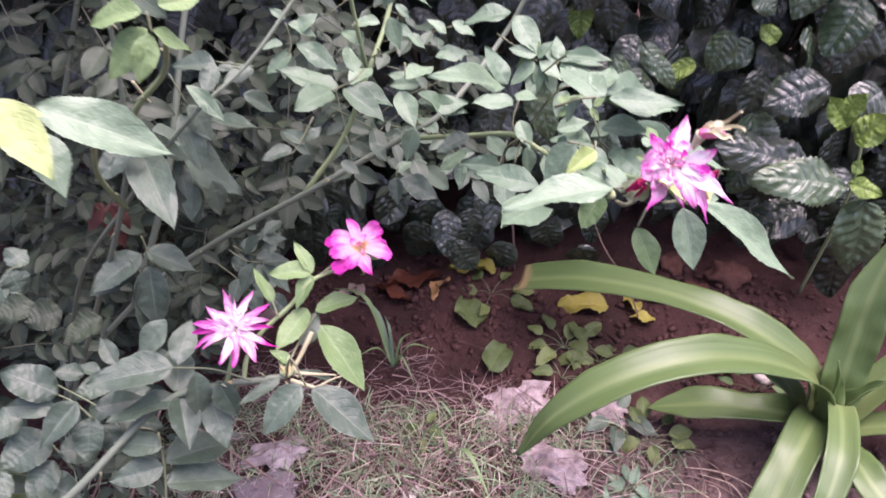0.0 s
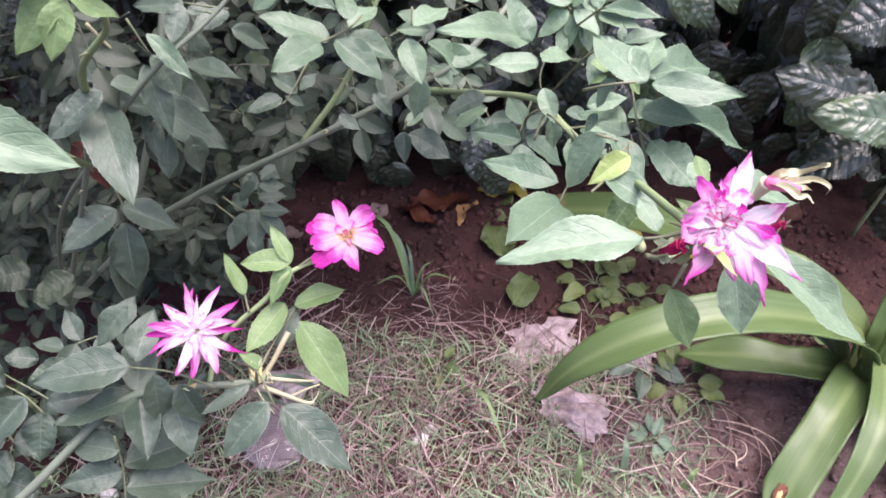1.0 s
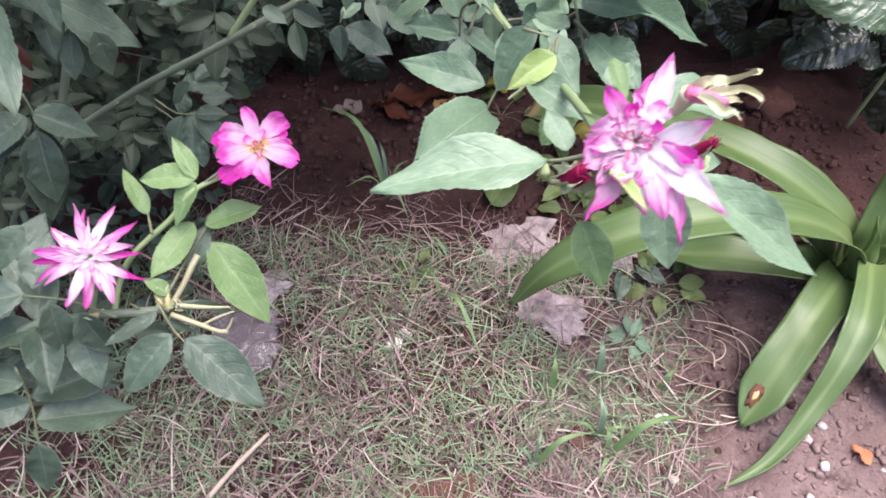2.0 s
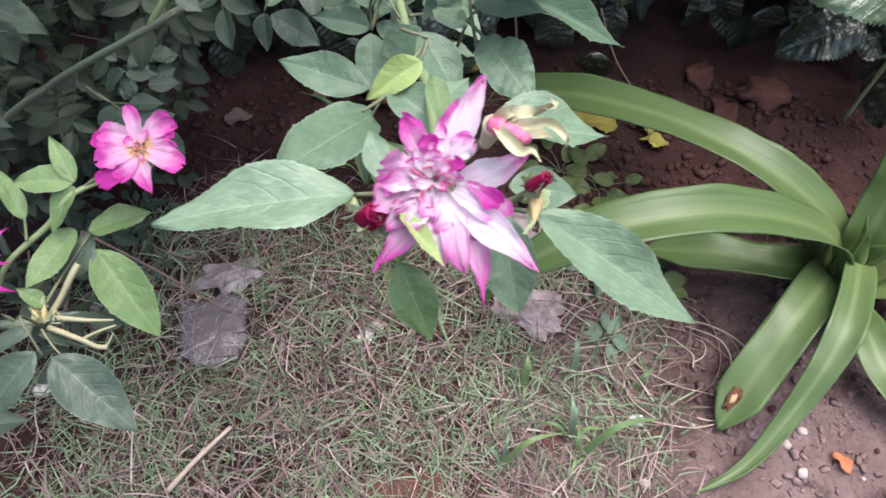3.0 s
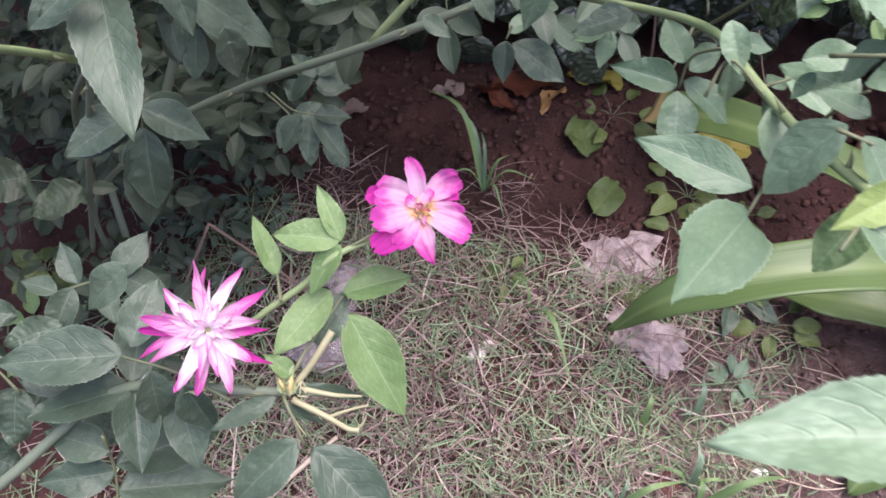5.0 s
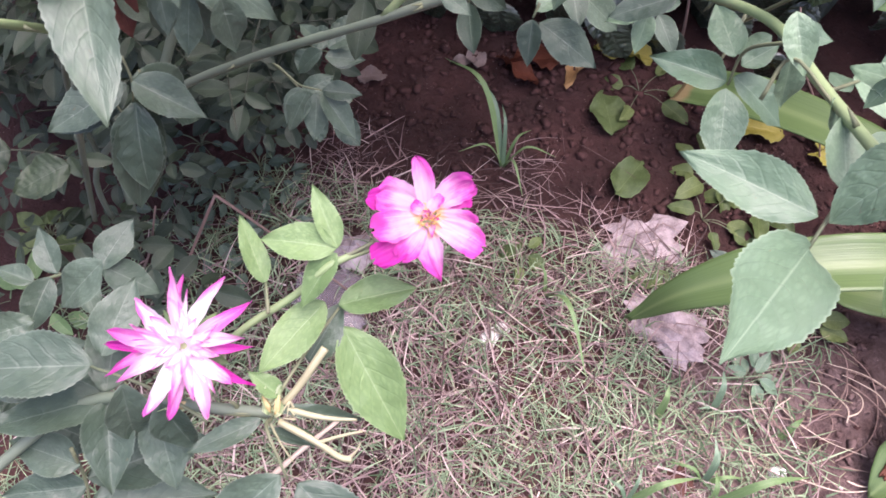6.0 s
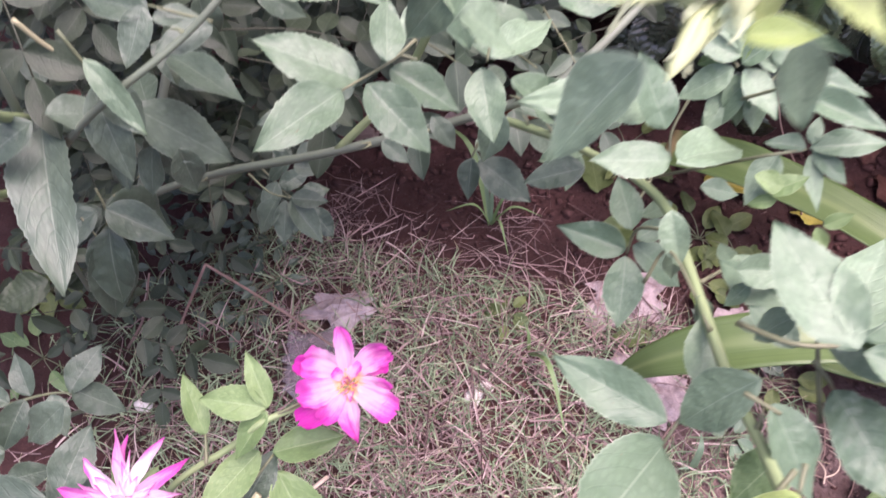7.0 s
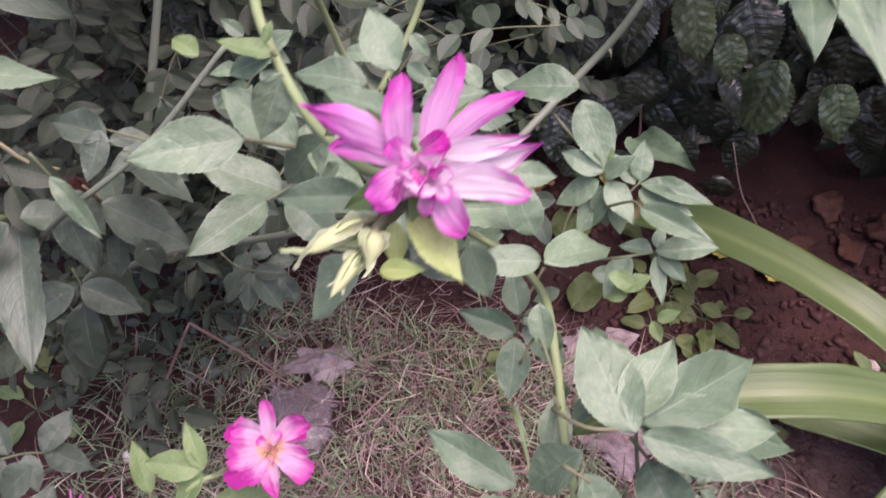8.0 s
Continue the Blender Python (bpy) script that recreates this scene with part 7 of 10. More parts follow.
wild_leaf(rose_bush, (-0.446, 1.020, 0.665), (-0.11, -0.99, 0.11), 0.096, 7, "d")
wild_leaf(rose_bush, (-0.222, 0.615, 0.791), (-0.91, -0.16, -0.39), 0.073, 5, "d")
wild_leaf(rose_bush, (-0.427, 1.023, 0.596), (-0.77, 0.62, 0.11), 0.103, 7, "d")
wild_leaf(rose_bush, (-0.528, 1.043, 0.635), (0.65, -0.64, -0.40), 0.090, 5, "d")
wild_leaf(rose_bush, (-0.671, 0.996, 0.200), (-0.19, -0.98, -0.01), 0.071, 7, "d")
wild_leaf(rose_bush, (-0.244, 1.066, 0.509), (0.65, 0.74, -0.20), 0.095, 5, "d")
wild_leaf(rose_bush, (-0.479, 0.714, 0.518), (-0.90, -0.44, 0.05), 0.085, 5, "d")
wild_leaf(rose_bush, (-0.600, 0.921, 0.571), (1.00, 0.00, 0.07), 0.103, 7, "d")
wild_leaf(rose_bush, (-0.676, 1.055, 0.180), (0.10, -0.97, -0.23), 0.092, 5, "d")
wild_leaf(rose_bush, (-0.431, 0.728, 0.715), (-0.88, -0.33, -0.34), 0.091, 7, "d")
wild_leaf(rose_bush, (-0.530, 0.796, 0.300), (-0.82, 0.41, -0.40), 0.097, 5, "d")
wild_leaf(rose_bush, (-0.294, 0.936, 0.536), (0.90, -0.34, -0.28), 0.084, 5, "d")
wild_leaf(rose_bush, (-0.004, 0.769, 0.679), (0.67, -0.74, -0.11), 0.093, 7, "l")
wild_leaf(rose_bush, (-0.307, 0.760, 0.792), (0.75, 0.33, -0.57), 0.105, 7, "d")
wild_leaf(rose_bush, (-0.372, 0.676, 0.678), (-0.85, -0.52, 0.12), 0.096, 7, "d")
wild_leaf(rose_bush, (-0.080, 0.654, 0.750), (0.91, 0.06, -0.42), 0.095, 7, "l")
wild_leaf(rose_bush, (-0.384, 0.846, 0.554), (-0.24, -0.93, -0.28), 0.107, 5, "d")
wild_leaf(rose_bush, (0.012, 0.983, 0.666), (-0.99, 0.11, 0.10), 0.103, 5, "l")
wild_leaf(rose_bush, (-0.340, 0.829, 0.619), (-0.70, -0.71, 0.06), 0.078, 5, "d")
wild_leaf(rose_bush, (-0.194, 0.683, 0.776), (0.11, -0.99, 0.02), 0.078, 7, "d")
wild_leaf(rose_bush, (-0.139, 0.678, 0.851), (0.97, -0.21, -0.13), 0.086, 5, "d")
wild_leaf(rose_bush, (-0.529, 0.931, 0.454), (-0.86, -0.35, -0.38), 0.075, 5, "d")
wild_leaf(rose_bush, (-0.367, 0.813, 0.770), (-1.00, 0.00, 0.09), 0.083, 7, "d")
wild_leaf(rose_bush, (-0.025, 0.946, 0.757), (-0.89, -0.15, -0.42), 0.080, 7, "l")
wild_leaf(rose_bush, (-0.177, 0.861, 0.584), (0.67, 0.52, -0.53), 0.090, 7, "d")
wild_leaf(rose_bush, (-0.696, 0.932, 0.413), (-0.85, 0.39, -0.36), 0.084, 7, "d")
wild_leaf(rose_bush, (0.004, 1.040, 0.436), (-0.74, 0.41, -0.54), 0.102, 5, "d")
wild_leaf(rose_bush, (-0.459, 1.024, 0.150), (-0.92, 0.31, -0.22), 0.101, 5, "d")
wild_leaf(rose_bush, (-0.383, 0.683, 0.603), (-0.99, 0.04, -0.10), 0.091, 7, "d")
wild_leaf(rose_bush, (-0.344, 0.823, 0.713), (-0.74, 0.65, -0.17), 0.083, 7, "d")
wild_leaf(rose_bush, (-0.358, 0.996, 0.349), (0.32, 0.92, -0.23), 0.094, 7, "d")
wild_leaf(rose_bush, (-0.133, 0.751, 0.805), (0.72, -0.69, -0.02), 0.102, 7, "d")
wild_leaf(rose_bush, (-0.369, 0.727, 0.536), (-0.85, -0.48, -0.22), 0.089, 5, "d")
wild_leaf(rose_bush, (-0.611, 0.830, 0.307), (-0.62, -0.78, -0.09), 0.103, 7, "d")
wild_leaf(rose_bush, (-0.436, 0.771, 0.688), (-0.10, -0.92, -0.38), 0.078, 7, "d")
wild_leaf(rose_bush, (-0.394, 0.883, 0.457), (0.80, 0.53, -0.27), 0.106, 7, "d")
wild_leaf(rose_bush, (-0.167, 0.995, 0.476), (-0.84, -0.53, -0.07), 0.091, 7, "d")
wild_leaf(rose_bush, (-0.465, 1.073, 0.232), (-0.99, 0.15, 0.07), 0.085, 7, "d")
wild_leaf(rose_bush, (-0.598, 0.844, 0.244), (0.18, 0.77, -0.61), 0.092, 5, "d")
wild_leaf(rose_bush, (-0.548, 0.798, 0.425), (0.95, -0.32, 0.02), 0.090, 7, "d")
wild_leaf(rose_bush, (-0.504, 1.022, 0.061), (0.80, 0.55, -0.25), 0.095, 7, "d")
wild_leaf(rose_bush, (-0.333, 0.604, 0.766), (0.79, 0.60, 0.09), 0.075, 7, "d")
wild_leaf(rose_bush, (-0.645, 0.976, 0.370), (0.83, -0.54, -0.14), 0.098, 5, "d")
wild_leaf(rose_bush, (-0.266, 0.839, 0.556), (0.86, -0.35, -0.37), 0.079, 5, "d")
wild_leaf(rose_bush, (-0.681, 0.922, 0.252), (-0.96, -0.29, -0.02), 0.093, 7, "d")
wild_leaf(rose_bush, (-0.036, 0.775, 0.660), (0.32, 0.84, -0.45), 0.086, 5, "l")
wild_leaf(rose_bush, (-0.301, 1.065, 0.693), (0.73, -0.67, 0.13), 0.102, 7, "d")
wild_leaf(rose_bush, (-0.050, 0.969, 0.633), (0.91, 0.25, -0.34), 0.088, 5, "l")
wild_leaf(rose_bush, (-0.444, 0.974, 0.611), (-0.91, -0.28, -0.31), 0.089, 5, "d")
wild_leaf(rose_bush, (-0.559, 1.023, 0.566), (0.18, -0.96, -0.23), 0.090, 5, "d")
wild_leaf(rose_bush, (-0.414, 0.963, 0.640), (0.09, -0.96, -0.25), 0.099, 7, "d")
wild_leaf(rose_bush, (-0.208, 1.014, 0.451), (-0.93, -0.01, -0.37), 0.087, 7, "d")
wild_leaf(rose_bush, (-0.050, 0.849, 0.766), (0.77, 0.47, -0.44), 0.077, 5, "l")
wild_leaf(rose_bush, (-0.479, 0.821, 0.541), (0.80, -0.59, 0.12), 0.080, 7, "d")
wild_leaf(rose_bush, (-0.590, 0.962, 0.321), (-0.77, -0.47, -0.43), 0.095, 7, "d")
wild_leaf(rose_bush, (-0.520, 0.868, 0.396), (0.63, 0.74, -0.26), 0.103, 7, "d")
wild_leaf(rose_bush, (-0.388, 1.064, 0.518), (0.73, 0.51, -0.46), 0.089, 7, "d")
wild_leaf(rose_bush, (-0.421, 1.049, 0.672), (-0.17, -0.98, 0.11), 0.109, 5, "d")
wild_leaf(rose_bush, (-0.614, 1.024, 0.512), (-0.66, -0.62, -0.42), 0.071, 7, "d")
wild_leaf(rose_bush, (-0.559, 0.939, 0.201), (-0.74, -0.63, -0.24), 0.109, 7, "d")
wild_leaf(rose_bush, (-0.395, 0.647, 0.770), (-0.92, 0.16, -0.35), 0.092, 7, "d")
wild_leaf(rose_bush, (-0.573, 0.988, 0.512), (-0.78, 0.33, -0.52), 0.095, 7, "d")
wild_leaf(rose_bush, (-0.440, 0.726, 0.469), (0.59, -0.77, -0.24), 0.088, 7, "d")
wild_leaf(rose_bush, (-0.338, 1.031, 0.693), (-0.67, -0.71, -0.19), 0.077, 7, "d")
wild_leaf(rose_bush, (-0.311, 0.806, 0.479), (0.94, 0.20, -0.27), 0.102, 7, "d")
wild_leaf(rose_bush, (-0.551, 0.869, 0.328), (0.74, 0.35, -0.57), 0.093, 7, "d")
wild_leaf(rose_bush, (-0.666, 0.931, 0.486), (-0.69, 0.53, -0.50), 0.072, 7, "d")
wild_leaf(rose_bush, (-0.554, 0.918, 0.550), (0.93, 0.13, -0.35), 0.074, 7, "d")
wild_leaf(rose_bush, (-0.356, 0.783, 0.661), (-0.71, 0.38, -0.59), 0.101, 7, "d")
wild_leaf(rose_bush, (-0.697, 0.957, 0.207), (-0.69, 0.72, 0.00), 0.096, 5, "d")
wild_leaf(rose_bush, (-0.602, 0.903, 0.351), (0.50, -0.78, -0.38), 0.103, 7, "d")
wild_leaf(rose_bush, (-0.394, 1.039, 0.691), (-0.76, 0.65, -0.02), 0.103, 7, "d")
wild_leaf(rose_bush, (-0.650, 0.814, 0.399), (0.92, 0.02, -0.38), 0.083, 7, "d")
wild_leaf(rose_bush, (-0.520, 0.851, 0.588), (0.94, 0.25, -0.25), 0.099, 7, "d")
wild_leaf(rose_bush, (-0.018, 0.828, 0.734), (0.94, 0.32, -0.09), 0.079, 7, "l")
wild_leaf(rose_bush, (-0.534, 0.700, 0.499), (0.56, -0.83, 0.04), 0.091, 5, "d")
wild_leaf(rose_bush, (-0.248, 0.590, 0.836), (-0.98, 0.06, -0.16), 0.075, 7, "d")
wild_leaf(rose_bush, (-0.216, 1.041, 0.569), (0.92, 0.35, -0.17), 0.074, 7, "d")
wild_leaf(rose_bush, (-0.263, 0.894, 0.526), (0.52, 0.63, -0.58), 0.097, 7, "d")
wild_leaf(rose_bush, (-0.245, 0.725, 0.543), (0.09, -0.99, -0.10), 0.079, 5, "d")
wild_leaf(rose_bush, (-0.191, 1.007, 0.690), (-0.06, -1.00, 0.04), 0.107, 7, "d")
wild_leaf(rose_bush, (-0.302, 1.052, 0.440), (-0.75, -0.48, -0.45), 0.106, 7, "d")
wild_leaf(rose_bush, (-0.497, 0.669, 0.515), (0.89, 0.36, -0.29), 0.077, 7, "d")
wild_leaf(rose_bush, (-0.018, 1.060, 0.496), (0.43, 0.68, -0.60), 0.099, 7, "d")
wild_leaf(rose_bush, (-0.672, 1.054, 0.322), (-0.34, 0.79, -0.51), 0.071, 5, "d")
wild_leaf(rose_bush, (-0.084, 0.910, 0.628), (-0.95, -0.11, -0.28), 0.090, 5, "l")
wild_leaf(rose_bush, (-0.337, 0.923, 0.757), (0.97, 0.23, 0.09), 0.072, 7, "d")
wild_leaf(rose_bush, (-0.321, 0.800, 0.580), (-0.69, 0.56, -0.46), 0.082, 5, "d")
wild_leaf(rose_bush, (-0.304, 0.858, 0.628), (0.53, -0.84, -0.14), 0.072, 7, "d")
wild_leaf(rose_bush, (-0.285, 0.684, 0.819), (-0.28, 0.96, -0.03), 0.097, 7, "d")
wild_leaf(rose_bush, (-0.499, 0.815, 0.580), (-0.78, -0.61, -0.14), 0.079, 7, "d")
wild_leaf(rose_bush, (-0.473, 1.076, 0.306), (-0.80, -0.55, -0.23), 0.080, 7, "d")
wild_leaf(rose_bush, (-0.728, 0.823, 0.266), (-0.56, -0.82, 0.11), 0.100, 5, "d")
wild_leaf(rose_bush, (-0.430, 0.798, 0.742), (0.98, 0.20, 0.04), 0.080, 7, "d")
wild_leaf(rose_bush, (-0.653, 0.938, 0.272), (-0.90, 0.41, -0.11), 0.088, 7, "d")
wild_leaf(rose_bush, (-0.213, 1.004, 0.559), (0.07, -0.90, -0.43), 0.073, 7, "d")
wild_leaf(rose_bush, (-0.413, 0.927, 0.261), (0.76, -0.51, -0.40), 0.091, 5, "d")
wild_leaf(rose_bush, (-0.422, 0.627, 0.571), (-0.19, -0.98, 0.01), 0.083, 5, "d")
wild_leaf(rose_bush, (-0.271, 0.956, 0.404), (-0.80, -0.60, -0.05), 0.075, 7, "d")
wild_leaf(rose_bush, (-0.349, 0.849, 0.473), (0.31, 0.92, -0.23), 0.103, 7, "d")
wild_leaf(rose_bush, (-0.079, 0.820, 0.721), (-0.79, -0.61, -0.08), 0.072, 5, "l")
wild_leaf(rose_bush, (-0.229, 0.615, 0.522), (-0.50, 0.87, 0.02), 0.103, 7, "d")
wild_leaf(rose_bush, (-0.127, 0.782, 0.798), (0.60, -0.76, -0.24), 0.078, 5, "d")
wild_leaf(rose_bush, (-0.164, 1.013, 0.619), (-0.27, -0.95, -0.17), 0.103, 7, "d")
wild_leaf(rose_bush, (-0.260, 0.984, 0.634), (0.39, -0.85, -0.36), 0.094, 7, "d")
wild_leaf(rose_bush, (-0.169, 0.997, 0.721), (0.17, -0.98, -0.06), 0.091, 7, "d")
wild_leaf(rose_bush, (-0.288, 1.048, 0.254), (-0.91, 0.05, -0.42), 0.076, 7, "d")
wild_leaf(rose_bush, (0.006, 0.687, 0.703), (-0.57, 0.75, -0.34), 0.089, 7, "l")
wild_leaf(rose_bush, (0.019, 0.995, 0.493), (-0.52, 0.60, -0.61), 0.102, 7, "d")
wild_leaf(rose_bush, (-0.719, 0.982, 0.323), (-0.83, -0.35, -0.44), 0.073, 7, "d")
wild_leaf(rose_bush, (-0.431, 1.051, 0.516), (-0.06, -0.99, -0.11), 0.078, 7, "d")
wild_leaf(rose_bush, (-0.470, 0.880, 0.310), (-0.28, 0.87, -0.40), 0.086, 7, "d")
wild_leaf(rose_bush, (-0.278, 0.782, 0.777), (0.95, -0.09, -0.30), 0.097, 5, "d")
wild_leaf(rose_bush, (-0.316, 0.643, 0.789), (0.87, -0.48, -0.12), 0.086, 7, "d")
wild_leaf(rose_bush, (-0.520, 1.011, 0.196), (-0.40, -0.89, -0.20), 0.095, 7, "d")
wild_leaf(rose_bush, (-0.332, 0.853, 0.343), (0.61, -0.79, -0.04), 0.092, 5, "d")
wild_leaf(rose_bush, (-0.073, 0.755, 0.700), (-0.49, 0.74, -0.47), 0.079, 7, "l")
wild_leaf(rose_bush, (-0.505, 1.067, 0.248), (-0.80, -0.58, -0.15), 0.105, 5, "d")
wild_leaf(rose_bush, (-0.144, 0.975, 0.598), (-0.65, -0.66, -0.37), 0.083, 7, "d")
wild_leaf(rose_bush, (-0.360, 0.869, 0.370), (0.93, -0.06, -0.36), 0.076, 5, "d")
wild_leaf(rose_bush, (-0.424, 1.036, 0.628), (-0.46, -0.79, -0.40), 0.088, 7, "d")
wild_leaf(rose_bush, (-0.196, 0.824, 0.793), (0.94, 0.32, -0.13), 0.101, 7, "d")
wild_leaf(rose_bush, (-0.383, 0.833, 0.698), (0.33, -0.94, 0.06), 0.107, 7, "d")
wild_leaf(rose_bush, (-0.029, 0.616, 0.824), (-0.58, 0.68, -0.45), 0.089, 5, "l")
wild_leaf(rose_bush, (-0.574, 1.045, 0.610), (0.93, 0.19, -0.30), 0.080, 5, "d")
wild_leaf(rose_bush, (-0.749, 0.903, 0.220), (-0.78, 0.62, -0.13), 0.076, 7, "d")
wild_leaf(rose_bush, (-0.275, 0.898, 0.311), (-0.96, 0.03, -0.26), 0.101, 7, "d")
wild_leaf(rose_bush, (-0.282, 0.726, 0.687), (0.81, -0.39, -0.43), 0.082, 7, "d")
wild_leaf(rose_bush, (-0.038, 0.747, 0.708), (-0.75, -0.66, -0.08), 0.088, 5, "l")
wild_leaf(rose_bush, (-0.585, 1.013, 0.192), (-0.93, -0.36, -0.06), 0.099, 7, "d")
wild_leaf(rose_bush, (-0.311, 0.837, 0.524), (0.11, 0.77, -0.63), 0.084, 7, "d")
wild_leaf(rose_bush, (-0.132, 0.725, 0.735), (0.08, -0.90, -0.42), 0.098, 5, "d")
wild_leaf(rose_bush, (-0.397, 0.996, 0.549), (-0.89, -0.46, -0.07), 0.095, 7, "d")
wild_leaf(rose_bush, (-0.523, 1.070, 0.338), (0.48, 0.77, -0.41), 0.071, 5, "d")
wild_leaf(rose_bush, (-0.500, 0.974, 0.711), (0.01, 0.99, -0.13), 0.095, 7, "d")
wild_leaf(rose_bush, (-0.377, 0.617, 0.684), (0.93, 0.12, -0.34), 0.084, 7, "d")
wild_leaf(rose_bush, (-0.379, 0.685, 0.842), (0.56, -0.74, -0.37), 0.078, 5, "d")
wild_leaf(rose_bush, (-0.306, 0.647, 0.477), (-0.99, -0.12, 0.03), 0.089, 7, "d")
wild_leaf(rose_bush, (-0.520, 0.878, 0.486), (0.59, -0.78, -0.22), 0.079, 7, "d")
wild_leaf(rose_bush, (-0.335, 0.761, 0.499), (-0.85, 0.52, -0.09), 0.104, 7, "d")
wild_leaf(rose_bush, (-0.117, 0.876, 0.795), (0.02, -0.94, -0.34), 0.083, 7, "l")
wild_leaf(rose_bush, (-0.601, 1.010, 0.476), (-0.53, 0.62, -0.58), 0.098, 5, "d")
wild_leaf(rose_bush, (-0.464, 0.827, 0.659), (0.97, -0.02, -0.23), 0.090, 7, "d")
wild_leaf(rose_bush, (-0.704, 1.054, 0.097), (-0.95, 0.25, 0.17), 0.082, 7, "d")
wild_leaf(rose_bush, (-0.069, 0.796, 0.616), (0.60, 0.56, -0.57), 0.098, 7, "l")
wild_leaf(rose_bush, (-0.475, 0.755, 0.448), (0.96, 0.03, -0.28), 0.076, 7, "d")
wild_leaf(rose_bush, (-0.310, 0.620, 0.600), (-1.00, 0.03, -0.06), 0.093, 7, "d")
wild_leaf(rose_bush, (-0.687, 0.974, 0.448), (0.87, -0.30, -0.38), 0.100, 7, "d")
wild_leaf(rose_bush, (-0.633, 1.076, 0.124), (0.40, -0.91, -0.09), 0.075, 7, "d")
wild_leaf(rose_bush, (-0.613, 0.941, 0.415), (0.69, -0.64, -0.32), 0.093, 7, "d")
wild_leaf(rose_bush, (-0.386, 1.032, 0.529), (0.78, -0.62, -0.06), 0.100, 7, "d")
wild_leaf(rose_bush, (-0.610, 0.904, 0.425), (-0.24, -0.95, -0.20), 0.092, 7, "d")
wild_leaf(rose_bush, (0.054, 0.718, 0.811), (-0.99, -0.00, -0.16), 0.097, 7, "l")
wild_leaf(rose_bush, (-0.179, 0.835, 0.651), (-0.65, -0.64, -0.41), 0.088, 5, "d")
wild_leaf(rose_bush, (-0.288, 0.744, 0.538), (-0.66, 0.73, -0.17), 0.100, 7, "d")
wild_leaf(rose_bush, (-0.453, 0.790, 0.802), (0.56, -0.77, -0.32), 0.105, 7, "d")
wild_leaf(rose_bush, (-0.457, 0.948, 0.451), (-0.17, -0.98, 0.11), 0.110, 5, "d")
wild_leaf(rose_bush, (-0.415, 1.032, 0.363), (0.87, -0.43, -0.25), 0.075, 5, "d")
wild_leaf(rose_bush, (-0.699, 0.798, 0.311), (0.93, -0.01, -0.37), 0.097, 7, "d")
wild_leaf(rose_bush, (-0.016, 0.881, 0.625), (-0.79, -0.57, -0.21), 0.074, 7, "l")
wild_leaf(rose_bush, (-0.575, 1.002, 0.410), (0.59, 0.76, -0.27), 0.089, 7, "d")
wild_leaf(rose_bush, (-0.025, 0.774, 0.729), (-0.89, 0.45, 0.11), 0.108, 7, "l")
wild_leaf(rose_bush, (-0.062, 0.805, 0.804), (-0.85, -0.25, -0.46), 0.104, 5, "l")
wild_leaf(rose_bush, (-0.369, 0.745, 0.337), (0.89, 0.35, -0.28), 0.084, 7, "d")
wild_leaf(rose_bush, (-0.405, 0.539, 0.529), (0.93, 0.37, 0.01), 0.070, 7, "d")
wild_leaf(rose_bush, (-0.431, 1.072, 0.281), (-0.76, -0.65, -0.04), 0.075, 5, "d")
wild_leaf(rose_bush, (-0.360, 0.808, 0.389), (-0.59, -0.80, -0.12), 0.105, 5, "d")
wild_leaf(rose_bush, (-0.731, 0.927, 0.127), (-0.71, 0.70, 0.07), 0.075, 7, "d")
wild_leaf(rose_bush, (-0.347, 0.721, 0.441), (0.25, 0.93, -0.26), 0.102, 5, "d")
wild_leaf(rose_bush, (-0.190, 0.641, 0.726), (0.93, 0.36, 0.07), 0.097, 7, "d")
wild_leaf(rose_bush, (-0.341, 1.061, 0.343), (-0.17, 0.78, -0.60), 0.107, 5, "d")
wild_leaf(rose_bush, (-0.255, 0.801, 0.762), (0.87, 0.10, -0.47), 0.080, 7, "d")
wild_leaf(rose_bush, (-0.506, 0.966, 0.301), (-0.86, -0.24, -0.45), 0.102, 7, "d")
wild_leaf(rose_bush, (-0.225, 0.690, 0.648), (0.91, 0.33, -0.25), 0.100, 5, "d")
wild_leaf(rose_bush, (-0.463, 0.793, 0.402), (1.00, -0.06, 0.05), 0.084, 7, "d")
wild_leaf(rose_bush, (0.019, 0.873, 0.665), (-0.94, -0.25, -0.22), 0.097, 5, "l")
wild_leaf(rose_bush, (-0.277, 0.782, 0.697), (0.53, -0.84, 0.13), 0.106, 7, "d")
wild_leaf(rose_bush, (-0.554, 0.910, 0.273), (0.68, -0.61, -0.41), 0.090, 7, "d")
wild_leaf(rose_bush, (-0.271, 0.977, 0.463), (0.87, -0.16, -0.46), 0.092, 7, "d")
wild_leaf(rose_bush, (-0.660, 1.062, 0.274), (-0.85, 0.52, 0.08), 0.106, 7, "d")
wild_leaf(rose_bush, (-0.742, 0.979, 0.441), (0.70, 0.69, -0.18), 0.081, 5, "d")
wild_leaf(rose_bush, (-0.084, 0.718, 0.731), (0.29, -0.94, -0.18), 0.095, 7, "l")
wild_leaf(rose_bush, (-0.287, 0.992, 0.438), (-0.03, -1.00, 0.09), 0.103, 7, "d")
wild_leaf(rose_bush, (-0.281, 0.949, 0.506), (0.98, -0.11, 0.14), 0.094, 7, "d")
wild_leaf(rose_bush, (-0.304, 0.860, 0.593), (0.89, 0.31, -0.32), 0.090, 7, "d")
wild_leaf(rose_bush, (-0.553, 0.726, 0.515), (-0.75, -0.52, -0.41), 0.106, 5, "d")
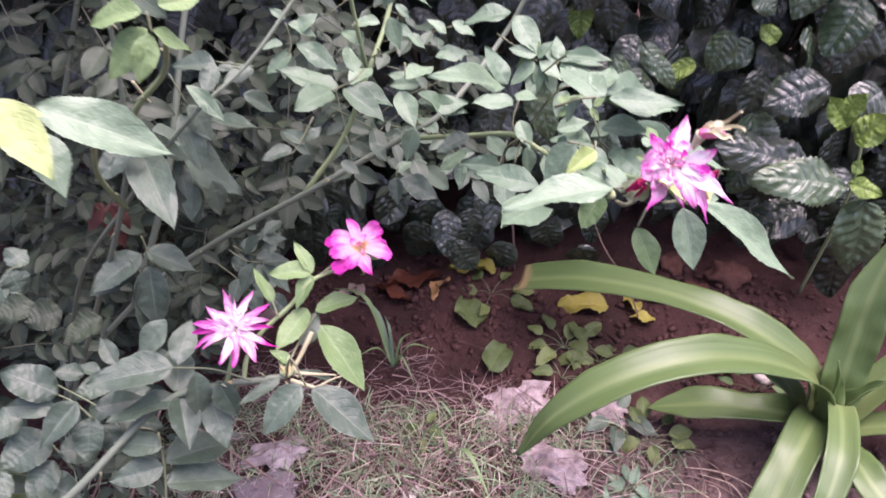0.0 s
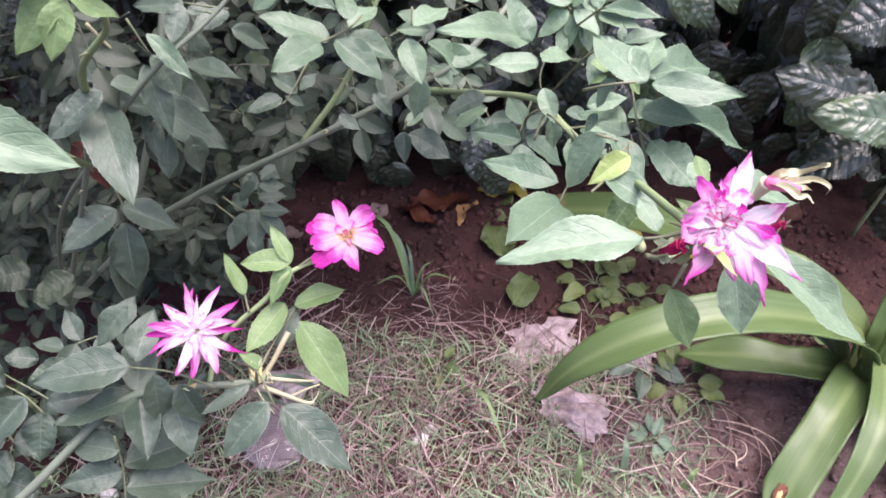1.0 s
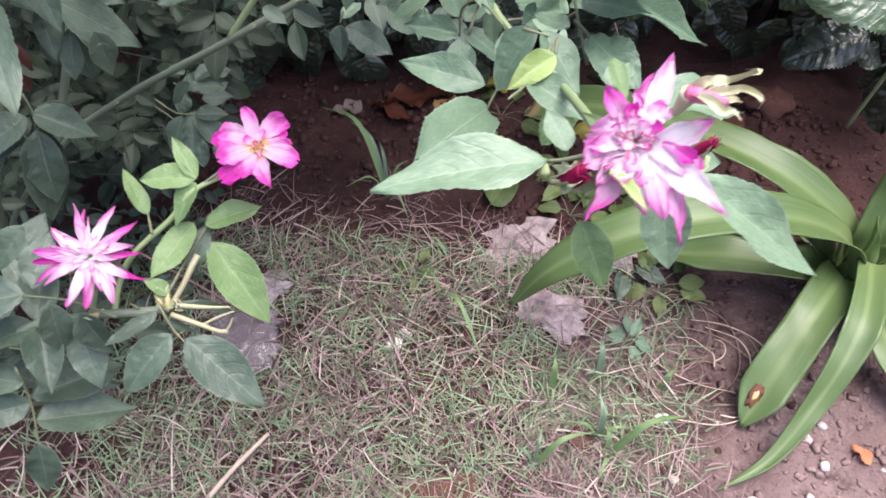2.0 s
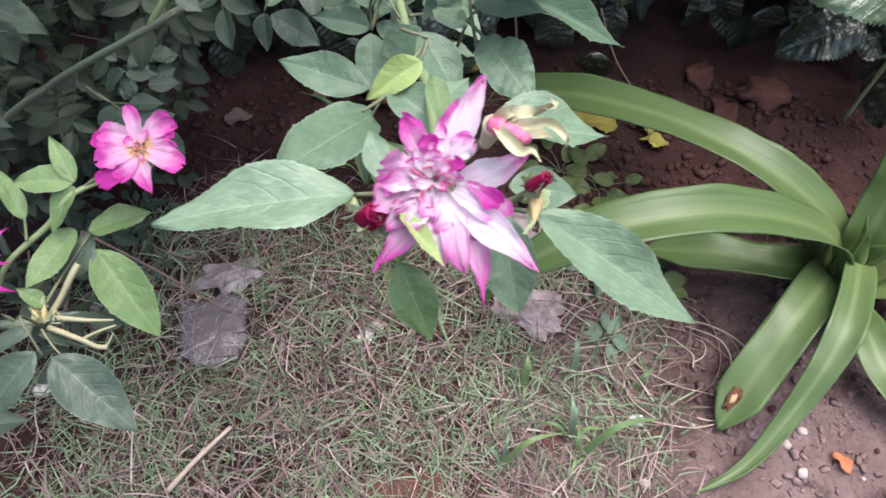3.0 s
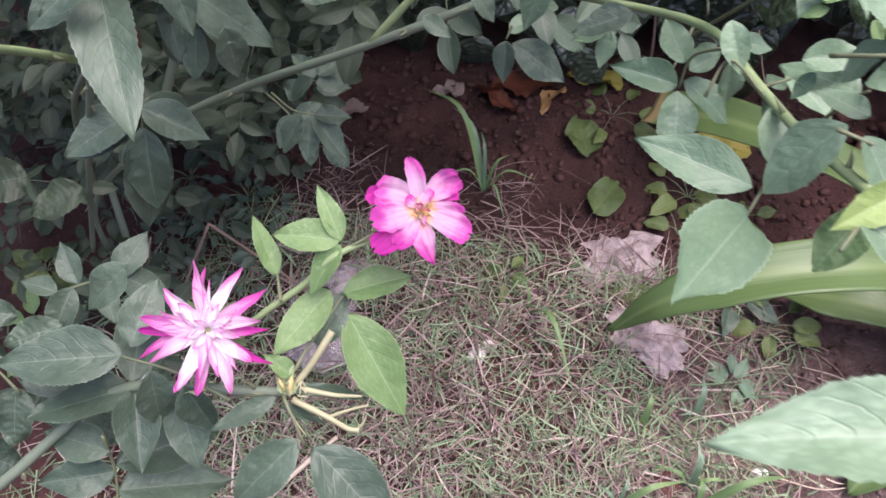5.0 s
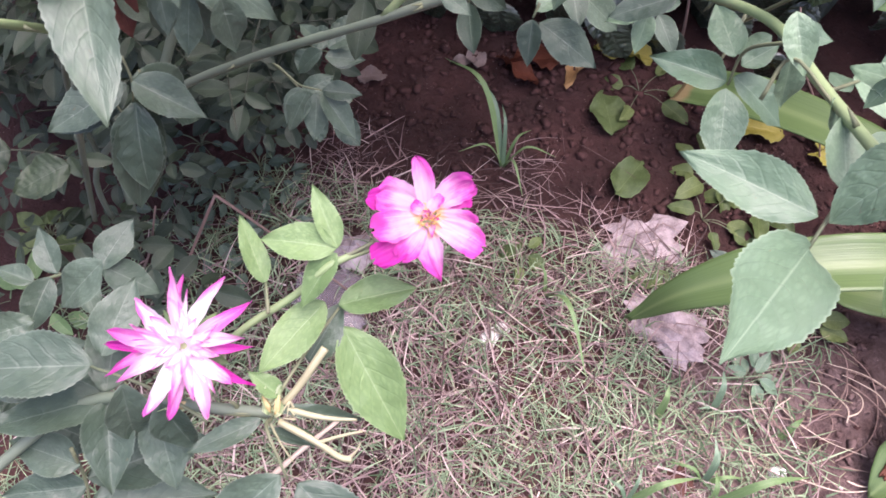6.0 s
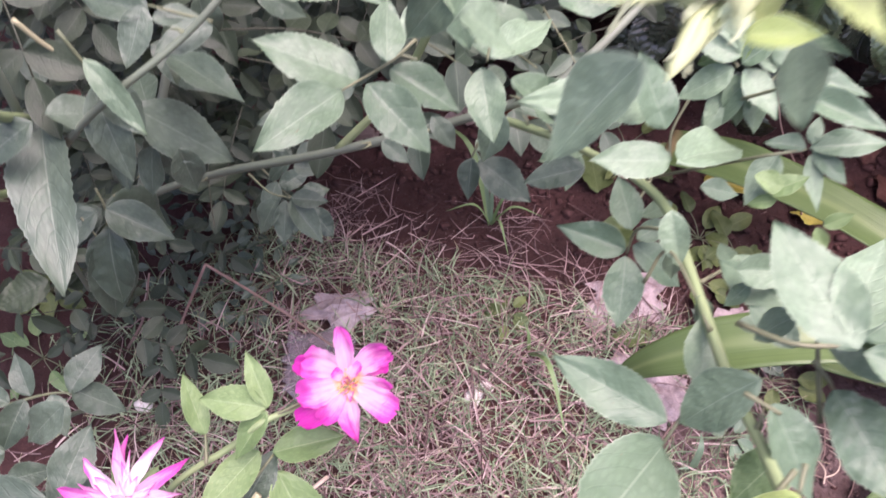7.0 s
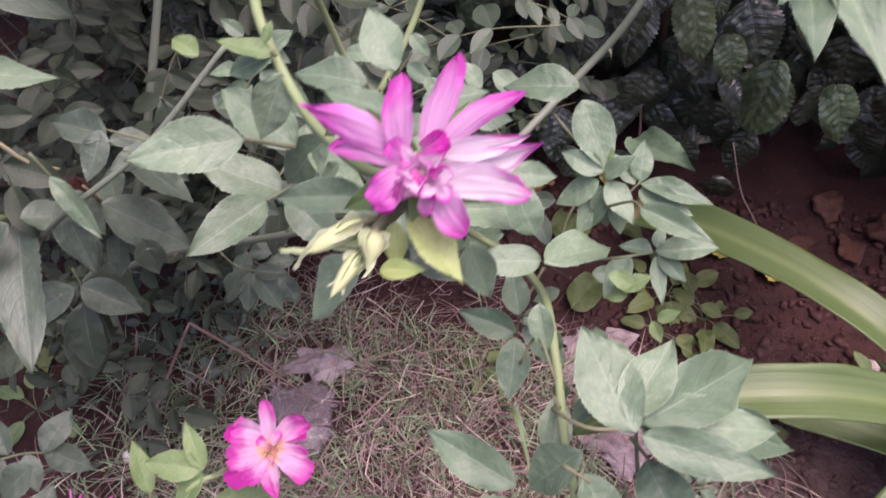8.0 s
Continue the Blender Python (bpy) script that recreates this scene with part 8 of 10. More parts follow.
wild_leaf(rose_bush, (-0.644, 0.951, 0.238), (0.85, -0.53, -0.00), 0.103, 7, "d")
wild_leaf(rose_bush, (-0.640, 1.044, 0.317), (0.89, -0.39, -0.22), 0.074, 5, "d")
wild_leaf(rose_bush, (-0.320, 1.014, 0.526), (-0.35, -0.90, -0.26), 0.086, 5, "d")
wild_leaf(rose_bush, (-0.357, 0.886, 0.309), (0.99, 0.13, 0.04), 0.097, 5, "d")
wild_leaf(rose_bush, (-0.500, 1.069, 0.281), (0.97, -0.21, -0.11), 0.087, 7, "d")
wild_leaf(rose_bush, (-0.670, 0.972, 0.286), (-0.87, -0.33, -0.37), 0.093, 5, "d")
wild_leaf(rose_bush, (-0.560, 0.826, 0.260), (0.99, 0.02, 0.13), 0.103, 7, "d")
wild_leaf(rose_bush, (-0.399, 0.754, 0.481), (0.86, -0.49, 0.14), 0.091, 7, "d")
wild_leaf(rose_bush, (0.001, 1.051, 0.563), (-0.32, 0.88, -0.35), 0.089, 7, "d")
wild_leaf(rose_bush, (-0.157, 0.960, 0.571), (0.86, 0.18, -0.48), 0.090, 7, "d")
wild_leaf(rose_bush, (-0.558, 1.045, 0.136), (-0.59, -0.79, -0.12), 0.086, 7, "d")
wild_leaf(rose_bush, (-0.347, 0.820, 0.510), (-0.76, 0.40, -0.51), 0.091, 7, "d")
wild_leaf(rose_bush, (-0.137, 0.979, 0.456), (-0.87, 0.09, -0.49), 0.086, 7, "d")
wild_leaf(rose_bush, (-0.315, 0.858, 0.251), (-0.87, 0.49, -0.10), 0.087, 7, "d")
wild_leaf(rose_bush, (-0.032, 1.076, 0.548), (0.94, 0.31, 0.16), 0.104, 7, "d")
wild_leaf(rose_bush, (-0.366, 1.079, 0.372), (-0.70, 0.65, -0.30), 0.109, 7, "d")
wild_leaf(rose_bush, (-0.009, 0.977, 0.533), (0.84, 0.48, -0.27), 0.108, 7, "d")
wild_leaf(rose_bush, (-0.363, 0.683, 0.432), (-0.92, 0.28, -0.26), 0.090, 5, "d")
wild_leaf(rose_bush, (-0.662, 1.048, 0.571), (0.62, 0.74, -0.27), 0.106, 5, "d")
wild_leaf(rose_bush, (-0.676, 0.912, 0.123), (-0.57, 0.66, -0.48), 0.080, 7, "d")
wild_leaf(rose_bush, (-0.619, 0.857, 0.510), (-0.97, -0.10, -0.22), 0.096, 7, "d")
wild_leaf(rose_bush, (-0.181, 0.715, 0.557), (-0.95, 0.00, -0.31), 0.090, 5, "d")
wild_leaf(rose_bush, (-0.544, 1.003, 0.299), (-0.71, 0.69, -0.18), 0.076, 7, "d")
wild_leaf(rose_bush, (-0.124, 0.914, 0.530), (0.29, 0.92, 0.25), 0.078, 7, "d")
wild_leaf(rose_bush, (-0.584, 0.835, 0.427), (-0.66, -0.75, -0.04), 0.072, 7, "d")
wild_leaf(rose_bush, (-0.361, 0.955, 0.419), (-0.39, 0.90, -0.18), 0.080, 5, "d")
wild_leaf(rose_bush, (-0.087, 0.946, 0.498), (-0.85, -0.51, -0.14), 0.101, 7, "d")
wild_leaf(rose_bush, (-0.372, 0.717, 0.485), (-0.23, 0.89, -0.40), 0.071, 7, "d")
wild_leaf(rose_bush, (-0.506, 0.844, 0.496), (0.99, -0.09, 0.13), 0.076, 5, "d")
wild_leaf(rose_bush, (-0.735, 1.060, 0.252), (-0.28, -0.96, 0.02), 0.108, 7, "d")
wild_leaf(rose_bush, (-0.183, 0.904, 0.495), (-0.32, -0.86, -0.39), 0.091, 7, "d")
wild_leaf(rose_bush, (-0.575, 0.812, 0.574), (-0.77, -0.63, 0.02), 0.104, 7, "d")
wild_leaf(rose_bush, (-0.218, 1.079, 0.362), (-0.25, 0.70, -0.67), 0.071, 7, "d")
wild_leaf(rose_bush, (-0.575, 1.021, 0.326), (0.54, -0.82, -0.20), 0.071, 5, "d")
wild_leaf(rose_bush, (-0.718, 0.991, 0.382), (-0.62, -0.77, -0.12), 0.081, 5, "d")
wild_leaf(rose_bush, (-0.671, 1.040, 0.482), (0.96, -0.20, -0.20), 0.087, 7, "d")
wild_leaf(rose_bush, (-0.409, 0.799, 0.384), (0.83, 0.24, -0.50), 0.097, 5, "d")
wild_leaf(rose_bush, (-0.251, 0.739, 0.433), (-0.99, -0.11, 0.07), 0.094, 7, "d")
wild_leaf(rose_bush, (-0.565, 0.686, 0.387), (-1.00, 0.03, 0.04), 0.105, 7, "d")
wild_leaf(rose_bush, (-0.329, 0.940, 0.595), (-0.29, 0.76, -0.58), 0.105, 7, "d")
wild_leaf(rose_bush, (-0.471, 0.826, 0.221), (-0.54, 0.64, -0.54), 0.098, 7, "d")
wild_leaf(rose_bush, (-0.492, 0.967, 0.220), (0.77, 0.61, -0.17), 0.079, 5, "d")
wild_leaf(rose_bush, (-0.735, 1.003, 0.160), (-0.65, 0.46, -0.61), 0.097, 5, "d")
wild_leaf(rose_bush, (-0.460, 0.883, 0.378), (0.01, -1.00, -0.03), 0.079, 5, "d")
wild_leaf(rose_bush, (-0.716, 0.890, 0.201), (-0.93, 0.35, -0.09), 0.106, 7, "d")
wild_leaf(rose_bush, (-0.182, 0.901, 0.538), (-0.10, -0.90, -0.43), 0.090, 7, "d")
wild_leaf(rose_bush, (-0.330, 0.916, 0.373), (0.06, -0.96, -0.28), 0.082, 7, "d")
wild_leaf(rose_bush, (-0.508, 0.984, 0.270), (-0.98, -0.18, -0.07), 0.079, 5, "d")
wild_leaf(rose_bush, (-0.644, 0.890, 0.402), (-0.48, 0.88, -0.05), 0.110, 5, "d")
wild_leaf(rose_bush, (-0.438, 0.874, 0.401), (0.19, -0.97, -0.15), 0.082, 7, "d")
wild_leaf(rose_bush, (-0.515, 0.848, 0.290), (0.94, 0.04, -0.34), 0.097, 7, "d")
wild_leaf(rose_bush, (0.064, 0.941, 0.525), (-0.85, -0.52, 0.05), 0.084, 7, "d")
wild_leaf(rose_bush, (-0.711, 0.914, 0.238), (0.50, -0.87, 0.02), 0.091, 5, "d")
wild_leaf(rose_bush, (-0.548, 1.019, 0.499), (-0.34, -0.86, -0.39), 0.075, 7, "d")
wild_leaf(rose_bush, (0.046, 1.056, 0.546), (-0.76, -0.65, 0.03), 0.095, 7, "d")
wild_leaf(rose_bush, (-0.396, 0.786, 0.348), (-0.54, -0.84, 0.06), 0.082, 5, "d")
wild_leaf(rose_bush, (-0.402, 0.742, 0.535), (-0.99, 0.07, -0.15), 0.074, 7, "d")
wild_leaf(rose_bush, (-0.677, 1.030, 0.390), (0.44, -0.90, -0.04), 0.087, 7, "d")
wild_leaf(rose_bush, (-0.282, 1.029, 0.461), (0.58, 0.81, -0.08), 0.084, 7, "d")
wild_leaf(rose_bush, (-0.566, 0.742, 0.354), (-0.91, -0.40, -0.10), 0.095, 7, "d")
wild_leaf(rose_bush, (-0.553, 0.908, 0.468), (0.43, 0.81, -0.40), 0.101, 7, "d")
wild_leaf(rose_bush, (-0.278, 0.941, 0.452), (0.43, -0.89, -0.16), 0.080, 7, "d")
wild_leaf(rose_bush, (-0.433, 0.907, 0.563), (-0.02, -0.93, -0.35), 0.086, 5, "d")
wild_leaf(rose_bush, (-0.326, 0.860, 0.282), (-0.93, -0.35, -0.06), 0.070, 5, "d")
wild_leaf(rose_bush, (-0.603, 0.939, 0.481), (-0.39, 0.83, -0.41), 0.075, 5, "d")
wild_leaf(rose_bush, (-0.623, 0.974, 0.171), (-0.95, -0.27, -0.18), 0.098, 7, "d")
wild_leaf(rose_bush, (-0.479, 0.956, 0.258), (-0.91, -0.11, -0.39), 0.082, 5, "d")
wild_leaf(rose_bush, (-0.541, 0.994, 0.564), (0.81, -0.58, -0.00), 0.095, 7, "d")
wild_leaf(rose_bush, (-0.430, 0.779, 0.408), (0.59, 0.79, 0.15), 0.097, 7, "d")
wild_leaf(rose_bush, (-0.608, 0.988, 0.570), (-0.79, 0.58, -0.22), 0.090, 7, "d")
wild_leaf(rose_bush, (-0.688, 0.768, 0.295), (0.97, 0.23, -0.01), 0.080, 7, "d")
wild_leaf(rose_bush, (-0.476, 0.877, 0.198), (0.99, 0.01, -0.15), 0.089, 7, "d")
wild_leaf(rose_bush, (-0.568, 0.888, 0.369), (0.85, -0.49, -0.20), 0.086, 7, "d")
wild_leaf(rose_bush, (-0.501, 0.973, 0.552), (-0.89, -0.46, 0.05), 0.090, 5, "d")
wild_leaf(rose_bush, (-0.262, 0.903, 0.390), (-0.65, 0.66, -0.39), 0.099, 5, "d")
wild_leaf(rose_bush, (-0.384, 0.786, 0.305), (-1.00, -0.02, 0.05), 0.092, 7, "d")
wild_leaf(rose_bush, (-0.533, 1.047, 0.420), (-0.93, -0.05, -0.37), 0.088, 5, "d")
wild_leaf(rose_bush, (-0.037, 0.944, 0.499), (-0.56, 0.82, 0.11), 0.096, 7, "d")
wild_leaf(rose_bush, (-0.675, 0.986, 0.096), (-0.93, 0.10, -0.35), 0.077, 7, "d")
wild_leaf(rose_bush, (-0.559, 1.063, 0.334), (-0.31, -0.89, -0.33), 0.071, 7, "d")
wild_leaf(rose_bush, (-0.448, 0.677, 0.545), (-0.26, -0.94, -0.22), 0.109, 7, "d")
wild_leaf(rose_bush, (-0.386, 0.887, 0.355), (0.62, 0.74, -0.26), 0.081, 5, "d")
wild_leaf(rose_bush, (-0.380, 0.992, 0.141), (0.01, 0.81, -0.59), 0.086, 7, "d")
wild_leaf(rose_bush, (-0.603, 1.051, 0.458), (-0.88, -0.15, -0.46), 0.106, 5, "d")
wild_leaf(rose_bush, (-0.639, 1.029, 0.369), (-0.29, -0.90, -0.33), 0.077, 7, "d")
wild_leaf(rose_bush, (-0.474, 0.885, 0.161), (-0.80, 0.40, -0.45), 0.073, 5, "d")
wild_leaf(rose_bush, (-0.401, 1.003, 0.375), (-1.00, 0.05, -0.02), 0.101, 7, "d")
wild_leaf(rose_bush, (-0.413, 1.079, 0.491), (-0.28, -0.87, -0.41), 0.075, 7, "d")
wild_leaf(rose_bush, (-0.172, 1.077, 0.458), (0.92, -0.39, 0.11), 0.090, 7, "d")
wild_leaf(rose_bush, (-0.321, 0.739, 0.562), (-0.31, 0.78, -0.54), 0.101, 5, "d")
wild_leaf(rose_bush, (-0.353, 1.021, 0.596), (0.34, -0.88, -0.33), 0.098, 7, "d")
wild_leaf(rose_bush, (-0.172, 1.027, 0.553), (0.88, -0.47, 0.07), 0.079, 7, "d")
wild_leaf(rose_bush, (-0.732, 1.026, 0.256), (-0.99, -0.15, -0.04), 0.094, 7, "d")
wild_leaf(rose_bush, (-0.460, 0.750, 0.508), (0.92, -0.39, -0.01), 0.102, 7, "d")
wild_leaf(rose_bush, (-0.260, 0.978, 0.374), (-0.92, -0.32, -0.23), 0.086, 5, "d")
wild_leaf(rose_bush, (-0.289, 1.070, 0.474), (0.74, -0.50, -0.44), 0.100, 7, "d")
wild_leaf(rose_bush, (-0.293, 1.033, 0.291), (-0.88, -0.48, -0.06), 0.098, 5, "d")
wild_leaf(rose_bush, (-0.634, 0.920, 0.120), (-0.96, -0.24, 0.12), 0.104, 5, "d")
wild_leaf(rose_bush, (-0.524, 0.912, 0.150), (-0.50, 0.72, -0.49), 0.084, 5, "d")
wild_leaf(rose_bush, (-0.551, 0.836, 0.508), (0.85, -0.48, -0.24), 0.103, 7, "d")
wild_leaf(rose_bush, (-0.316, 0.999, 0.246), (-0.89, 0.46, -0.06), 0.110, 5, "d")
wild_leaf(rose_bush, (-0.426, 0.972, 0.236), (-0.69, -0.69, -0.21), 0.094, 7, "d")
wild_leaf(rose_bush, (-0.247, 0.853, 0.506), (0.77, -0.59, -0.24), 0.071, 7, "d")
wild_leaf(rose_bush, (-0.502, 0.848, 0.374), (0.92, 0.40, -0.06), 0.103, 7, "d")
wild_leaf(rose_bush, (-0.623, 1.078, 0.223), (0.68, -0.72, 0.14), 0.103, 7, "d")
wild_leaf(rose_bush, (-0.469, 0.962, 0.493), (0.95, -0.30, -0.07), 0.098, 7, "d")
wild_leaf(rose_bush, (-0.429, 1.063, 0.159), (-0.89, 0.43, 0.11), 0.082, 7, "d")
wild_leaf(rose_bush, (-0.588, 0.926, 0.216), (-0.47, -0.76, -0.44), 0.088, 7, "d")
wild_leaf(rose_bush, (-0.700, 1.060, 0.224), (-0.01, -1.00, -0.06), 0.106, 7, "d")
wild_leaf(rose_bush, (-0.732, 0.961, 0.279), (-0.56, 0.82, -0.03), 0.083, 7, "d")
wild_leaf(rose_bush, (-0.475, 0.997, 0.285), (-0.99, -0.09, 0.10), 0.110, 5, "d")
wild_leaf(rose_bush, (-0.454, 1.043, 0.240), (-0.43, -0.90, 0.12), 0.079, 5, "d")
wild_leaf(rose_bush, (-0.433, 0.924, 0.223), (-0.78, -0.52, -0.34), 0.086, 5, "d")
wild_leaf(rose_bush, (-0.544, 0.946, 0.310), (0.53, 0.82, 0.19), 0.097, 7, "d")
wild_leaf(rose_bush, (-0.369, 0.911, 0.238), (-0.83, -0.56, 0.06), 0.084, 5, "d")
wild_leaf(rose_bush, (-0.565, 1.002, 0.260), (-0.94, -0.33, -0.04), 0.099, 7, "d")
wild_leaf(rose_bush, (-0.445, 0.937, 0.181), (-0.95, 0.09, -0.29), 0.088, 7, "d")
wild_leaf(rose_bush, (-0.363, 1.074, 0.276), (-0.72, -0.54, -0.43), 0.108, 5, "d")
wild_leaf(rose_bush, (-0.668, 0.907, 0.199), (0.40, 0.78, -0.48), 0.084, 7, "d")
wild_leaf(rose_bush, (-0.603, 1.040, 0.251), (-0.02, -0.99, 0.10), 0.088, 5, "d")
wild_leaf(rose_bush, (-0.742, 1.064, 0.108), (-0.17, -0.98, -0.07), 0.079, 5, "d")
wild_leaf(rose_bush, (-0.728, 1.078, 0.169), (-0.52, 0.57, -0.64), 0.076, 5, "d")
wild_leaf(rose_bush, (-0.389, 1.054, 0.291), (0.88, -0.48, -0.09), 0.097, 7, "d")
wild_leaf(rose_bush, (-0.302, 0.940, 0.326), (-0.39, -0.81, -0.44), 0.086, 5, "d")
wild_leaf(rose_bush, (-0.306, 0.881, 0.339), (-0.18, -0.93, -0.33), 0.094, 7, "d")
wild_leaf(rose_bush, (-0.375, 0.999, 0.243), (-0.88, 0.06, -0.47), 0.081, 7, "d")
wild_leaf(rose_bush, (-0.535, 1.073, 0.114), (-0.78, -0.61, -0.18), 0.083, 7, "d")
wild_leaf(rose_bush, (-0.393, 0.847, 0.268), (0.77, 0.63, 0.11), 0.074, 5, "d")
wild_leaf(rose_bush, (-0.333, 1.003, 0.287), (-0.78, 0.62, -0.06), 0.082, 5, "d")
wild_leaf(rose_bush, (-0.275, 1.076, 0.342), (0.43, 0.90, 0.11), 0.075, 7, "d")
wild_leaf(rose_bush, (-0.390, 1.067, 0.082), (-0.77, -0.62, 0.13), 0.105, 5, "d")
wild_leaf(rose_bush, (-0.390, 0.874, 0.324), (0.78, 0.62, 0.07), 0.082, 7, "d")
wild_leaf(rose_bush, (-0.504, 1.032, 0.252), (0.28, -0.84, -0.46), 0.073, 7, "d")
wild_leaf(rose_bush, (-0.535, 0.995, 0.100), (-0.92, -0.34, -0.18), 0.073, 7, "d")
wild_leaf(rose_bush, (-0.660, 1.005, 0.264), (0.13, -0.98, 0.14), 0.100, 5, "d")
wild_leaf(rose_bush, (-0.405, 0.944, 0.149), (-0.89, 0.03, -0.46), 0.081, 7, "d")
wild_leaf(rose_bush, (-0.730, 0.873, 0.321), (0.55, -0.84, -0.03), 0.092, 7, "d")
wild_leaf(rose_bush, (-0.474, 1.055, 0.097), (-0.31, -0.93, -0.18), 0.105, 5, "d")
wild_leaf(rose_bush, (-0.549, 0.912, 0.185), (0.07, 0.73, -0.68), 0.070, 7, "d")
wild_leaf(rose_bush, (-0.615, 1.076, 0.068), (0.74, -0.62, -0.26), 0.075, 5, "d")
wild_leaf(rose_bush, (-0.617, 0.875, 0.272), (0.59, -0.76, -0.28), 0.107, 7, "d")
wild_leaf(rose_bush, (-0.679, 0.988, 0.138), (1.00, 0.05, 0.06), 0.077, 7, "d")
wild_leaf(rose_bush, (-0.611, 0.961, 0.270), (-0.95, -0.06, -0.32), 0.081, 7, "d")
wild_leaf(rose_bush, (-0.476, 0.958, 0.179), (0.98, 0.18, 0.10), 0.085, 5, "d")
wild_leaf(rose_bush, (-0.257, 0.974, 0.325), (-0.55, -0.76, -0.34), 0.105, 7, "d")
wild_leaf(rose_bush, (-0.686, 0.987, 0.311), (-1.00, 0.01, 0.06), 0.082, 7, "d")
wild_leaf(rose_bush, (-0.566, 0.800, 0.323), (0.58, 0.76, -0.28), 0.105, 7, "d")
wild_leaf(rose_bush, (-0.500, 0.957, 0.343), (0.69, 0.49, -0.53), 0.099, 5, "d")
wild_leaf(rose_bush, (-0.647, 1.011, 0.139), (-0.93, -0.34, -0.11), 0.092, 7, "d")
wild_leaf(rose_bush, (-0.401, 0.807, 0.285), (-0.65, 0.76, 0.10), 0.101, 7, "d")
wild_leaf(rose_bush, (-0.324, 1.048, 0.246), (0.46, -0.88, -0.07), 0.082, 5, "d")
wild_leaf(rose_bush, (-0.599, 0.970, 0.235), (0.36, -0.93, 0.04), 0.092, 5, "d")
wild_leaf(rose_bush, (-0.461, 0.992, 0.217), (-0.98, 0.12, 0.14), 0.101, 7, "d")
wild_leaf(rose_bush, (-0.425, 0.950, 0.323), (-0.87, 0.47, 0.14), 0.082, 7, "d")
wild_leaf(rose_bush, (-0.428, 0.894, 0.285), (-0.88, 0.25, -0.40), 0.077, 7, "d")
wild_leaf(rose_bush, (-0.704, 1.016, 0.312), (0.91, -0.40, 0.08), 0.089, 7, "d")
wild_leaf(rose_bush, (-0.696, 1.012, 0.170), (-0.53, -0.78, -0.33), 0.089, 7, "d")
wild_leaf(rose_bush, (-0.440, 0.892, 0.330), (0.27, -0.91, -0.30), 0.071, 5, "d")
wild_leaf(rose_bush, (-0.476, 1.076, 0.145), (0.22, -0.97, 0.08), 0.083, 7, "d")
wild_leaf(rose_bush, (-0.553, 1.063, 0.286), (0.87, 0.33, -0.38), 0.074, 7, "d")
wild_leaf(rose_bush, (-0.744, 1.055, 0.221), (0.57, 0.54, -0.62), 0.101, 7, "d")
wild_leaf(rose_bush, (-0.679, 1.065, 0.130), (-0.71, -0.70, -0.04), 0.080, 5, "d")
wild_leaf(rose_bush, (-0.305, 0.989, 0.307), (-0.89, 0.39, -0.25), 0.100, 5, "d")
wild_leaf(rose_bush, (-0.436, 1.017, 0.279), (0.40, -0.92, -0.02), 0.095, 7, "d")
wild_leaf(rose_bush, (-0.374, 0.995, 0.318), (0.96, 0.18, -0.23), 0.078, 7, "d")
wild_leaf(rose_bush, (-0.404, 1.037, 0.222), (0.46, -0.87, -0.16), 0.076, 7, "d")
wild_leaf(rose_bush, (-0.614, 0.764, 0.335), (-0.91, -0.23, -0.35), 0.075, 7, "d")
wild_leaf(rose_bush, (-0.512, 0.925, 0.296), (-0.75, -0.65, -0.14), 0.094, 7, "d")
wild_leaf(rose_bush, (-0.659, 1.019, 0.044), (0.94, 0.31, 0.10), 0.100, 7, "d")
wild_leaf(rose_bush, (-0.349, 0.979, 0.254), (0.27, 0.96, -0.11), 0.077, 7, "d")
wild_leaf(rose_bush, (-0.421, 1.065, 0.214), (0.17, 0.97, 0.17), 0.076, 7, "d")
wild_leaf(rose_bush, (-0.556, 1.080, 0.088), (0.49, -0.83, -0.26), 0.073, 7, "d")
wild_leaf(rose_bush, (-0.600, 1.046, 0.317), (0.40, -0.90, -0.18), 0.104, 7, "d")
wild_leaf(rose_bush, (-0.623, 1.025, 0.214), (-0.90, 0.43, 0.10), 0.102, 7, "d")
wild_leaf(rose_bush, (-0.577, 1.013, 0.134), (0.91, 0.14, -0.40), 0.073, 7, "d")
wild_leaf(rose_bush, (-0.557, 0.944, 0.280), (-0.42, -0.90, 0.07), 0.098, 7, "d")
wild_leaf(rose_bush, (-0.560, 1.063, 0.209), (-0.80, 0.57, 0.15), 0.073, 7, "d")
wild_leaf(rose_bush, (-0.574, 0.837, 0.341), (-0.92, 0.08, -0.37), 0.086, 7, "d")
wild_leaf(rose_bush, (-0.513, 0.890, 0.223), (0.63, 0.70, -0.33), 0.090, 7, "d")
wild_leaf(rose_bush, (-0.584, 0.875, 0.341), (0.31, -0.95, 0.09), 0.102, 7, "d")
wild_leaf(rose_bush, (-0.734, 0.988, 0.194), (-0.70, -0.71, -0.10), 0.089, 5, "d")
wild_leaf(rose_bush, (-0.647, 0.835, 0.330), (0.80, 0.33, -0.50), 0.094, 5, "d")
wild_leaf(rose_bush, (-0.420, 0.996, 0.314), (-0.78, -0.61, -0.16), 0.094, 5, "d")
wild_leaf(rose_bush, (-0.463, 0.912, 0.313), (0.60, -0.69, -0.41), 0.106, 7, "d")
wild_leaf(rose_bush, (-0.644, 1.040, 0.163), (-0.67, 0.74, 0.00), 0.095, 5, "d")
wild_leaf(rose_bush, (-0.741, 0.922, 0.277), (0.85, -0.32, -0.43), 0.105, 5, "d")
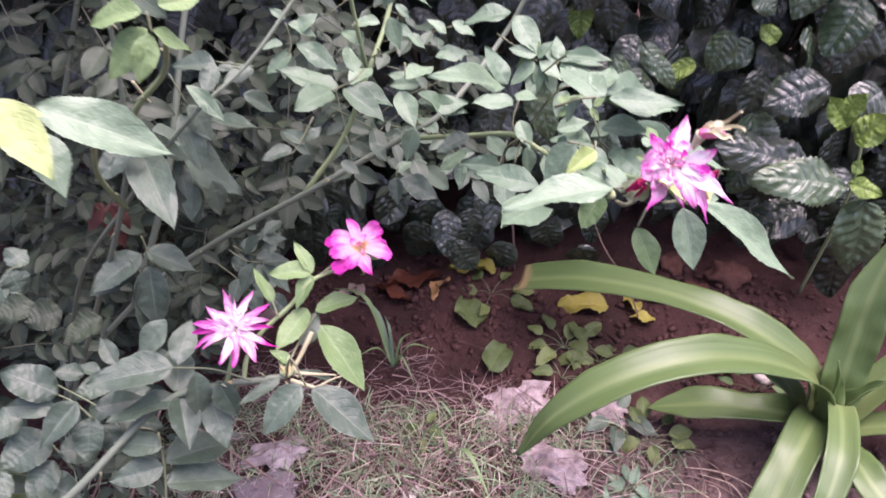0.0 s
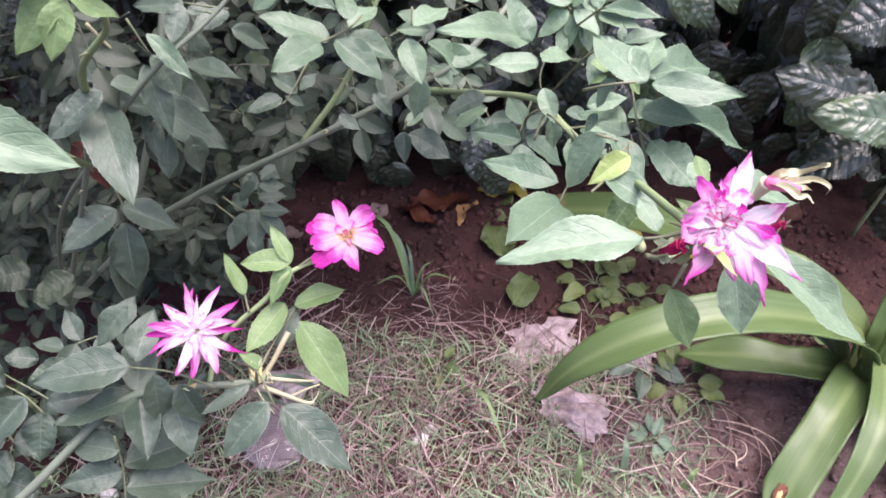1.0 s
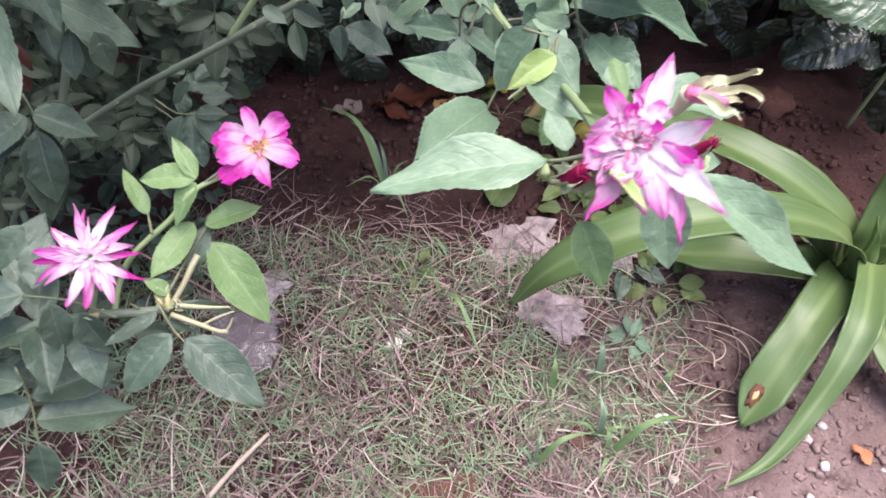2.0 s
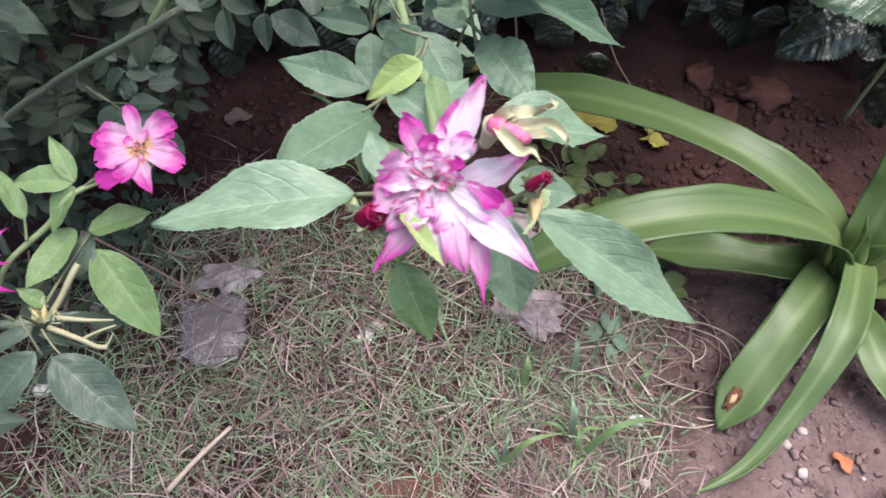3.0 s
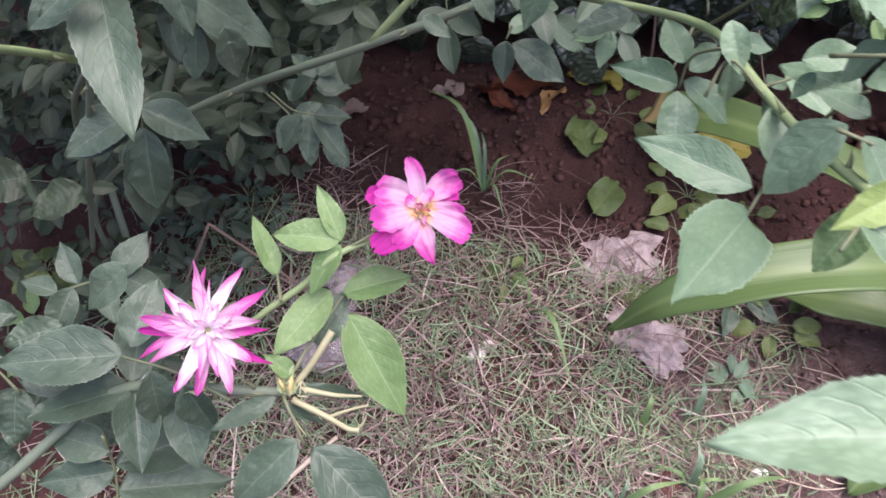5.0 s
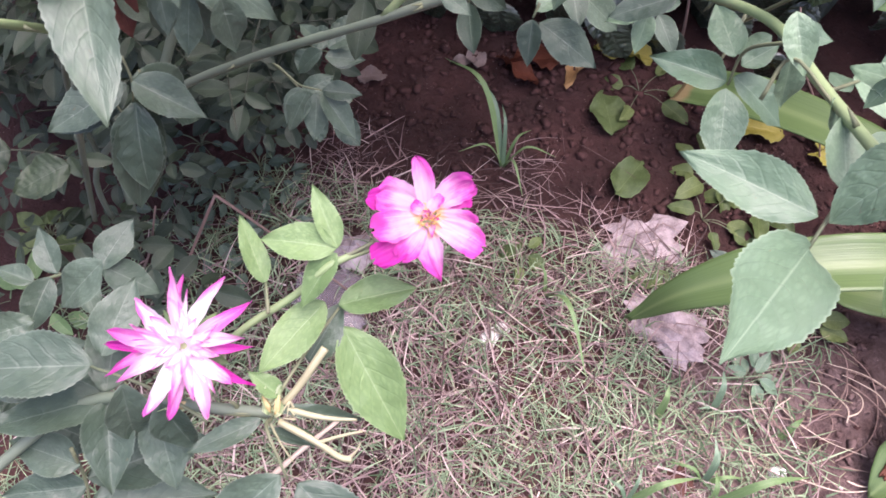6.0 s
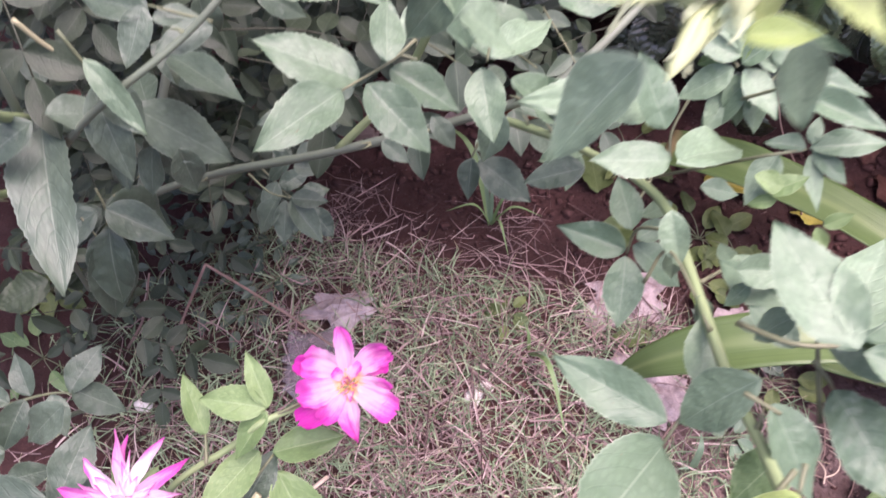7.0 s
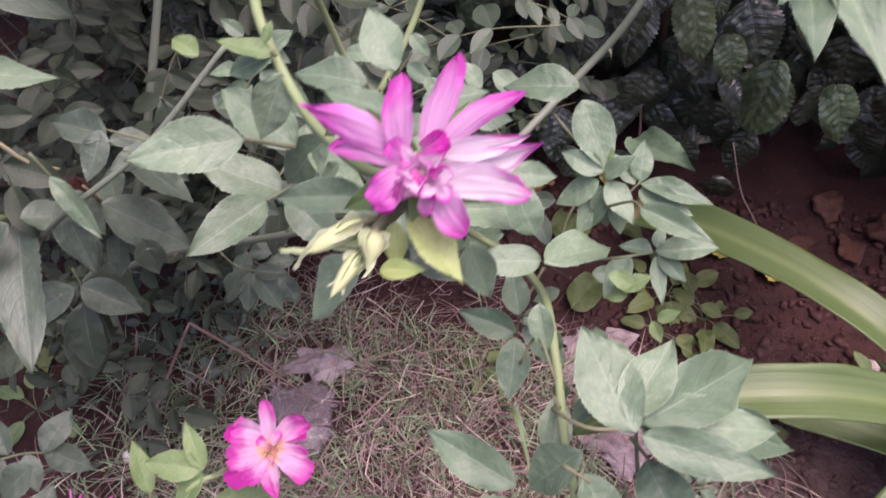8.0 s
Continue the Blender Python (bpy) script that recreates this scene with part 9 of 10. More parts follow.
wild_leaf(rose_bush, (-0.631, 0.924, 0.212), (0.89, -0.29, -0.36), 0.072, 7, "d")
wild_leaf(rose_bush, (-0.541, 0.959, 0.163), (0.91, 0.41, -0.01), 0.093, 5, "d")
wild_leaf(rose_bush, (-0.444, 0.947, 0.286), (0.72, 0.69, 0.06), 0.074, 7, "d")
wild_leaf(rose_bush, (-0.462, 1.037, 0.188), (-0.83, 0.36, -0.43), 0.108, 7, "d")
wild_leaf(rose_bush, (-0.717, 1.029, 0.151), (0.44, 0.88, 0.19), 0.108, 5, "d")
wild_leaf(rose_bush, (-0.606, 1.002, 0.118), (-0.87, 0.21, -0.45), 0.085, 7, "d")
wild_leaf(rose_bush, (-0.706, 1.006, 0.060), (0.70, 0.47, -0.54), 0.078, 7, "d")
wild_leaf(rose_bush, (-0.514, 0.934, 0.191), (-0.99, 0.13, 0.05), 0.070, 7, "d")
wild_leaf(rose_bush, (-0.358, 0.885, 0.267), (-0.91, 0.40, 0.11), 0.094, 7, "d")
wild_leaf(rose_bush, (-0.458, 0.890, 0.249), (-0.85, 0.26, -0.46), 0.092, 5, "d")
wild_leaf(rose_bush, (-0.338, 1.079, 0.167), (-0.58, 0.75, -0.32), 0.077, 7, "d")
wild_leaf(rose_bush, (-0.515, 0.861, 0.202), (0.83, 0.55, -0.08), 0.075, 7, "d")
wild_leaf(rose_bush, (-0.328, 1.014, 0.173), (-0.75, -0.65, -0.12), 0.103, 7, "d")
wild_leaf(rose_bush, (-0.472, 0.777, 0.305), (0.74, 0.56, -0.36), 0.101, 5, "d")
wild_leaf(rose_bush, (-0.315, 0.782, 0.344), (-0.66, 0.44, -0.61), 0.089, 7, "d")
wild_leaf(rose_bush, (-0.624, 1.038, 0.286), (-0.72, -0.60, -0.34), 0.076, 5, "d")
wild_leaf(rose_bush, (-0.682, 0.826, 0.299), (-0.89, 0.46, -0.04), 0.107, 7, "d")
wild_leaf(rose_bush, (-0.545, 0.822, 0.338), (0.98, -0.19, -0.11), 0.090, 7, "d")
wild_leaf(rose_bush, (-0.741, 1.005, 0.336), (-0.92, -0.14, -0.37), 0.072, 7, "d")
wild_leaf(rose_bush, (-0.551, 0.736, 0.315), (0.45, 0.61, -0.65), 0.109, 7, "d")
wild_leaf(rose_bush, (-0.463, 1.007, 0.322), (-0.85, -0.52, -0.07), 0.082, 7, "d")
wild_leaf(rose_bush, (-0.372, 1.075, 0.310), (0.87, 0.15, -0.47), 0.089, 5, "d")
wild_leaf(rose_bush, (-0.400, 0.947, 0.188), (-0.45, -0.89, 0.03), 0.087, 7, "d")
wild_leaf(rose_bush, (-0.746, 0.870, 0.274), (0.67, -0.71, -0.22), 0.106, 7, "d")
wild_leaf(rose_bush, (-0.492, 0.914, 0.252), (-0.94, -0.19, -0.29), 0.077, 5, "d")
wild_leaf(rose_bush, (-0.665, 0.860, 0.292), (0.94, -0.32, 0.13), 0.095, 7, "d")
wild_leaf(rose_bush, (-0.573, 1.071, 0.168), (0.19, 0.75, -0.63), 0.095, 5, "d")
wild_leaf(rose_bush, (-0.543, 1.031, 0.250), (0.31, 0.66, -0.69), 0.087, 5, "d")
wild_leaf(rose_bush, (-0.450, 1.077, 0.113), (-0.91, -0.41, 0.10), 0.081, 7, "d")
wild_leaf(rose_bush, (-0.422, 0.865, 0.222), (0.11, 0.91, -0.39), 0.072, 7, "d")
wild_leaf(rose_bush, (-0.496, 0.984, 0.139), (0.94, -0.35, -0.02), 0.091, 7, "d")
wild_leaf(rose_bush, (-0.527, 0.942, 0.245), (-0.92, 0.10, -0.39), 0.093, 7, "d")
wild_leaf(rose_bush, (-0.451, 0.911, 0.139), (0.22, 0.80, -0.55), 0.084, 5, "d")
wild_leaf(rose_bush, (-0.581, 0.882, 0.279), (0.79, -0.60, -0.11), 0.088, 7, "d")
wild_leaf(rose_bush, (-0.583, 1.009, 0.287), (0.46, 0.65, -0.61), 0.082, 5, "d")
wild_leaf(rose_bush, (-0.436, 0.767, 0.326), (0.70, 0.71, -0.10), 0.093, 7, "d")
wild_leaf(rose_bush, (-0.524, 0.886, 0.304), (0.53, -0.73, -0.43), 0.097, 7, "d")
wild_leaf(rose_bush, (-0.745, 0.878, 0.161), (-0.27, 0.96, -0.05), 0.096, 7, "d")
wild_leaf(rose_bush, (-0.677, 0.956, 0.254), (-0.85, -0.44, -0.27), 0.109, 7, "d")
wild_leaf(rose_bush, (-0.541, 1.014, 0.338), (-0.65, 0.48, -0.58), 0.102, 7, "d")
wild_leaf(rose_bush, (-0.361, 1.074, 0.125), (-0.18, -0.98, 0.04), 0.072, 7, "d")
wild_leaf(rose_bush, (-0.392, 0.962, 0.280), (0.24, 0.93, -0.27), 0.094, 5, "d")
wild_leaf(rose_bush, (-0.661, 1.071, 0.095), (-0.59, -0.79, 0.13), 0.086, 7, "d")
wild_leaf(rose_bush, (-0.552, 1.023, 0.059), (-0.10, 0.83, -0.55), 0.095, 5, "d")
wild_leaf(rose_bush, (-0.522, 0.701, 0.345), (0.24, 0.77, -0.59), 0.108, 7, "d")
wild_leaf(rose_bush, (-0.459, 0.844, 0.325), (-0.99, -0.07, 0.11), 0.078, 7, "d")
wild_leaf(rose_bush, (-0.683, 0.837, 0.260), (0.77, 0.63, -0.05), 0.090, 7, "d")
wild_leaf(rose_bush, (-0.442, 0.866, 0.272), (-0.69, 0.60, -0.41), 0.086, 5, "d")
wild_leaf(rose_bush, (-0.432, 0.818, 0.271), (-0.94, -0.31, 0.12), 0.078, 5, "d")
# unseen leaves above the bush, added to shade the thicket below
wild_leaf(rose_bush, (-0.512, 0.743, 0.945), (0.66, -0.74, -0.10), 0.130, 7, "l")
wild_leaf(rose_bush, (-0.336, 0.794, 1.221), (0.52, 0.79, -0.32), 0.140, 7, "l")
wild_leaf(rose_bush, (-0.480, 1.100, 1.158), (0.15, -0.99, 0.05), 0.145, 7, "l")
wild_leaf(rose_bush, (-0.776, 0.689, 1.197), (-0.15, -0.93, -0.33), 0.147, 7, "l")
wild_leaf(rose_bush, (-0.655, 0.636, 1.012), (0.36, -0.92, 0.13), 0.138, 7, "l")
wild_leaf(rose_bush, (-0.702, 0.505, 0.919), (-0.92, -0.23, -0.33), 0.131, 7, "l")
wild_leaf(rose_bush, (-0.487, 1.099, 1.077), (-0.76, 0.57, -0.33), 0.156, 7, "l")
wild_leaf(rose_bush, (-0.427, 0.612, 1.166), (0.96, -0.26, -0.07), 0.132, 7, "l")
wild_leaf(rose_bush, (-0.407, 0.597, 1.006), (0.95, -0.03, -0.31), 0.170, 7, "l")
wild_leaf(rose_bush, (-0.335, 1.118, 0.991), (-0.76, -0.63, -0.18), 0.132, 7, "l")
wild_leaf(rose_bush, (-0.358, 0.884, 1.244), (0.85, 0.51, 0.12), 0.144, 7, "l")
wild_leaf(rose_bush, (-0.424, 0.793, 1.069), (0.93, -0.08, -0.36), 0.153, 7, "l")
wild_leaf(rose_bush, (-0.266, 0.714, 1.084), (0.22, 0.95, -0.20), 0.148, 7, "l")
wild_leaf(rose_bush, (-0.785, 0.909, 0.928), (0.21, -0.98, 0.07), 0.131, 7, "l")
wild_leaf(rose_bush, (-0.260, 0.823, 1.213), (0.01, 0.99, -0.14), 0.160, 7, "l")
wild_leaf(rose_bush, (-0.681, 1.127, 1.068), (-0.69, 0.71, -0.18), 0.164, 7, "l")
wild_leaf(rose_bush, (-0.363, 0.611, 1.276), (-0.05, 0.98, 0.18), 0.132, 7, "l")
wild_leaf(rose_bush, (-0.724, 1.115, 1.343), (-0.74, -0.58, -0.34), 0.130, 7, "l")
wild_leaf(rose_bush, (-0.698, 0.753, 1.167), (0.93, -0.20, -0.30), 0.144, 7, "l")
wild_leaf(rose_bush, (-0.440, 0.589, 0.921), (-0.88, -0.32, -0.34), 0.158, 7, "l")
wild_leaf(rose_bush, (-0.520, 0.957, 1.239), (-0.71, 0.64, -0.29), 0.165, 7, "l")
wild_leaf(rose_bush, (-0.328, 1.002, 1.294), (-0.94, 0.03, -0.35), 0.134, 7, "l")
wild_leaf(rose_bush, (-0.840, 0.614, 1.095), (-0.89, -0.35, -0.28), 0.146, 7, "l")
wild_leaf(rose_bush, (-0.201, 0.854, 1.126), (-0.92, -0.22, -0.34), 0.166, 7, "l")
wild_leaf(rose_bush, (-0.381, 0.852, 1.021), (-0.15, -0.94, -0.32), 0.159, 7, "l")
wild_leaf(rose_bush, (-0.339, 0.795, 1.110), (-0.65, -0.76, -0.04), 0.132, 7, "l")
wild_leaf(rose_bush, (-0.578, 1.071, 0.989), (0.44, -0.90, -0.03), 0.159, 7, "l")
wild_leaf(rose_bush, (-0.800, 0.623, 1.166), (0.41, 0.89, -0.18), 0.133, 7, "l")
wild_leaf(rose_bush, (-0.507, 0.848, 0.892), (0.16, -0.99, 0.07), 0.143, 7, "l")
wild_leaf(rose_bush, (-0.844, 1.120, 1.157), (0.98, -0.15, 0.10), 0.169, 7, "l")
wild_leaf(rose_bush, (-0.772, 0.727, 0.989), (0.18, -0.95, -0.26), 0.138, 7, "l")
wild_leaf(rose_bush, (-0.769, 0.578, 1.321), (0.99, -0.15, 0.04), 0.145, 7, "l")
wild_leaf(rose_bush, (-0.509, 0.839, 1.054), (-0.64, -0.73, -0.24), 0.139, 7, "l")
wild_leaf(rose_bush, (-0.472, 0.628, 1.086), (0.89, -0.33, -0.32), 0.131, 7, "l")
wild_leaf(rose_bush, (-0.807, 0.679, 1.021), (0.31, -0.95, 0.07), 0.169, 7, "l")
wild_leaf(rose_bush, (-0.192, 1.105, 1.292), (0.83, -0.46, -0.32), 0.169, 7, "l")
wild_leaf(rose_bush, (-0.618, 0.661, 1.164), (-0.99, 0.05, 0.10), 0.144, 7, "l")
wild_leaf(rose_bush, (-0.559, 0.636, 1.010), (-0.97, 0.24, -0.06), 0.154, 7, "l")
wild_leaf(rose_bush, (-0.529, 0.621, 1.069), (-0.45, 0.89, -0.07), 0.137, 7, "l")
wild_leaf(rose_bush, (-0.712, 0.963, 1.190), (0.64, 0.75, -0.19), 0.155, 7, "l")
wild_leaf(rose_bush, (-0.524, 0.894, 1.238), (0.72, -0.65, -0.26), 0.159, 7, "l")
wild_leaf(rose_bush, (-0.454, 0.718, 0.889), (-0.94, -0.32, 0.12), 0.149, 7, "l")
wild_leaf(rose_bush, (-0.614, 1.042, 1.122), (0.79, 0.57, -0.22), 0.159, 7, "l")
wild_leaf(rose_bush, (-0.731, 0.562, 1.267), (0.99, -0.03, -0.16), 0.156, 7, "l")
wild_leaf(rose_bush, (-0.616, 0.750, 0.966), (-0.76, -0.65, -0.06), 0.165, 7, "l")
wild_leaf(rose_bush, (-0.843, 0.945, 0.889), (-0.99, 0.13, 0.01), 0.165, 7, "l")
wild_leaf(rose_bush, (-0.187, 0.991, 1.008), (0.62, 0.78, 0.01), 0.148, 7, "l")
wild_leaf(rose_bush, (-0.681, 0.715, 1.232), (-0.57, 0.82, -0.07), 0.154, 7, "l")
wild_leaf(rose_bush, (-0.752, 0.637, 1.135), (0.79, -0.56, -0.27), 0.139, 7, "l")
wild_leaf(rose_bush, (-0.349, 0.775, 1.278), (1.00, -0.01, 0.03), 0.167, 7, "l")
wild_leaf(rose_bush, (-0.488, 0.540, 1.260), (-0.80, 0.60, -0.02), 0.149, 7, "l")
wild_leaf(rose_bush, (-0.146, 0.861, 1.311), (0.96, -0.22, -0.18), 0.133, 7, "l")
wild_leaf(rose_bush, (-0.201, 0.999, 1.335), (0.39, 0.91, 0.16), 0.151, 7, "l")
wild_leaf(rose_bush, (-0.456, 0.936, 1.338), (0.46, 0.88, 0.11), 0.132, 7, "l")
wild_leaf(rose_bush, (-0.426, 0.630, 1.271), (-0.20, 0.95, -0.22), 0.135, 7, "l")
wild_leaf(rose_bush, (-0.824, 0.764, 1.246), (-0.90, 0.27, -0.35), 0.169, 7, "l")
wild_leaf(rose_bush, (-0.724, 0.593, 1.150), (0.31, 0.95, -0.09), 0.157, 7, "l")
wild_leaf(rose_bush, (-0.426, 1.049, 1.251), (0.87, -0.46, -0.17), 0.136, 7, "l")
wild_leaf(rose_bush, (-0.149, 0.758, 1.014), (-0.99, 0.11, 0.11), 0.137, 7, "l")
wild_leaf(rose_bush, (-0.386, 0.561, 1.333), (-0.99, -0.13, -0.03), 0.140, 7, "l")
wild_leaf(rose_bush, (-0.157, 0.725, 0.887), (0.32, 0.94, -0.08), 0.132, 7, "l")
wild_leaf(rose_bush, (-0.623, 1.054, 0.977), (0.95, 0.09, -0.31), 0.149, 7, "l")
wild_leaf(rose_bush, (-0.623, 0.647, 0.964), (-0.65, -0.74, -0.18), 0.167, 7, "l")
wild_leaf(rose_bush, (-0.384, 0.710, 1.310), (-0.94, -0.32, 0.05), 0.131, 7, "l")
wild_leaf(rose_bush, (-0.443, 0.959, 0.915), (-0.27, -0.95, 0.16), 0.158, 7, "l")
wild_leaf(rose_bush, (-0.807, 0.872, 1.119), (0.57, -0.82, -0.00), 0.145, 7, "l")
wild_leaf(rose_bush, (-0.195, 0.727, 1.122), (0.77, -0.61, 0.18), 0.131, 7, "l")
wild_leaf(rose_bush, (-0.622, 0.797, 1.015), (0.29, -0.96, 0.05), 0.151, 7, "l")
wild_leaf(rose_bush, (-0.774, 1.072, 1.266), (-0.41, -0.88, -0.24), 0.139, 7, "l")
wild_leaf(rose_bush, (-0.520, 0.542, 1.328), (-0.80, 0.53, -0.28), 0.168, 7, "l")
wild_leaf(rose_bush, (-0.377, 1.019, 1.183), (-0.88, 0.46, -0.14), 0.131, 7, "l")
wild_leaf(rose_bush, (-0.565, 1.114, 1.338), (0.92, -0.26, -0.29), 0.169, 7, "l")
wild_leaf(rose_bush, (-0.828, 0.690, 0.884), (0.71, 0.65, -0.27), 0.153, 7, "l")
wild_leaf(rose_bush, (-0.404, 0.747, 1.009), (0.97, -0.19, 0.13), 0.137, 7, "l")
wild_leaf(rose_bush, (-0.465, 0.931, 0.948), (-0.03, -0.96, -0.27), 0.166, 7, "l")
wild_leaf(rose_bush, (-0.505, 0.925, 1.103), (0.01, -0.98, -0.21), 0.156, 7, "l")
wild_leaf(rose_bush, (-0.353, 1.003, 1.098), (-0.84, -0.53, -0.11), 0.155, 7, "l")
wild_leaf(rose_bush, (-0.421, 0.846, 0.950), (-0.60, -0.79, -0.08), 0.158, 7, "l")
wild_leaf(rose_bush, (-0.164, 0.875, 0.886), (-0.20, 0.92, -0.33), 0.158, 7, "l")
wild_leaf(rose_bush, (-0.146, 0.954, 1.240), (0.48, 0.87, 0.12), 0.130, 7, "l")
wild_leaf(rose_bush, (-0.477, 0.787, 1.124), (0.11, -0.99, 0.06), 0.145, 7, "l")
wild_leaf(rose_bush, (-0.732, 1.137, 1.207), (-0.41, 0.90, 0.13), 0.149, 7, "l")
wild_leaf(rose_bush, (-0.612, 0.954, 1.307), (0.97, -0.25, 0.08), 0.140, 7, "l")
wild_leaf(rose_bush, (-0.406, 1.026, 0.913), (-0.85, 0.52, 0.09), 0.148, 7, "l")
wild_leaf(rose_bush, (-0.520, 0.527, 0.978), (0.49, -0.87, -0.06), 0.165, 7, "l")
wild_leaf(rose_bush, (-0.792, 1.003, 1.287), (-0.22, 0.95, -0.22), 0.149, 7, "l")
wild_leaf(rose_bush, (-0.811, 0.977, 0.955), (0.81, 0.49, -0.32), 0.166, 7, "l")
wild_leaf(rose_bush, (-0.295, 1.030, 0.998), (-0.69, 0.72, 0.02), 0.139, 7, "l")
wild_leaf(rose_bush, (-0.139, 0.984, 1.112), (-0.97, -0.23, 0.03), 0.146, 7, "l")
wild_leaf(rose_bush, (-0.653, 0.660, 1.207), (-0.03, 1.00, 0.04), 0.170, 7, "l")
wild_leaf(rose_bush, (-0.716, 0.514, 1.161), (0.67, 0.75, -0.04), 0.150, 7, "l")
wild_leaf(rose_bush, (-0.260, 0.752, 1.137), (0.38, -0.90, -0.19), 0.135, 7, "l")
wild_leaf(rose_bush, (-0.260, 0.733, 1.317), (0.85, 0.50, -0.18), 0.133, 7, "l")
wild_leaf(rose_bush, (-0.393, 0.667, 1.154), (0.55, 0.83, 0.08), 0.133, 7, "l")
wild_leaf(rose_bush, (-0.655, 0.604, 1.265), (0.69, 0.66, -0.30), 0.139, 7, "l")
wild_leaf(rose_bush, (-0.199, 0.943, 0.965), (0.86, 0.42, -0.31), 0.166, 7, "l")
wild_leaf(rose_bush, (-0.328, 0.949, 1.156), (-0.97, 0.13, -0.23), 0.147, 7, "l")
wild_leaf(rose_bush, (-0.378, 0.598, 1.104), (-0.06, 0.99, 0.13), 0.145, 7, "l")
wild_leaf(rose_bush, (-0.436, 0.919, 1.184), (0.99, 0.01, 0.12), 0.161, 7, "l")
wild_leaf(rose_bush, (-0.305, 0.840, 1.277), (0.90, -0.33, -0.29), 0.141, 7, "l")
wild_leaf(rose_bush, (-0.604, 0.512, 0.991), (0.86, 0.49, -0.16), 0.130, 7, "l")
wild_leaf(rose_bush, (-0.845, 0.812, 1.280), (-0.23, -0.97, 0.04), 0.132, 7, "l")
wild_leaf(rose_bush, (-0.711, 1.024, 1.183), (-0.95, -0.27, 0.19), 0.147, 7, "l")
wild_leaf(rose_bush, (-0.697, 1.084, 0.976), (0.78, 0.52, -0.35), 0.139, 7, "l")
wild_leaf(rose_bush, (-0.244, 0.620, 1.149), (-0.15, 0.99, 0.07), 0.144, 7, "l")
wild_leaf(rose_bush, (-0.449, 0.674, 1.230), (0.62, 0.78, 0.02), 0.132, 7, "l")
wild_leaf(rose_bush, (-0.228, 0.997, 1.208), (0.90, -0.42, -0.06), 0.167, 7, "l")
wild_leaf(rose_bush, (-0.721, 0.877, 1.081), (-0.25, -0.91, -0.34), 0.144, 7, "l")
wild_leaf(rose_bush, (-0.709, 0.593, 1.224), (-0.37, -0.91, -0.20), 0.151, 7, "l")
wild_leaf(rose_bush, (-0.605, 0.905, 1.195), (0.62, 0.71, -0.34), 0.163, 7, "l")
wild_leaf(rose_bush, (-0.662, 1.040, 0.936), (-0.16, 0.97, 0.17), 0.147, 7, "l")
wild_leaf(rose_bush, (-0.739, 0.545, 0.901), (0.95, 0.30, -0.05), 0.159, 7, "l")
wild_leaf(rose_bush, (-0.801, 1.109, 1.343), (-0.85, 0.51, 0.12), 0.144, 7, "l")
wild_leaf(rose_bush, (-0.364, 0.984, 0.966), (-0.13, -0.93, -0.34), 0.148, 7, "l")
wild_leaf(rose_bush, (-0.698, 0.568, 0.906), (-0.78, 0.53, -0.33), 0.147, 7, "l")
wild_leaf(rose_bush, (-0.301, 0.779, 1.048), (-0.94, -0.33, -0.02), 0.159, 7, "l")
wild_leaf(rose_bush, (-0.157, 0.965, 1.040), (0.92, -0.28, -0.28), 0.131, 7, "l")
wild_leaf(rose_bush, (-0.761, 0.748, 1.046), (-0.75, 0.63, -0.19), 0.155, 7, "l")
wild_leaf(rose_bush, (-0.498, 0.940, 1.315), (0.95, -0.26, -0.17), 0.145, 7, "l")
wild_leaf(rose_bush, (-0.126, 1.046, 1.292), (0.74, 0.65, -0.14), 0.142, 7, "l")
wild_leaf(rose_bush, (-0.624, 0.801, 1.324), (-0.74, 0.64, -0.20), 0.150, 7, "l")
wild_leaf(rose_bush, (-0.355, 0.873, 1.159), (0.80, -0.52, -0.29), 0.167, 7, "l")
wild_leaf(rose_bush, (-0.761, 0.583, 0.886), (0.59, -0.80, -0.10), 0.169, 7, "l")
wild_leaf(rose_bush, (-0.295, 0.930, 1.188), (-0.76, 0.61, -0.21), 0.168, 7, "l")
wild_leaf(rose_bush, (-0.777, 0.534, 1.250), (0.19, -0.98, 0.08), 0.164, 7, "l")
wild_leaf(rose_bush, (-0.685, 0.736, 1.012), (0.64, -0.74, -0.21), 0.130, 7, "l")
wild_leaf(rose_bush, (-0.373, 0.914, 0.881), (0.73, 0.63, -0.26), 0.137, 7, "l")
wild_leaf(rose_bush, (-0.231, 0.568, 1.287), (0.02, 1.00, -0.06), 0.151, 7, "l")
wild_leaf(rose_bush, (-0.398, 0.569, 1.213), (0.82, 0.46, -0.35), 0.132, 7, "l")
wild_leaf(rose_bush, (-0.413, 0.980, 1.198), (-0.90, -0.23, -0.37), 0.159, 7, "l")
wild_leaf(rose_bush, (-0.810, 0.654, 1.092), (0.08, -0.96, -0.27), 0.131, 7, "l")
wild_leaf(rose_bush, (-0.237, 0.705, 1.216), (0.03, 0.99, 0.13), 0.160, 7, "l")
wild_leaf(rose_bush, (-0.837, 0.892, 1.307), (0.12, -0.99, 0.04), 0.135, 7, "l")
wild_leaf(rose_bush, (-0.299, 0.604, 1.189), (-0.71, -0.70, 0.09), 0.138, 7, "l")
wild_leaf(rose_bush, (-0.784, 1.150, 1.036), (-0.63, 0.77, 0.08), 0.137, 7, "l")

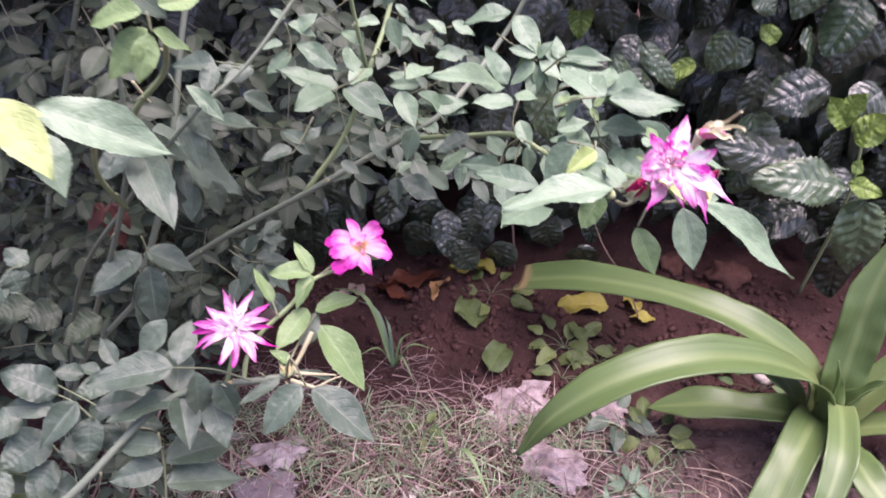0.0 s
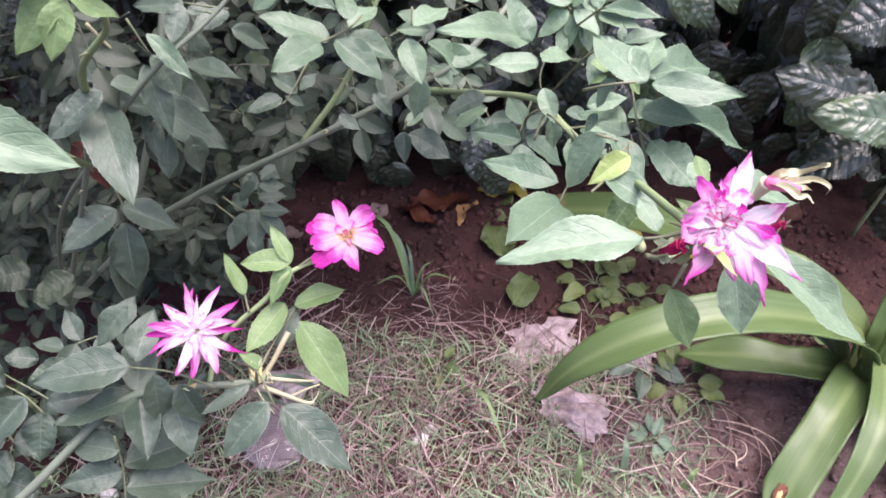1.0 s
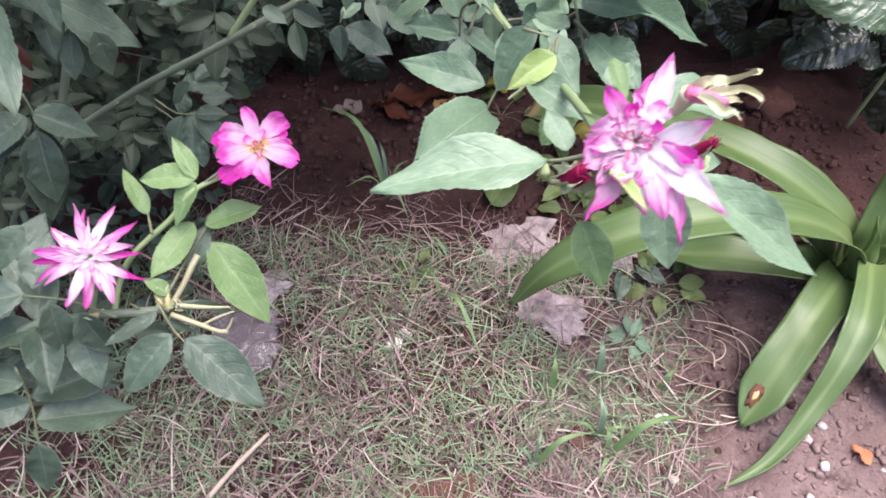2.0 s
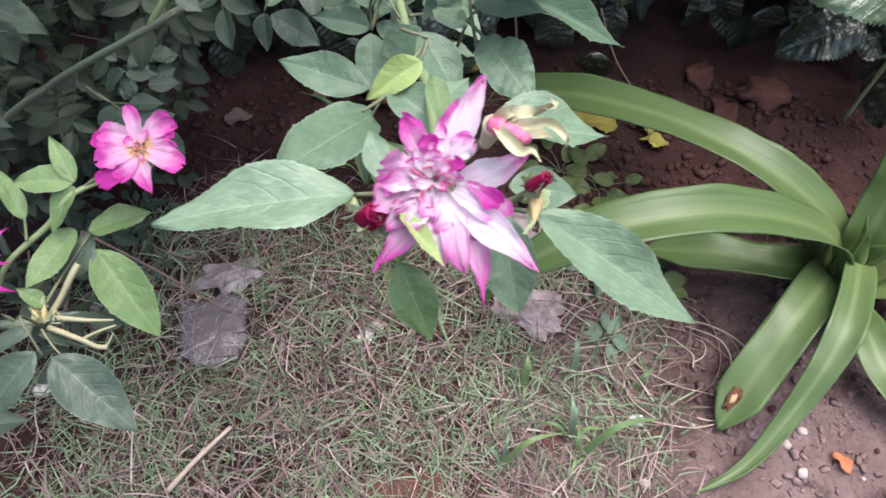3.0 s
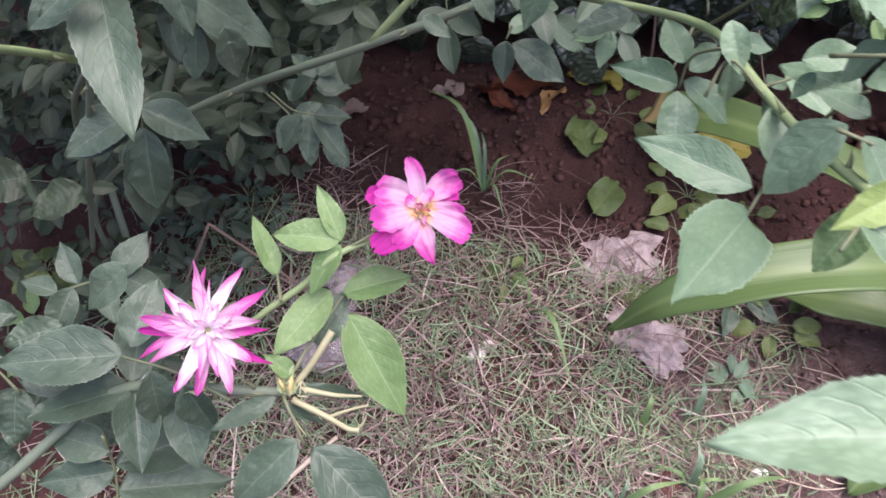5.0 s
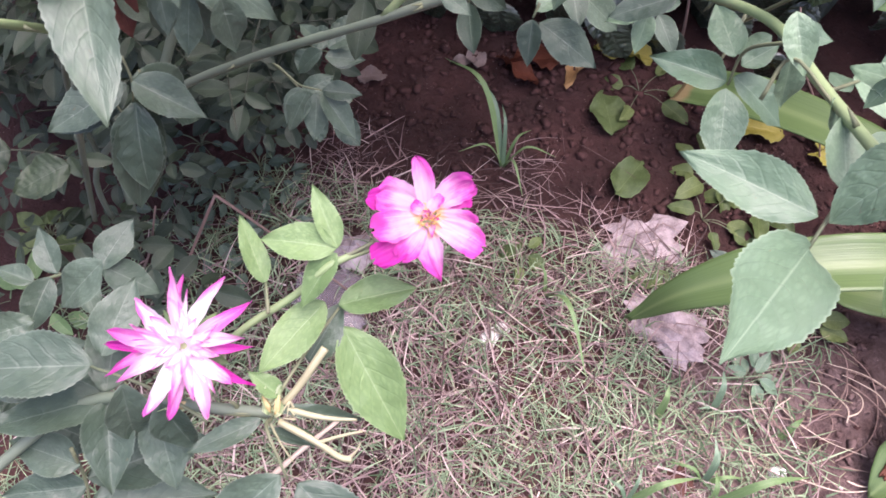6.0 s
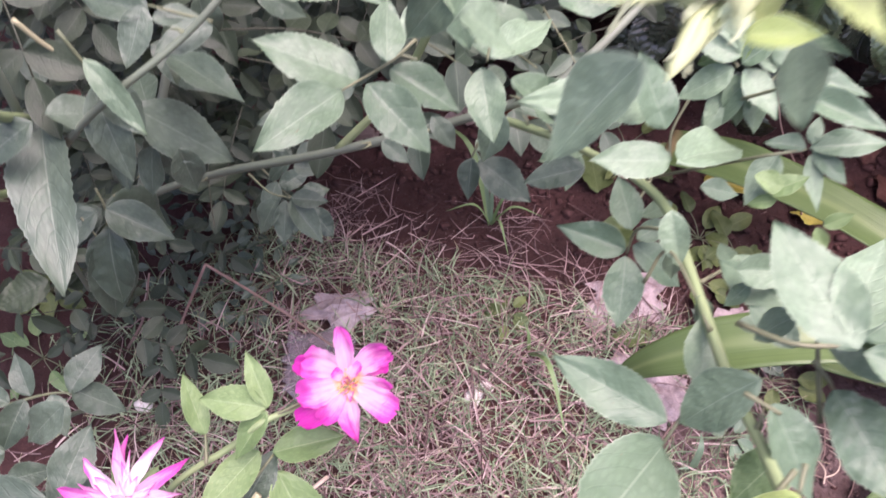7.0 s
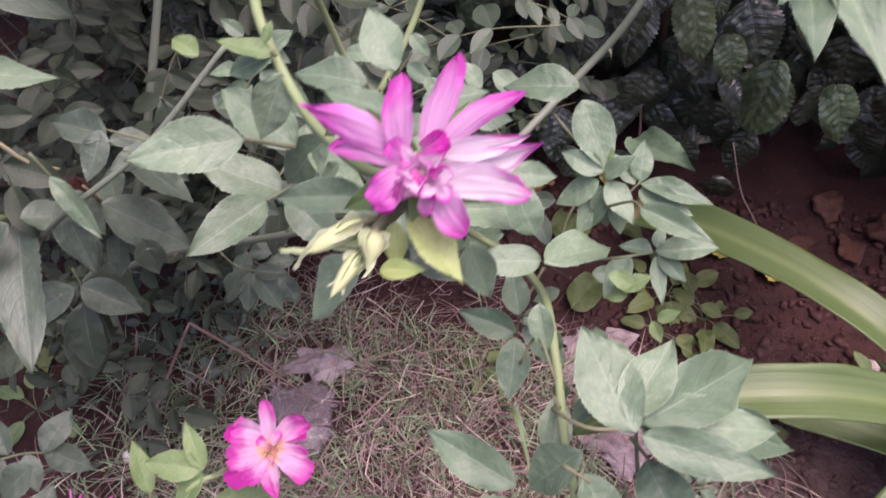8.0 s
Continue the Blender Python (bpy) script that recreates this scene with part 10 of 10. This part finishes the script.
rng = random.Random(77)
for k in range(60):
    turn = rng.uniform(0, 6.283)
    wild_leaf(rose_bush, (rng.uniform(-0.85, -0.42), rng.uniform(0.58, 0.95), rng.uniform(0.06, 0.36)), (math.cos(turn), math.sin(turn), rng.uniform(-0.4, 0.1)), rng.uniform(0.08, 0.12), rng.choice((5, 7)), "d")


# ---- litter on the soil ----
def on_soil(x, y, up=0.0):
    return Vector((x, y, ground_height(x, y) + up))


def fallen_leaf(x, y, yaw, size, colour, label, broad=0.6, tilt=0.25):
    seed = int(abs(x * 977 + y * 131) * 10) % 997
    me = leaf_mesh("fallen_leaf", FALLEN[colour] if colour in FALLEN else LEAF[colour], seed, rows=18, half=5, belly=0.4, fold=0.15, droop=0.12, crinkle=0.02, wave=0.10, veins=7, pucker=0.06)
    ob = new("fallen_leaf", me)
    ob.matrix_world = Matrix.Translation(on_soil(x, y, 0.008)) @ pose(0, 0, 0, 8 * tilt, 30 * tilt, yaw) @ Matrix.Diagonal((size * broad, size, size, 1)) @ Matrix.Translation((0, -0.5, 0.08))
    return tagged(ob, label, "leaf", "fallen leaves")


def stone(x, y, size, seed, material=STONE, label="small pale pebble lying on the soil", squash=(1, 0.8, 0.6), name="pebble", category="pebble"):
    ob = new(name, blob(name, size, material, seed, squash, 0.3 if name == "pebble" else 0.6, 2 if name == "pebble" else 3))
    ob.matrix_world = Matrix.Translation(on_soil(x, y, size * 0.25)) @ pose(0, 0, 0, 0, 0, seed * 47)
    return tagged(ob, label, category, "pebbles" if name == "pebble" else "")


def crumple(name, x, y, size, seed, material, label, category, height=0.15, yaw=0.0, stretch=1.0, facets=11):
    """A torn thin sheet, creased into facets."""
    n = facets
    rng = random.Random(seed)
    verts = []
    for i in range(n):
        for j in range(n):
            a, b = 2 * i / (n - 1) - 1, 2 * j / (n - 1) - 1
            u, v = 0.5 * a * math.sqrt(1 - b * b / 2.1), 0.5 * b * math.sqrt(1 - a * a / 2.1)
            far = min(1.0, 2 * math.hypot(u, v))
            turn = math.atan2(v, u)
            r = 1.0 + far * (0.5 * noise.noise(Vector((math.cos(turn) * 1.6 + seed, math.sin(turn) * 1.6, 0))) + (rng.uniform(-0.2, 0.16) if max(abs(a), abs(b)) == 1 else 0))
            u, v = u + rng.uniform(-0.35, 0.35) / n, v + rng.uniform(-0.35, 0.35) / n
            q = Vector((u * 3.2 + seed, v * 3.2, seed * 1.7))
            z = height * size * (0.7 * abs(noise.noise(q * 1.4)) + 0.3 * rng.random()) * (1.15 - far ** 3)
            verts.append((u * size * r * stretch, v * size * r, z + 0.003))
    quads = grid_faces(n, n)
    faces = [t for q in quads for t in (((q[0], q[1], q[2]), (q[0], q[2], q[3])) if rng.random() < 0.5 else ((q[1], q[2], q[3]), (q[1], q[3], q[0])))]
    ob = new(name, mesh_of(name, verts, faces, None, material, smooth=facets > 14))
    ob.matrix_world = Matrix.Translation(on_soil(x, y, 0.014 if name == "plastic_bag" else 0.004)) @ pose(0, 0, 0, 0, 0, yaw)
    solid = ob.modifiers.new("thickness", "SOLIDIFY")
    solid.thickness = 0.0006
    return tagged(ob, label, category)


def stick(points, r0, r1, material, label, name="twig"):
    base = Vector(points[0])
    v, f = tube_data(smooth_path([Vector(p) - base for p in points], 6), r0, r1, 7, 0.3)
    ob = new(name, mesh_of(name, v, f, None, material))
    ob.location = base
    return tagged(ob, label, "twig")


fallen_leaf(0.09, 1.285, 80, 0.10, "yellow", "yellow fallen leaf lying under the hedge", 0.42)
fallen_leaf(0.026, 1.222, 160, 0.075, "tan", "tan dry leaf standing on edge on the soil", 0.5, 1.6)
fallen_leaf(-0.035, 1.235, 110, 0.125, "rust", "rust-red dry leaf curled on the soil", 0.6, 0.8)
fallen_leaf(-0.075, 1.20, 60, 0.09, "rust", "rust-red dry leaf curled on the soil", 0.5, 0.5)
fallen_leaf(0.084, 1.15, 20, 0.085, "green", "green fallen leaf on the soil", 0.75)
fallen_leaf(0.138, 1.04, -25, 0.09, "green", "green fallen leaf on the soil", 0.6)
fallen_leaf(0.312, 1.184, 85, 0.10, "yellow", "yellow fallen leaf lying under the lily", 0.5)
fallen_leaf(0.41, 1.193, 30, 0.05, "yellow", "yellow fallen leaf lying under the lily", 0.6)
fallen_leaf(0.425, 1.15, 70, 0.05, "yellow", "small yellow leaf by a dry stalk", 0.6)
fallen_leaf(0.19, 0.87, 100, 0.06, "green", "small green fallen leaf in the grass", 0.5)
fallen_leaf(-0.147, 1.213, 20, 0.05, "grey", "grey dry leaf on the dark soil", 0.7)
fallen_leaf(-0.3, 1.128, -60, 0.05, "grey", "grey dry leaf on the dark soil", 0.7)
fallen_leaf(-0.164, 1.20, 100, 0.045, "grey", "grey dry leaf on the dark soil", 0.6)
fallen_leaf(0.663, 0.613, 30, 0.034, "orange", "small orange-brown withered petal on bare soil", 0.5, 0.4)
fallen_leaf(0.55, 1.24, 20, 0.07, "dull", "dull brown dry leaf under the hedge", 0.6)
fallen_leaf(0.47, 1.22, 120, 0.06, "dull", "dull brown dry leaf under the hedge", 0.6)
crumple("plastic_bag", -0.232, 0.705, 0.125, 3.0, BAG, "scrap of clear plastic bag lying in the grass", "plastic bag", 0.13, 15, 1.0, 16)
crumple("plastic_scrap", -0.235, 0.805, 0.06, 11.0, GREY_FILM, "crumpled grey plastic scrap among the straw", "scrap", 0.3, 20, 1.7)
crumple("paper_scrap", 0.176, 0.935, 0.10, 5.0, SCRAP, "crumpled pinkish scrap lying on the soil", "scrap", 0.16, 30, 1.2)
crumple("paper_scrap", 0.222, 0.80, 0.085, 7.0, SCRAP, "crumpled pinkish scrap lying in the straw", "scrap", 0.22, -20, 1.3)
crumple("paper_scrap", 0.335, 0.93, 0.06, 9.0, SCRAP, "crumpled pinkish scrap under the lily leaf", "scrap", 0.18, 60, 1.3)
stone(-0.011, 0.722, 0.017, 2, SHELL, "white broken shell lying in the grass", (1, 0.7, 0.22), "shell", "shell")
stone(0.004, 0.742, 0.011, 3, SHELL, "white broken shell lying in the grass", (1, 0.7, 0.25), "shell", "shell")
stone(0.384, 0.641, 0.012, 4, SHELL)
stone(0.609, 0.593, 0.009, 5)
stone(0.624, 1.013, 0.022, 6)
stone(0.59, 1.03, 0.012, 7)
stone(-0.449, 0.591, 0.014, 8, SHELL)
rng = random.Random(5)
for i in range(26):
    stone(rng.uniform(0.3, 0.75), rng.uniform(0.5, 0.75), rng.uniform(0.003, 0.008), 20 + i, rng.choice((STONE, CRUMB, CRUMB)), "tiny stone lying on bare soil")
stone(0.63, 1.30, 0.045, 12, BRICK, "worn red brick lump under the hedge", (1, 0.8, 0.6), "brick_lump", "brick")
stone(0.52, 1.33, 0.03, 13, BRICK, "worn red brick lump under the hedge", (1, 0.8, 0.6), "brick_lump", "brick")
stone(0.263, 0.598, 0.022, 14, BRICK, "broken terracotta shard half buried in soil", (1, 0.7, 0.35), "terracotta_shard", "shard")


def half_brick(x, y, yaw):
    bm = bmesh.new()
    bmesh.ops.create_cube(bm, size=1)
    bmesh.ops.scale(bm, vec=(0.11, 0.055, 0.04), verts=bm.verts)
    bmesh.ops.bevel(bm, geom=bm.edges[:], offset=0.006, segments=2, affect="EDGES")
    bmesh.ops.subdivide_edges(bm, edges=bm.edges[:], cuts=3, use_grid_fill=True)
    for v in bm.verts:
        v.co += Vector((1, 1, 1)) * 0.004 * noise.noise(v.co * 60)
    me = bpy.data.meshes.new("half_brick")
    bm.to_mesh(me)
    bm.free()
    me.materials.append(BRICK)
    ob = new("half_brick", me)
    ob.matrix_world = Matrix.Translation(on_soil(x, y, -0.012)) @ pose(0, 0, 0, 3, -4, yaw)
    return tagged(ob, "weathered half brick sunk in the grass", "brick")


half_brick(0.075, 0.50, 12)
stick([(-0.228, 0.468, 0.02), (-0.2, 0.51, 0.028), (-0.166, 0.561, 0.026)], 0.0036, 0.003, PALE_STICK, "pale split stick lying in the grass")
stick([(-0.43, 0.62, 0.03), (-0.39, 0.67, 0.14), (-0.352, 0.714, 0.236)], 0.0024, 0.0018, TWIG, "dry brown twig leaning over the straw")
stick([(-0.352, 0.714, 0.236), (-0.29, 0.73, 0.13), (-0.21, 0.735, 0.02)], 0.0019, 0.0013, TWIG, "dry brown twig leaning over the straw")
stick([(-0.50, 0.66, 0.02), (-0.46, 0.68, 0.10), (-0.43, 0.7, 0.2)], 0.0019, 0.0013, TWIG, "dry brown twig leaning over the straw")
stick([(0.425, 1.151, 0.0), (0.385, 1.17, 0.09), (0.33, 1.178, 0.17), (0.292, 1.20, 0.25)], 0.0016, 0.0011, TWIG, "dry tan vine stalk rising to the hedge", "dry_stalk")
stick([(0.18, 1.30, 0.0), (0.17, 1.31, 0.1), (0.15, 1.33, 0.2)], 0.003, 0.002, TWIG, "dry stalk under the hedge", "dry_stalk")
for i in range(30):
    a = rng.uniform(0, 6.28)
    c = Vector((0.43 + rng.uniform(-0.07, 0.05), 0.74 + rng.uniform(-0.09, 0.08), 0))
    r = rng.uniform(0.03, 0.13)
    bend = [c + Vector((math.cos(a + k * 0.5) * r, math.sin(a + k * 0.5) * r * 0.8, 0.006 + 0.008 * rng.random())) for k in range(5)]
    stick([(p.x, p.y, p.z + ground_height(p.x, p.y)) for p in bend], 0.0011, 0.0005, TWIG if i % 3 else PALE_STICK, "dry pale root strand curled on the soil", "root_strand")


def weed(x, y, count, size, label, seed, material="WEED", spread=0.05):
    rng = random.Random(seed)
    base = on_soil(x, y)
    plant = thing("weed", base, label, "weed", "weeds")
    for k in range(count):
        a = k * 2.4 + rng.uniform(-0.4, 0.4)
        reach = spread * rng.uniform(0.3, 1.0)
        at = base + Vector((math.cos(a) * reach, math.sin(a) * reach, rng.uniform(0.006, 0.02)))
        s = size * rng.uniform(0.7, 1.2)
        end = at + Vector((math.cos(a) * s, math.sin(a) * s, rng.uniform(-0.3, 0.4) * s))
        part("stalk", mesh_of("stalk", *tube_data(smooth_path([base, base.lerp(at, 0.5) + Vector((0, 0, 0.006)), at], 4), 0.0009, 0.0006, 5), None, RACHIS), plant)
        bank = WEED_MESH if material == "WEED" else ROSE_FINE[material]
        part("leaf", bank[k % 3], plant, "", aim(at, end, (rng.uniform(-0.4, 0.4), -0.3, 1), s * (0.62 if material == "WEED" else 0.5)))


weed(0.268, 1.075, 9, 0.045, "low yellow-green weed creeping on the soil", 1, "WEED", 0.06)
weed(0.33, 1.045, 7, 0.042, "low yellow-green weed creeping on the soil", 2, "WEED", 0.05)
weed(0.255, 1.0, 6, 0.04, "low yellow-green weed creeping on the soil", 3, "WEED", 0.05)
weed(0.342, 0.905, 6, 0.05, "dark green weed under the lily leaf", 4, "g", 0.05)
weed(0.39, 0.862, 7, 0.035, "small green weed on the bare soil", 5, "WEED", 0.04)
weed(0.343, 0.76, 7, 0.033, "grey-green seedling on the bare soil", 6, "l", 0.012)
weed(0.007, 0.856, 6, 0.033, "small green weed in the grass", 7, "WEED", 0.02)
weed(-0.62, 0.62, 8, 0.04, "green weed below the rose bush", 8, "b", 0.05)
for i in range(9):
    weed(-0.50 + 0.07 * (i % 3) + 0.02 * math.sin(i * 3), 0.78 + 0.065 * (i // 3) + 0.02 * math.cos(i * 2), 12, 0.026, "feathery dark weed below the rose bush", 30 + i, "g", 0.04)
weed(-0.66, 0.72, 10, 0.04, "bright yellow-green weed below the rose bush", 10, "WEED", 0.03)
weed(0.13, 1.22, 6, 0.05, "low yellow-green weed creeping on the soil", 11, "WEED", 0.06)
weed(0.60, 0.98, 5, 0.04, "small green weed beside the lily clump", 12, "b", 0.04)


def tuft(x, y, blades, label, seed, name="grass_tuft"):
    rng = random.Random(seed)
    base = on_soil(x, y)
    plant = thing(name, base, label, "grass", "grass tufts")
    for az, size, lean, width in blades:
        a = radians(az)
        way = Vector((math.cos(a), math.sin(a), 0))
        path = smooth_path([base, base + way * size * lean * 0.4 + Vector((0, 0, size * 0.5)), base + way * size * lean + Vector((0, 0, size * (0.75 - 0.6 * lean)))], 6)
        verts, uvs = [], []
        across = way.cross(Vector((0, 0, 1)))
        for i, p in enumerate(path):
            v = i / (len(path) - 1)
            h = width * 0.5 * (1 - v ** 2.2) + 0.0002
            for u in (-1, 0, 1):
                verts.append(p + across * u * h - Vector((0, 0, 0.25 * h * (1 - abs(u)))))
                uvs.append((0.5 + 0.5 * u, v))
        part("blade", mesh_of("blade", verts, grid_faces(len(path), 3), uvs, LEAF["b"] if rng.random() < 0.7 else LEAF["l"]), plant)


tuft(-0.055, 1.015, [(140, 0.26, 0.62, 0.010), (128, 0.2, 0.6, 0.007), (110, 0.15, 0.4, 0.006), (60, 0.1, 0.6, 0.005), (-60, 0.12, 0.7, 0.005), (200, 0.12, 0.6, 0.005), (10, 0.11, 0.7, 0.005)], "green grass tuft with long bent blades", 1)
tuft(0.295, 0.70, [(95, 0.10, 0.4, 0.010), (200, 0.05, 0.5, 0.005)], "single broad green grass blade", 2)
tuft(0.225, 0.672, [(90, 0.09, 0.3, 0.010), (270, 0.05, 0.6, 0.005)], "single broad green grass blade", 3)
tuft(0.302, 0.577, [(28, 0.14, 0.9, 0.011), (95, 0.07, 0.5, 0.008), (250, 0.06, 0.7, 0.006)], "bright green grass runner on the soil", 4)
tuft(0.201, 0.554, [(30, 0.11, 0.85, 0.009), (150, 0.06, 0.6, 0.006), (80, 0.09, 0.4, 0.005)], "bright green grass runner on the soil", 5)
tuft(0.291, 0.601, [(100, 0.12, 0.35, 0.007), (85, 0.10, 0.3, 0.007), (170, 0.08, 0.7, 0.006), (20, 0.06, 0.8, 0.006)], "green grass tuft in bare soil", 6)
tuft(0.385, 0.69, [(50, 0.05, 0.8, 0.009)], "single broad green grass blade", 7)
tuft(0.05, 0.81, [(-60, 0.17, 0.85, 0.008), (-50, 0.12, 0.7, 0.006), (120, 0.07, 0.5, 0.005)], "green grass tuft with long bent blades", 8)


# ---- grass and straw ----
CLEAR = ((-0.232, 0.705, 0.062), (-0.235, 0.805, 0.035), (0.176, 0.935, 0.035), (0.222, 0.80, 0.032), (-0.008, 0.728, 0.016), (0.075, 0.50, 0.03))


def straw_patch(name, count, seed, spot, length, width, upright, green, label):
    """Very many thin blades in one mesh, thick in some places and thin in others; the second texture axis marks the dry ones."""
    rng = random.Random(seed)
    verts, faces, uvs = [], [], []
    while count:
        x, y = spot(rng)
        if any(math.hypot(x - cx, y - cy) < r * rng.uniform(0.85, 1.0) for cx, cy, r in CLEAR):
            continue
        cover = noise.noise(Vector((x * 5, y * 5, 7))) + 0.6 * noise.noise(Vector((x * 13, y * 13, 1)))
        if green:
            cover = 1.5 * noise.noise(Vector((x * 7, y * 7, 21))) + 0.8 * noise.noise(Vector((x * 19, y * 19, 4))) + 0.22
        bare = max(0.0, (x - 0.14 - 0.1 * noise.noise(Vector((x * 6, y * 6, 31)))) / 0.2) + max(0.0, (y - (0.84 if green else 0.72) - 0.12 * max(0.0, x)) / 0.2) + max(0.0, (-0.28 - x) / 0.17)
        if rng.random() < 0.55 * bare + 0.12 - (0.8 if green else 0.45) * max(-1.0, min(cover, 0.5)):
            count -= 1 if rng.random() < 0.4 else 0
            continue
        count -= 1
        size = rng.uniform(*length) * (1.5 if rng.random() < 0.08 else 1.0)
        a, turn = rng.uniform(0, 6.283), rng.gauss(0, 0.38)
        rise = upright * rng.uniform(0.2, 1.2)
        p = Vector((x, y, ground_height(x, y) + rng.uniform(0.0, 0.014) * (1 - upright)))
        w = rng.uniform(*width)
        roll = rng.uniform(-0.7, 0.7)
        bent = rng.randrange(2, 6) if rng.random() < 0.25 else 99
        start, segs = len(verts), 7
        for i in range(segs + 1):
            v = i / segs
            if i == bent:
                a += rng.choice((-1, 1)) * rng.uniform(0.4, 1.1)
            way = Vector((math.cos(a + turn * v), math.sin(a + turn * v), 0))
            climb = rise * (1 - 1.3 * v) + 0.12 * (0.5 - v) + rng.uniform(-0.05, 0.05)
            side = Vector((-way.y, way.x, 0)) * math.cos(roll) + Vector((0, 0, 1)) * math.sin(roll)
            h = w * 0.5 * (1 - 0.8 * v ** 1.5)
            verts += [p - side * h, p + side * h]
            k = v if green else -1.0
            uvs += [(0, k), (1, k)]
            p = p + (way * (1 - abs(climb) * 0.5) + Vector((0, 0, climb))) * size / segs
            p.z = max(p.z, ground_height(p.x, p.y) + 0.001)
        faces += [(start + 2 * i, start + 2 * i + 1, start + 2 * i + 3, start + 2 * i + 2) for i in range(segs)]
    ob = new(name, mesh_of(name, verts, faces, uvs, STRAW))
    return tagged(ob, label, "grass", kind="stuff")


def lawn(rng):
    return rng.uniform(-0.75, 0.62), rng.uniform(0.3, 1.12)


def meadow(rng):
    return rng.uniform(-0.7, 0.45), 0.3 + 0.62 * rng.random() ** 1.2


def bare_soil(rng):
    return rng.uniform(0.15, 0.85), rng.uniform(0.4, 1.25)


def under_hedge(rng):
    return rng.uniform(-0.4, 0.45), rng.uniform(0.8, 1.1)


straw_patch("dry_grass", 6200, 1, lawn, (0.03, 0.09), (0.0013, 0.0030), 0.26, False, "dry tan grass stems matted over the soil")
straw_patch("green_grass", 8600, 2, meadow, (0.02, 0.065), (0.0012, 0.0029), 0.5, True, "thin green grass blades among dry stems")
straw_patch("straw_litter", 420, 3, bare_soil, (0.03, 0.10), (0.0012, 0.0028), 0.1, False, "scattered straw lying on bare soil")
straw_patch("dry_stems", 1700, 4, under_hedge, (0.025, 0.08), (0.0007, 0.0017), 0.3, False, "dry brown stems lying on dark soil")


def crumbs(count, seed, left=-0.5, right=0.95, near=0.42, far=1.3, big=0.0085, power=4):
    rng = random.Random(seed)
    me = blob("crumb", 1.0, CRUMB, seed, (1, 0.75, 0.55), 1.0, 1)
    cv = np.array([tuple(v.co) for v in me.vertices])
    cf = np.array([tuple(p.vertices) for p in me.polygons])
    verts, faces = [], []
    for k in range(count):
        x, y = rng.uniform(left, right), rng.uniform(near, far)
        s = 0.0018 + big * rng.random() ** power
        a = rng.uniform(0, 6.28)
        r = np.array([[math.cos(a), -math.sin(a), 0], [math.sin(a), math.cos(a), 0], [0, 0, 1]])
        verts.append((cv * s) @ r.T + np.array((x, y, ground_height(x, y) + s * 0.3)))
        faces.append(cf + len(cv) * k)
    ob = new("soil_crumbs", mesh_of("soil_crumbs", np.vstack(verts), np.vstack(faces).tolist(), None, CRUMB))
    tagged(ob, "loose crumbs of reddish brown soil", "soil", kind="stuff")


crumbs(4200, 8)
crumbs(1500, 9, -0.45, 0.75, 0.98, 1.32, 0.009, 3)
crumbs(700, 10, 0.42, 0.85, 0.5, 0.9, 0.007, 3)
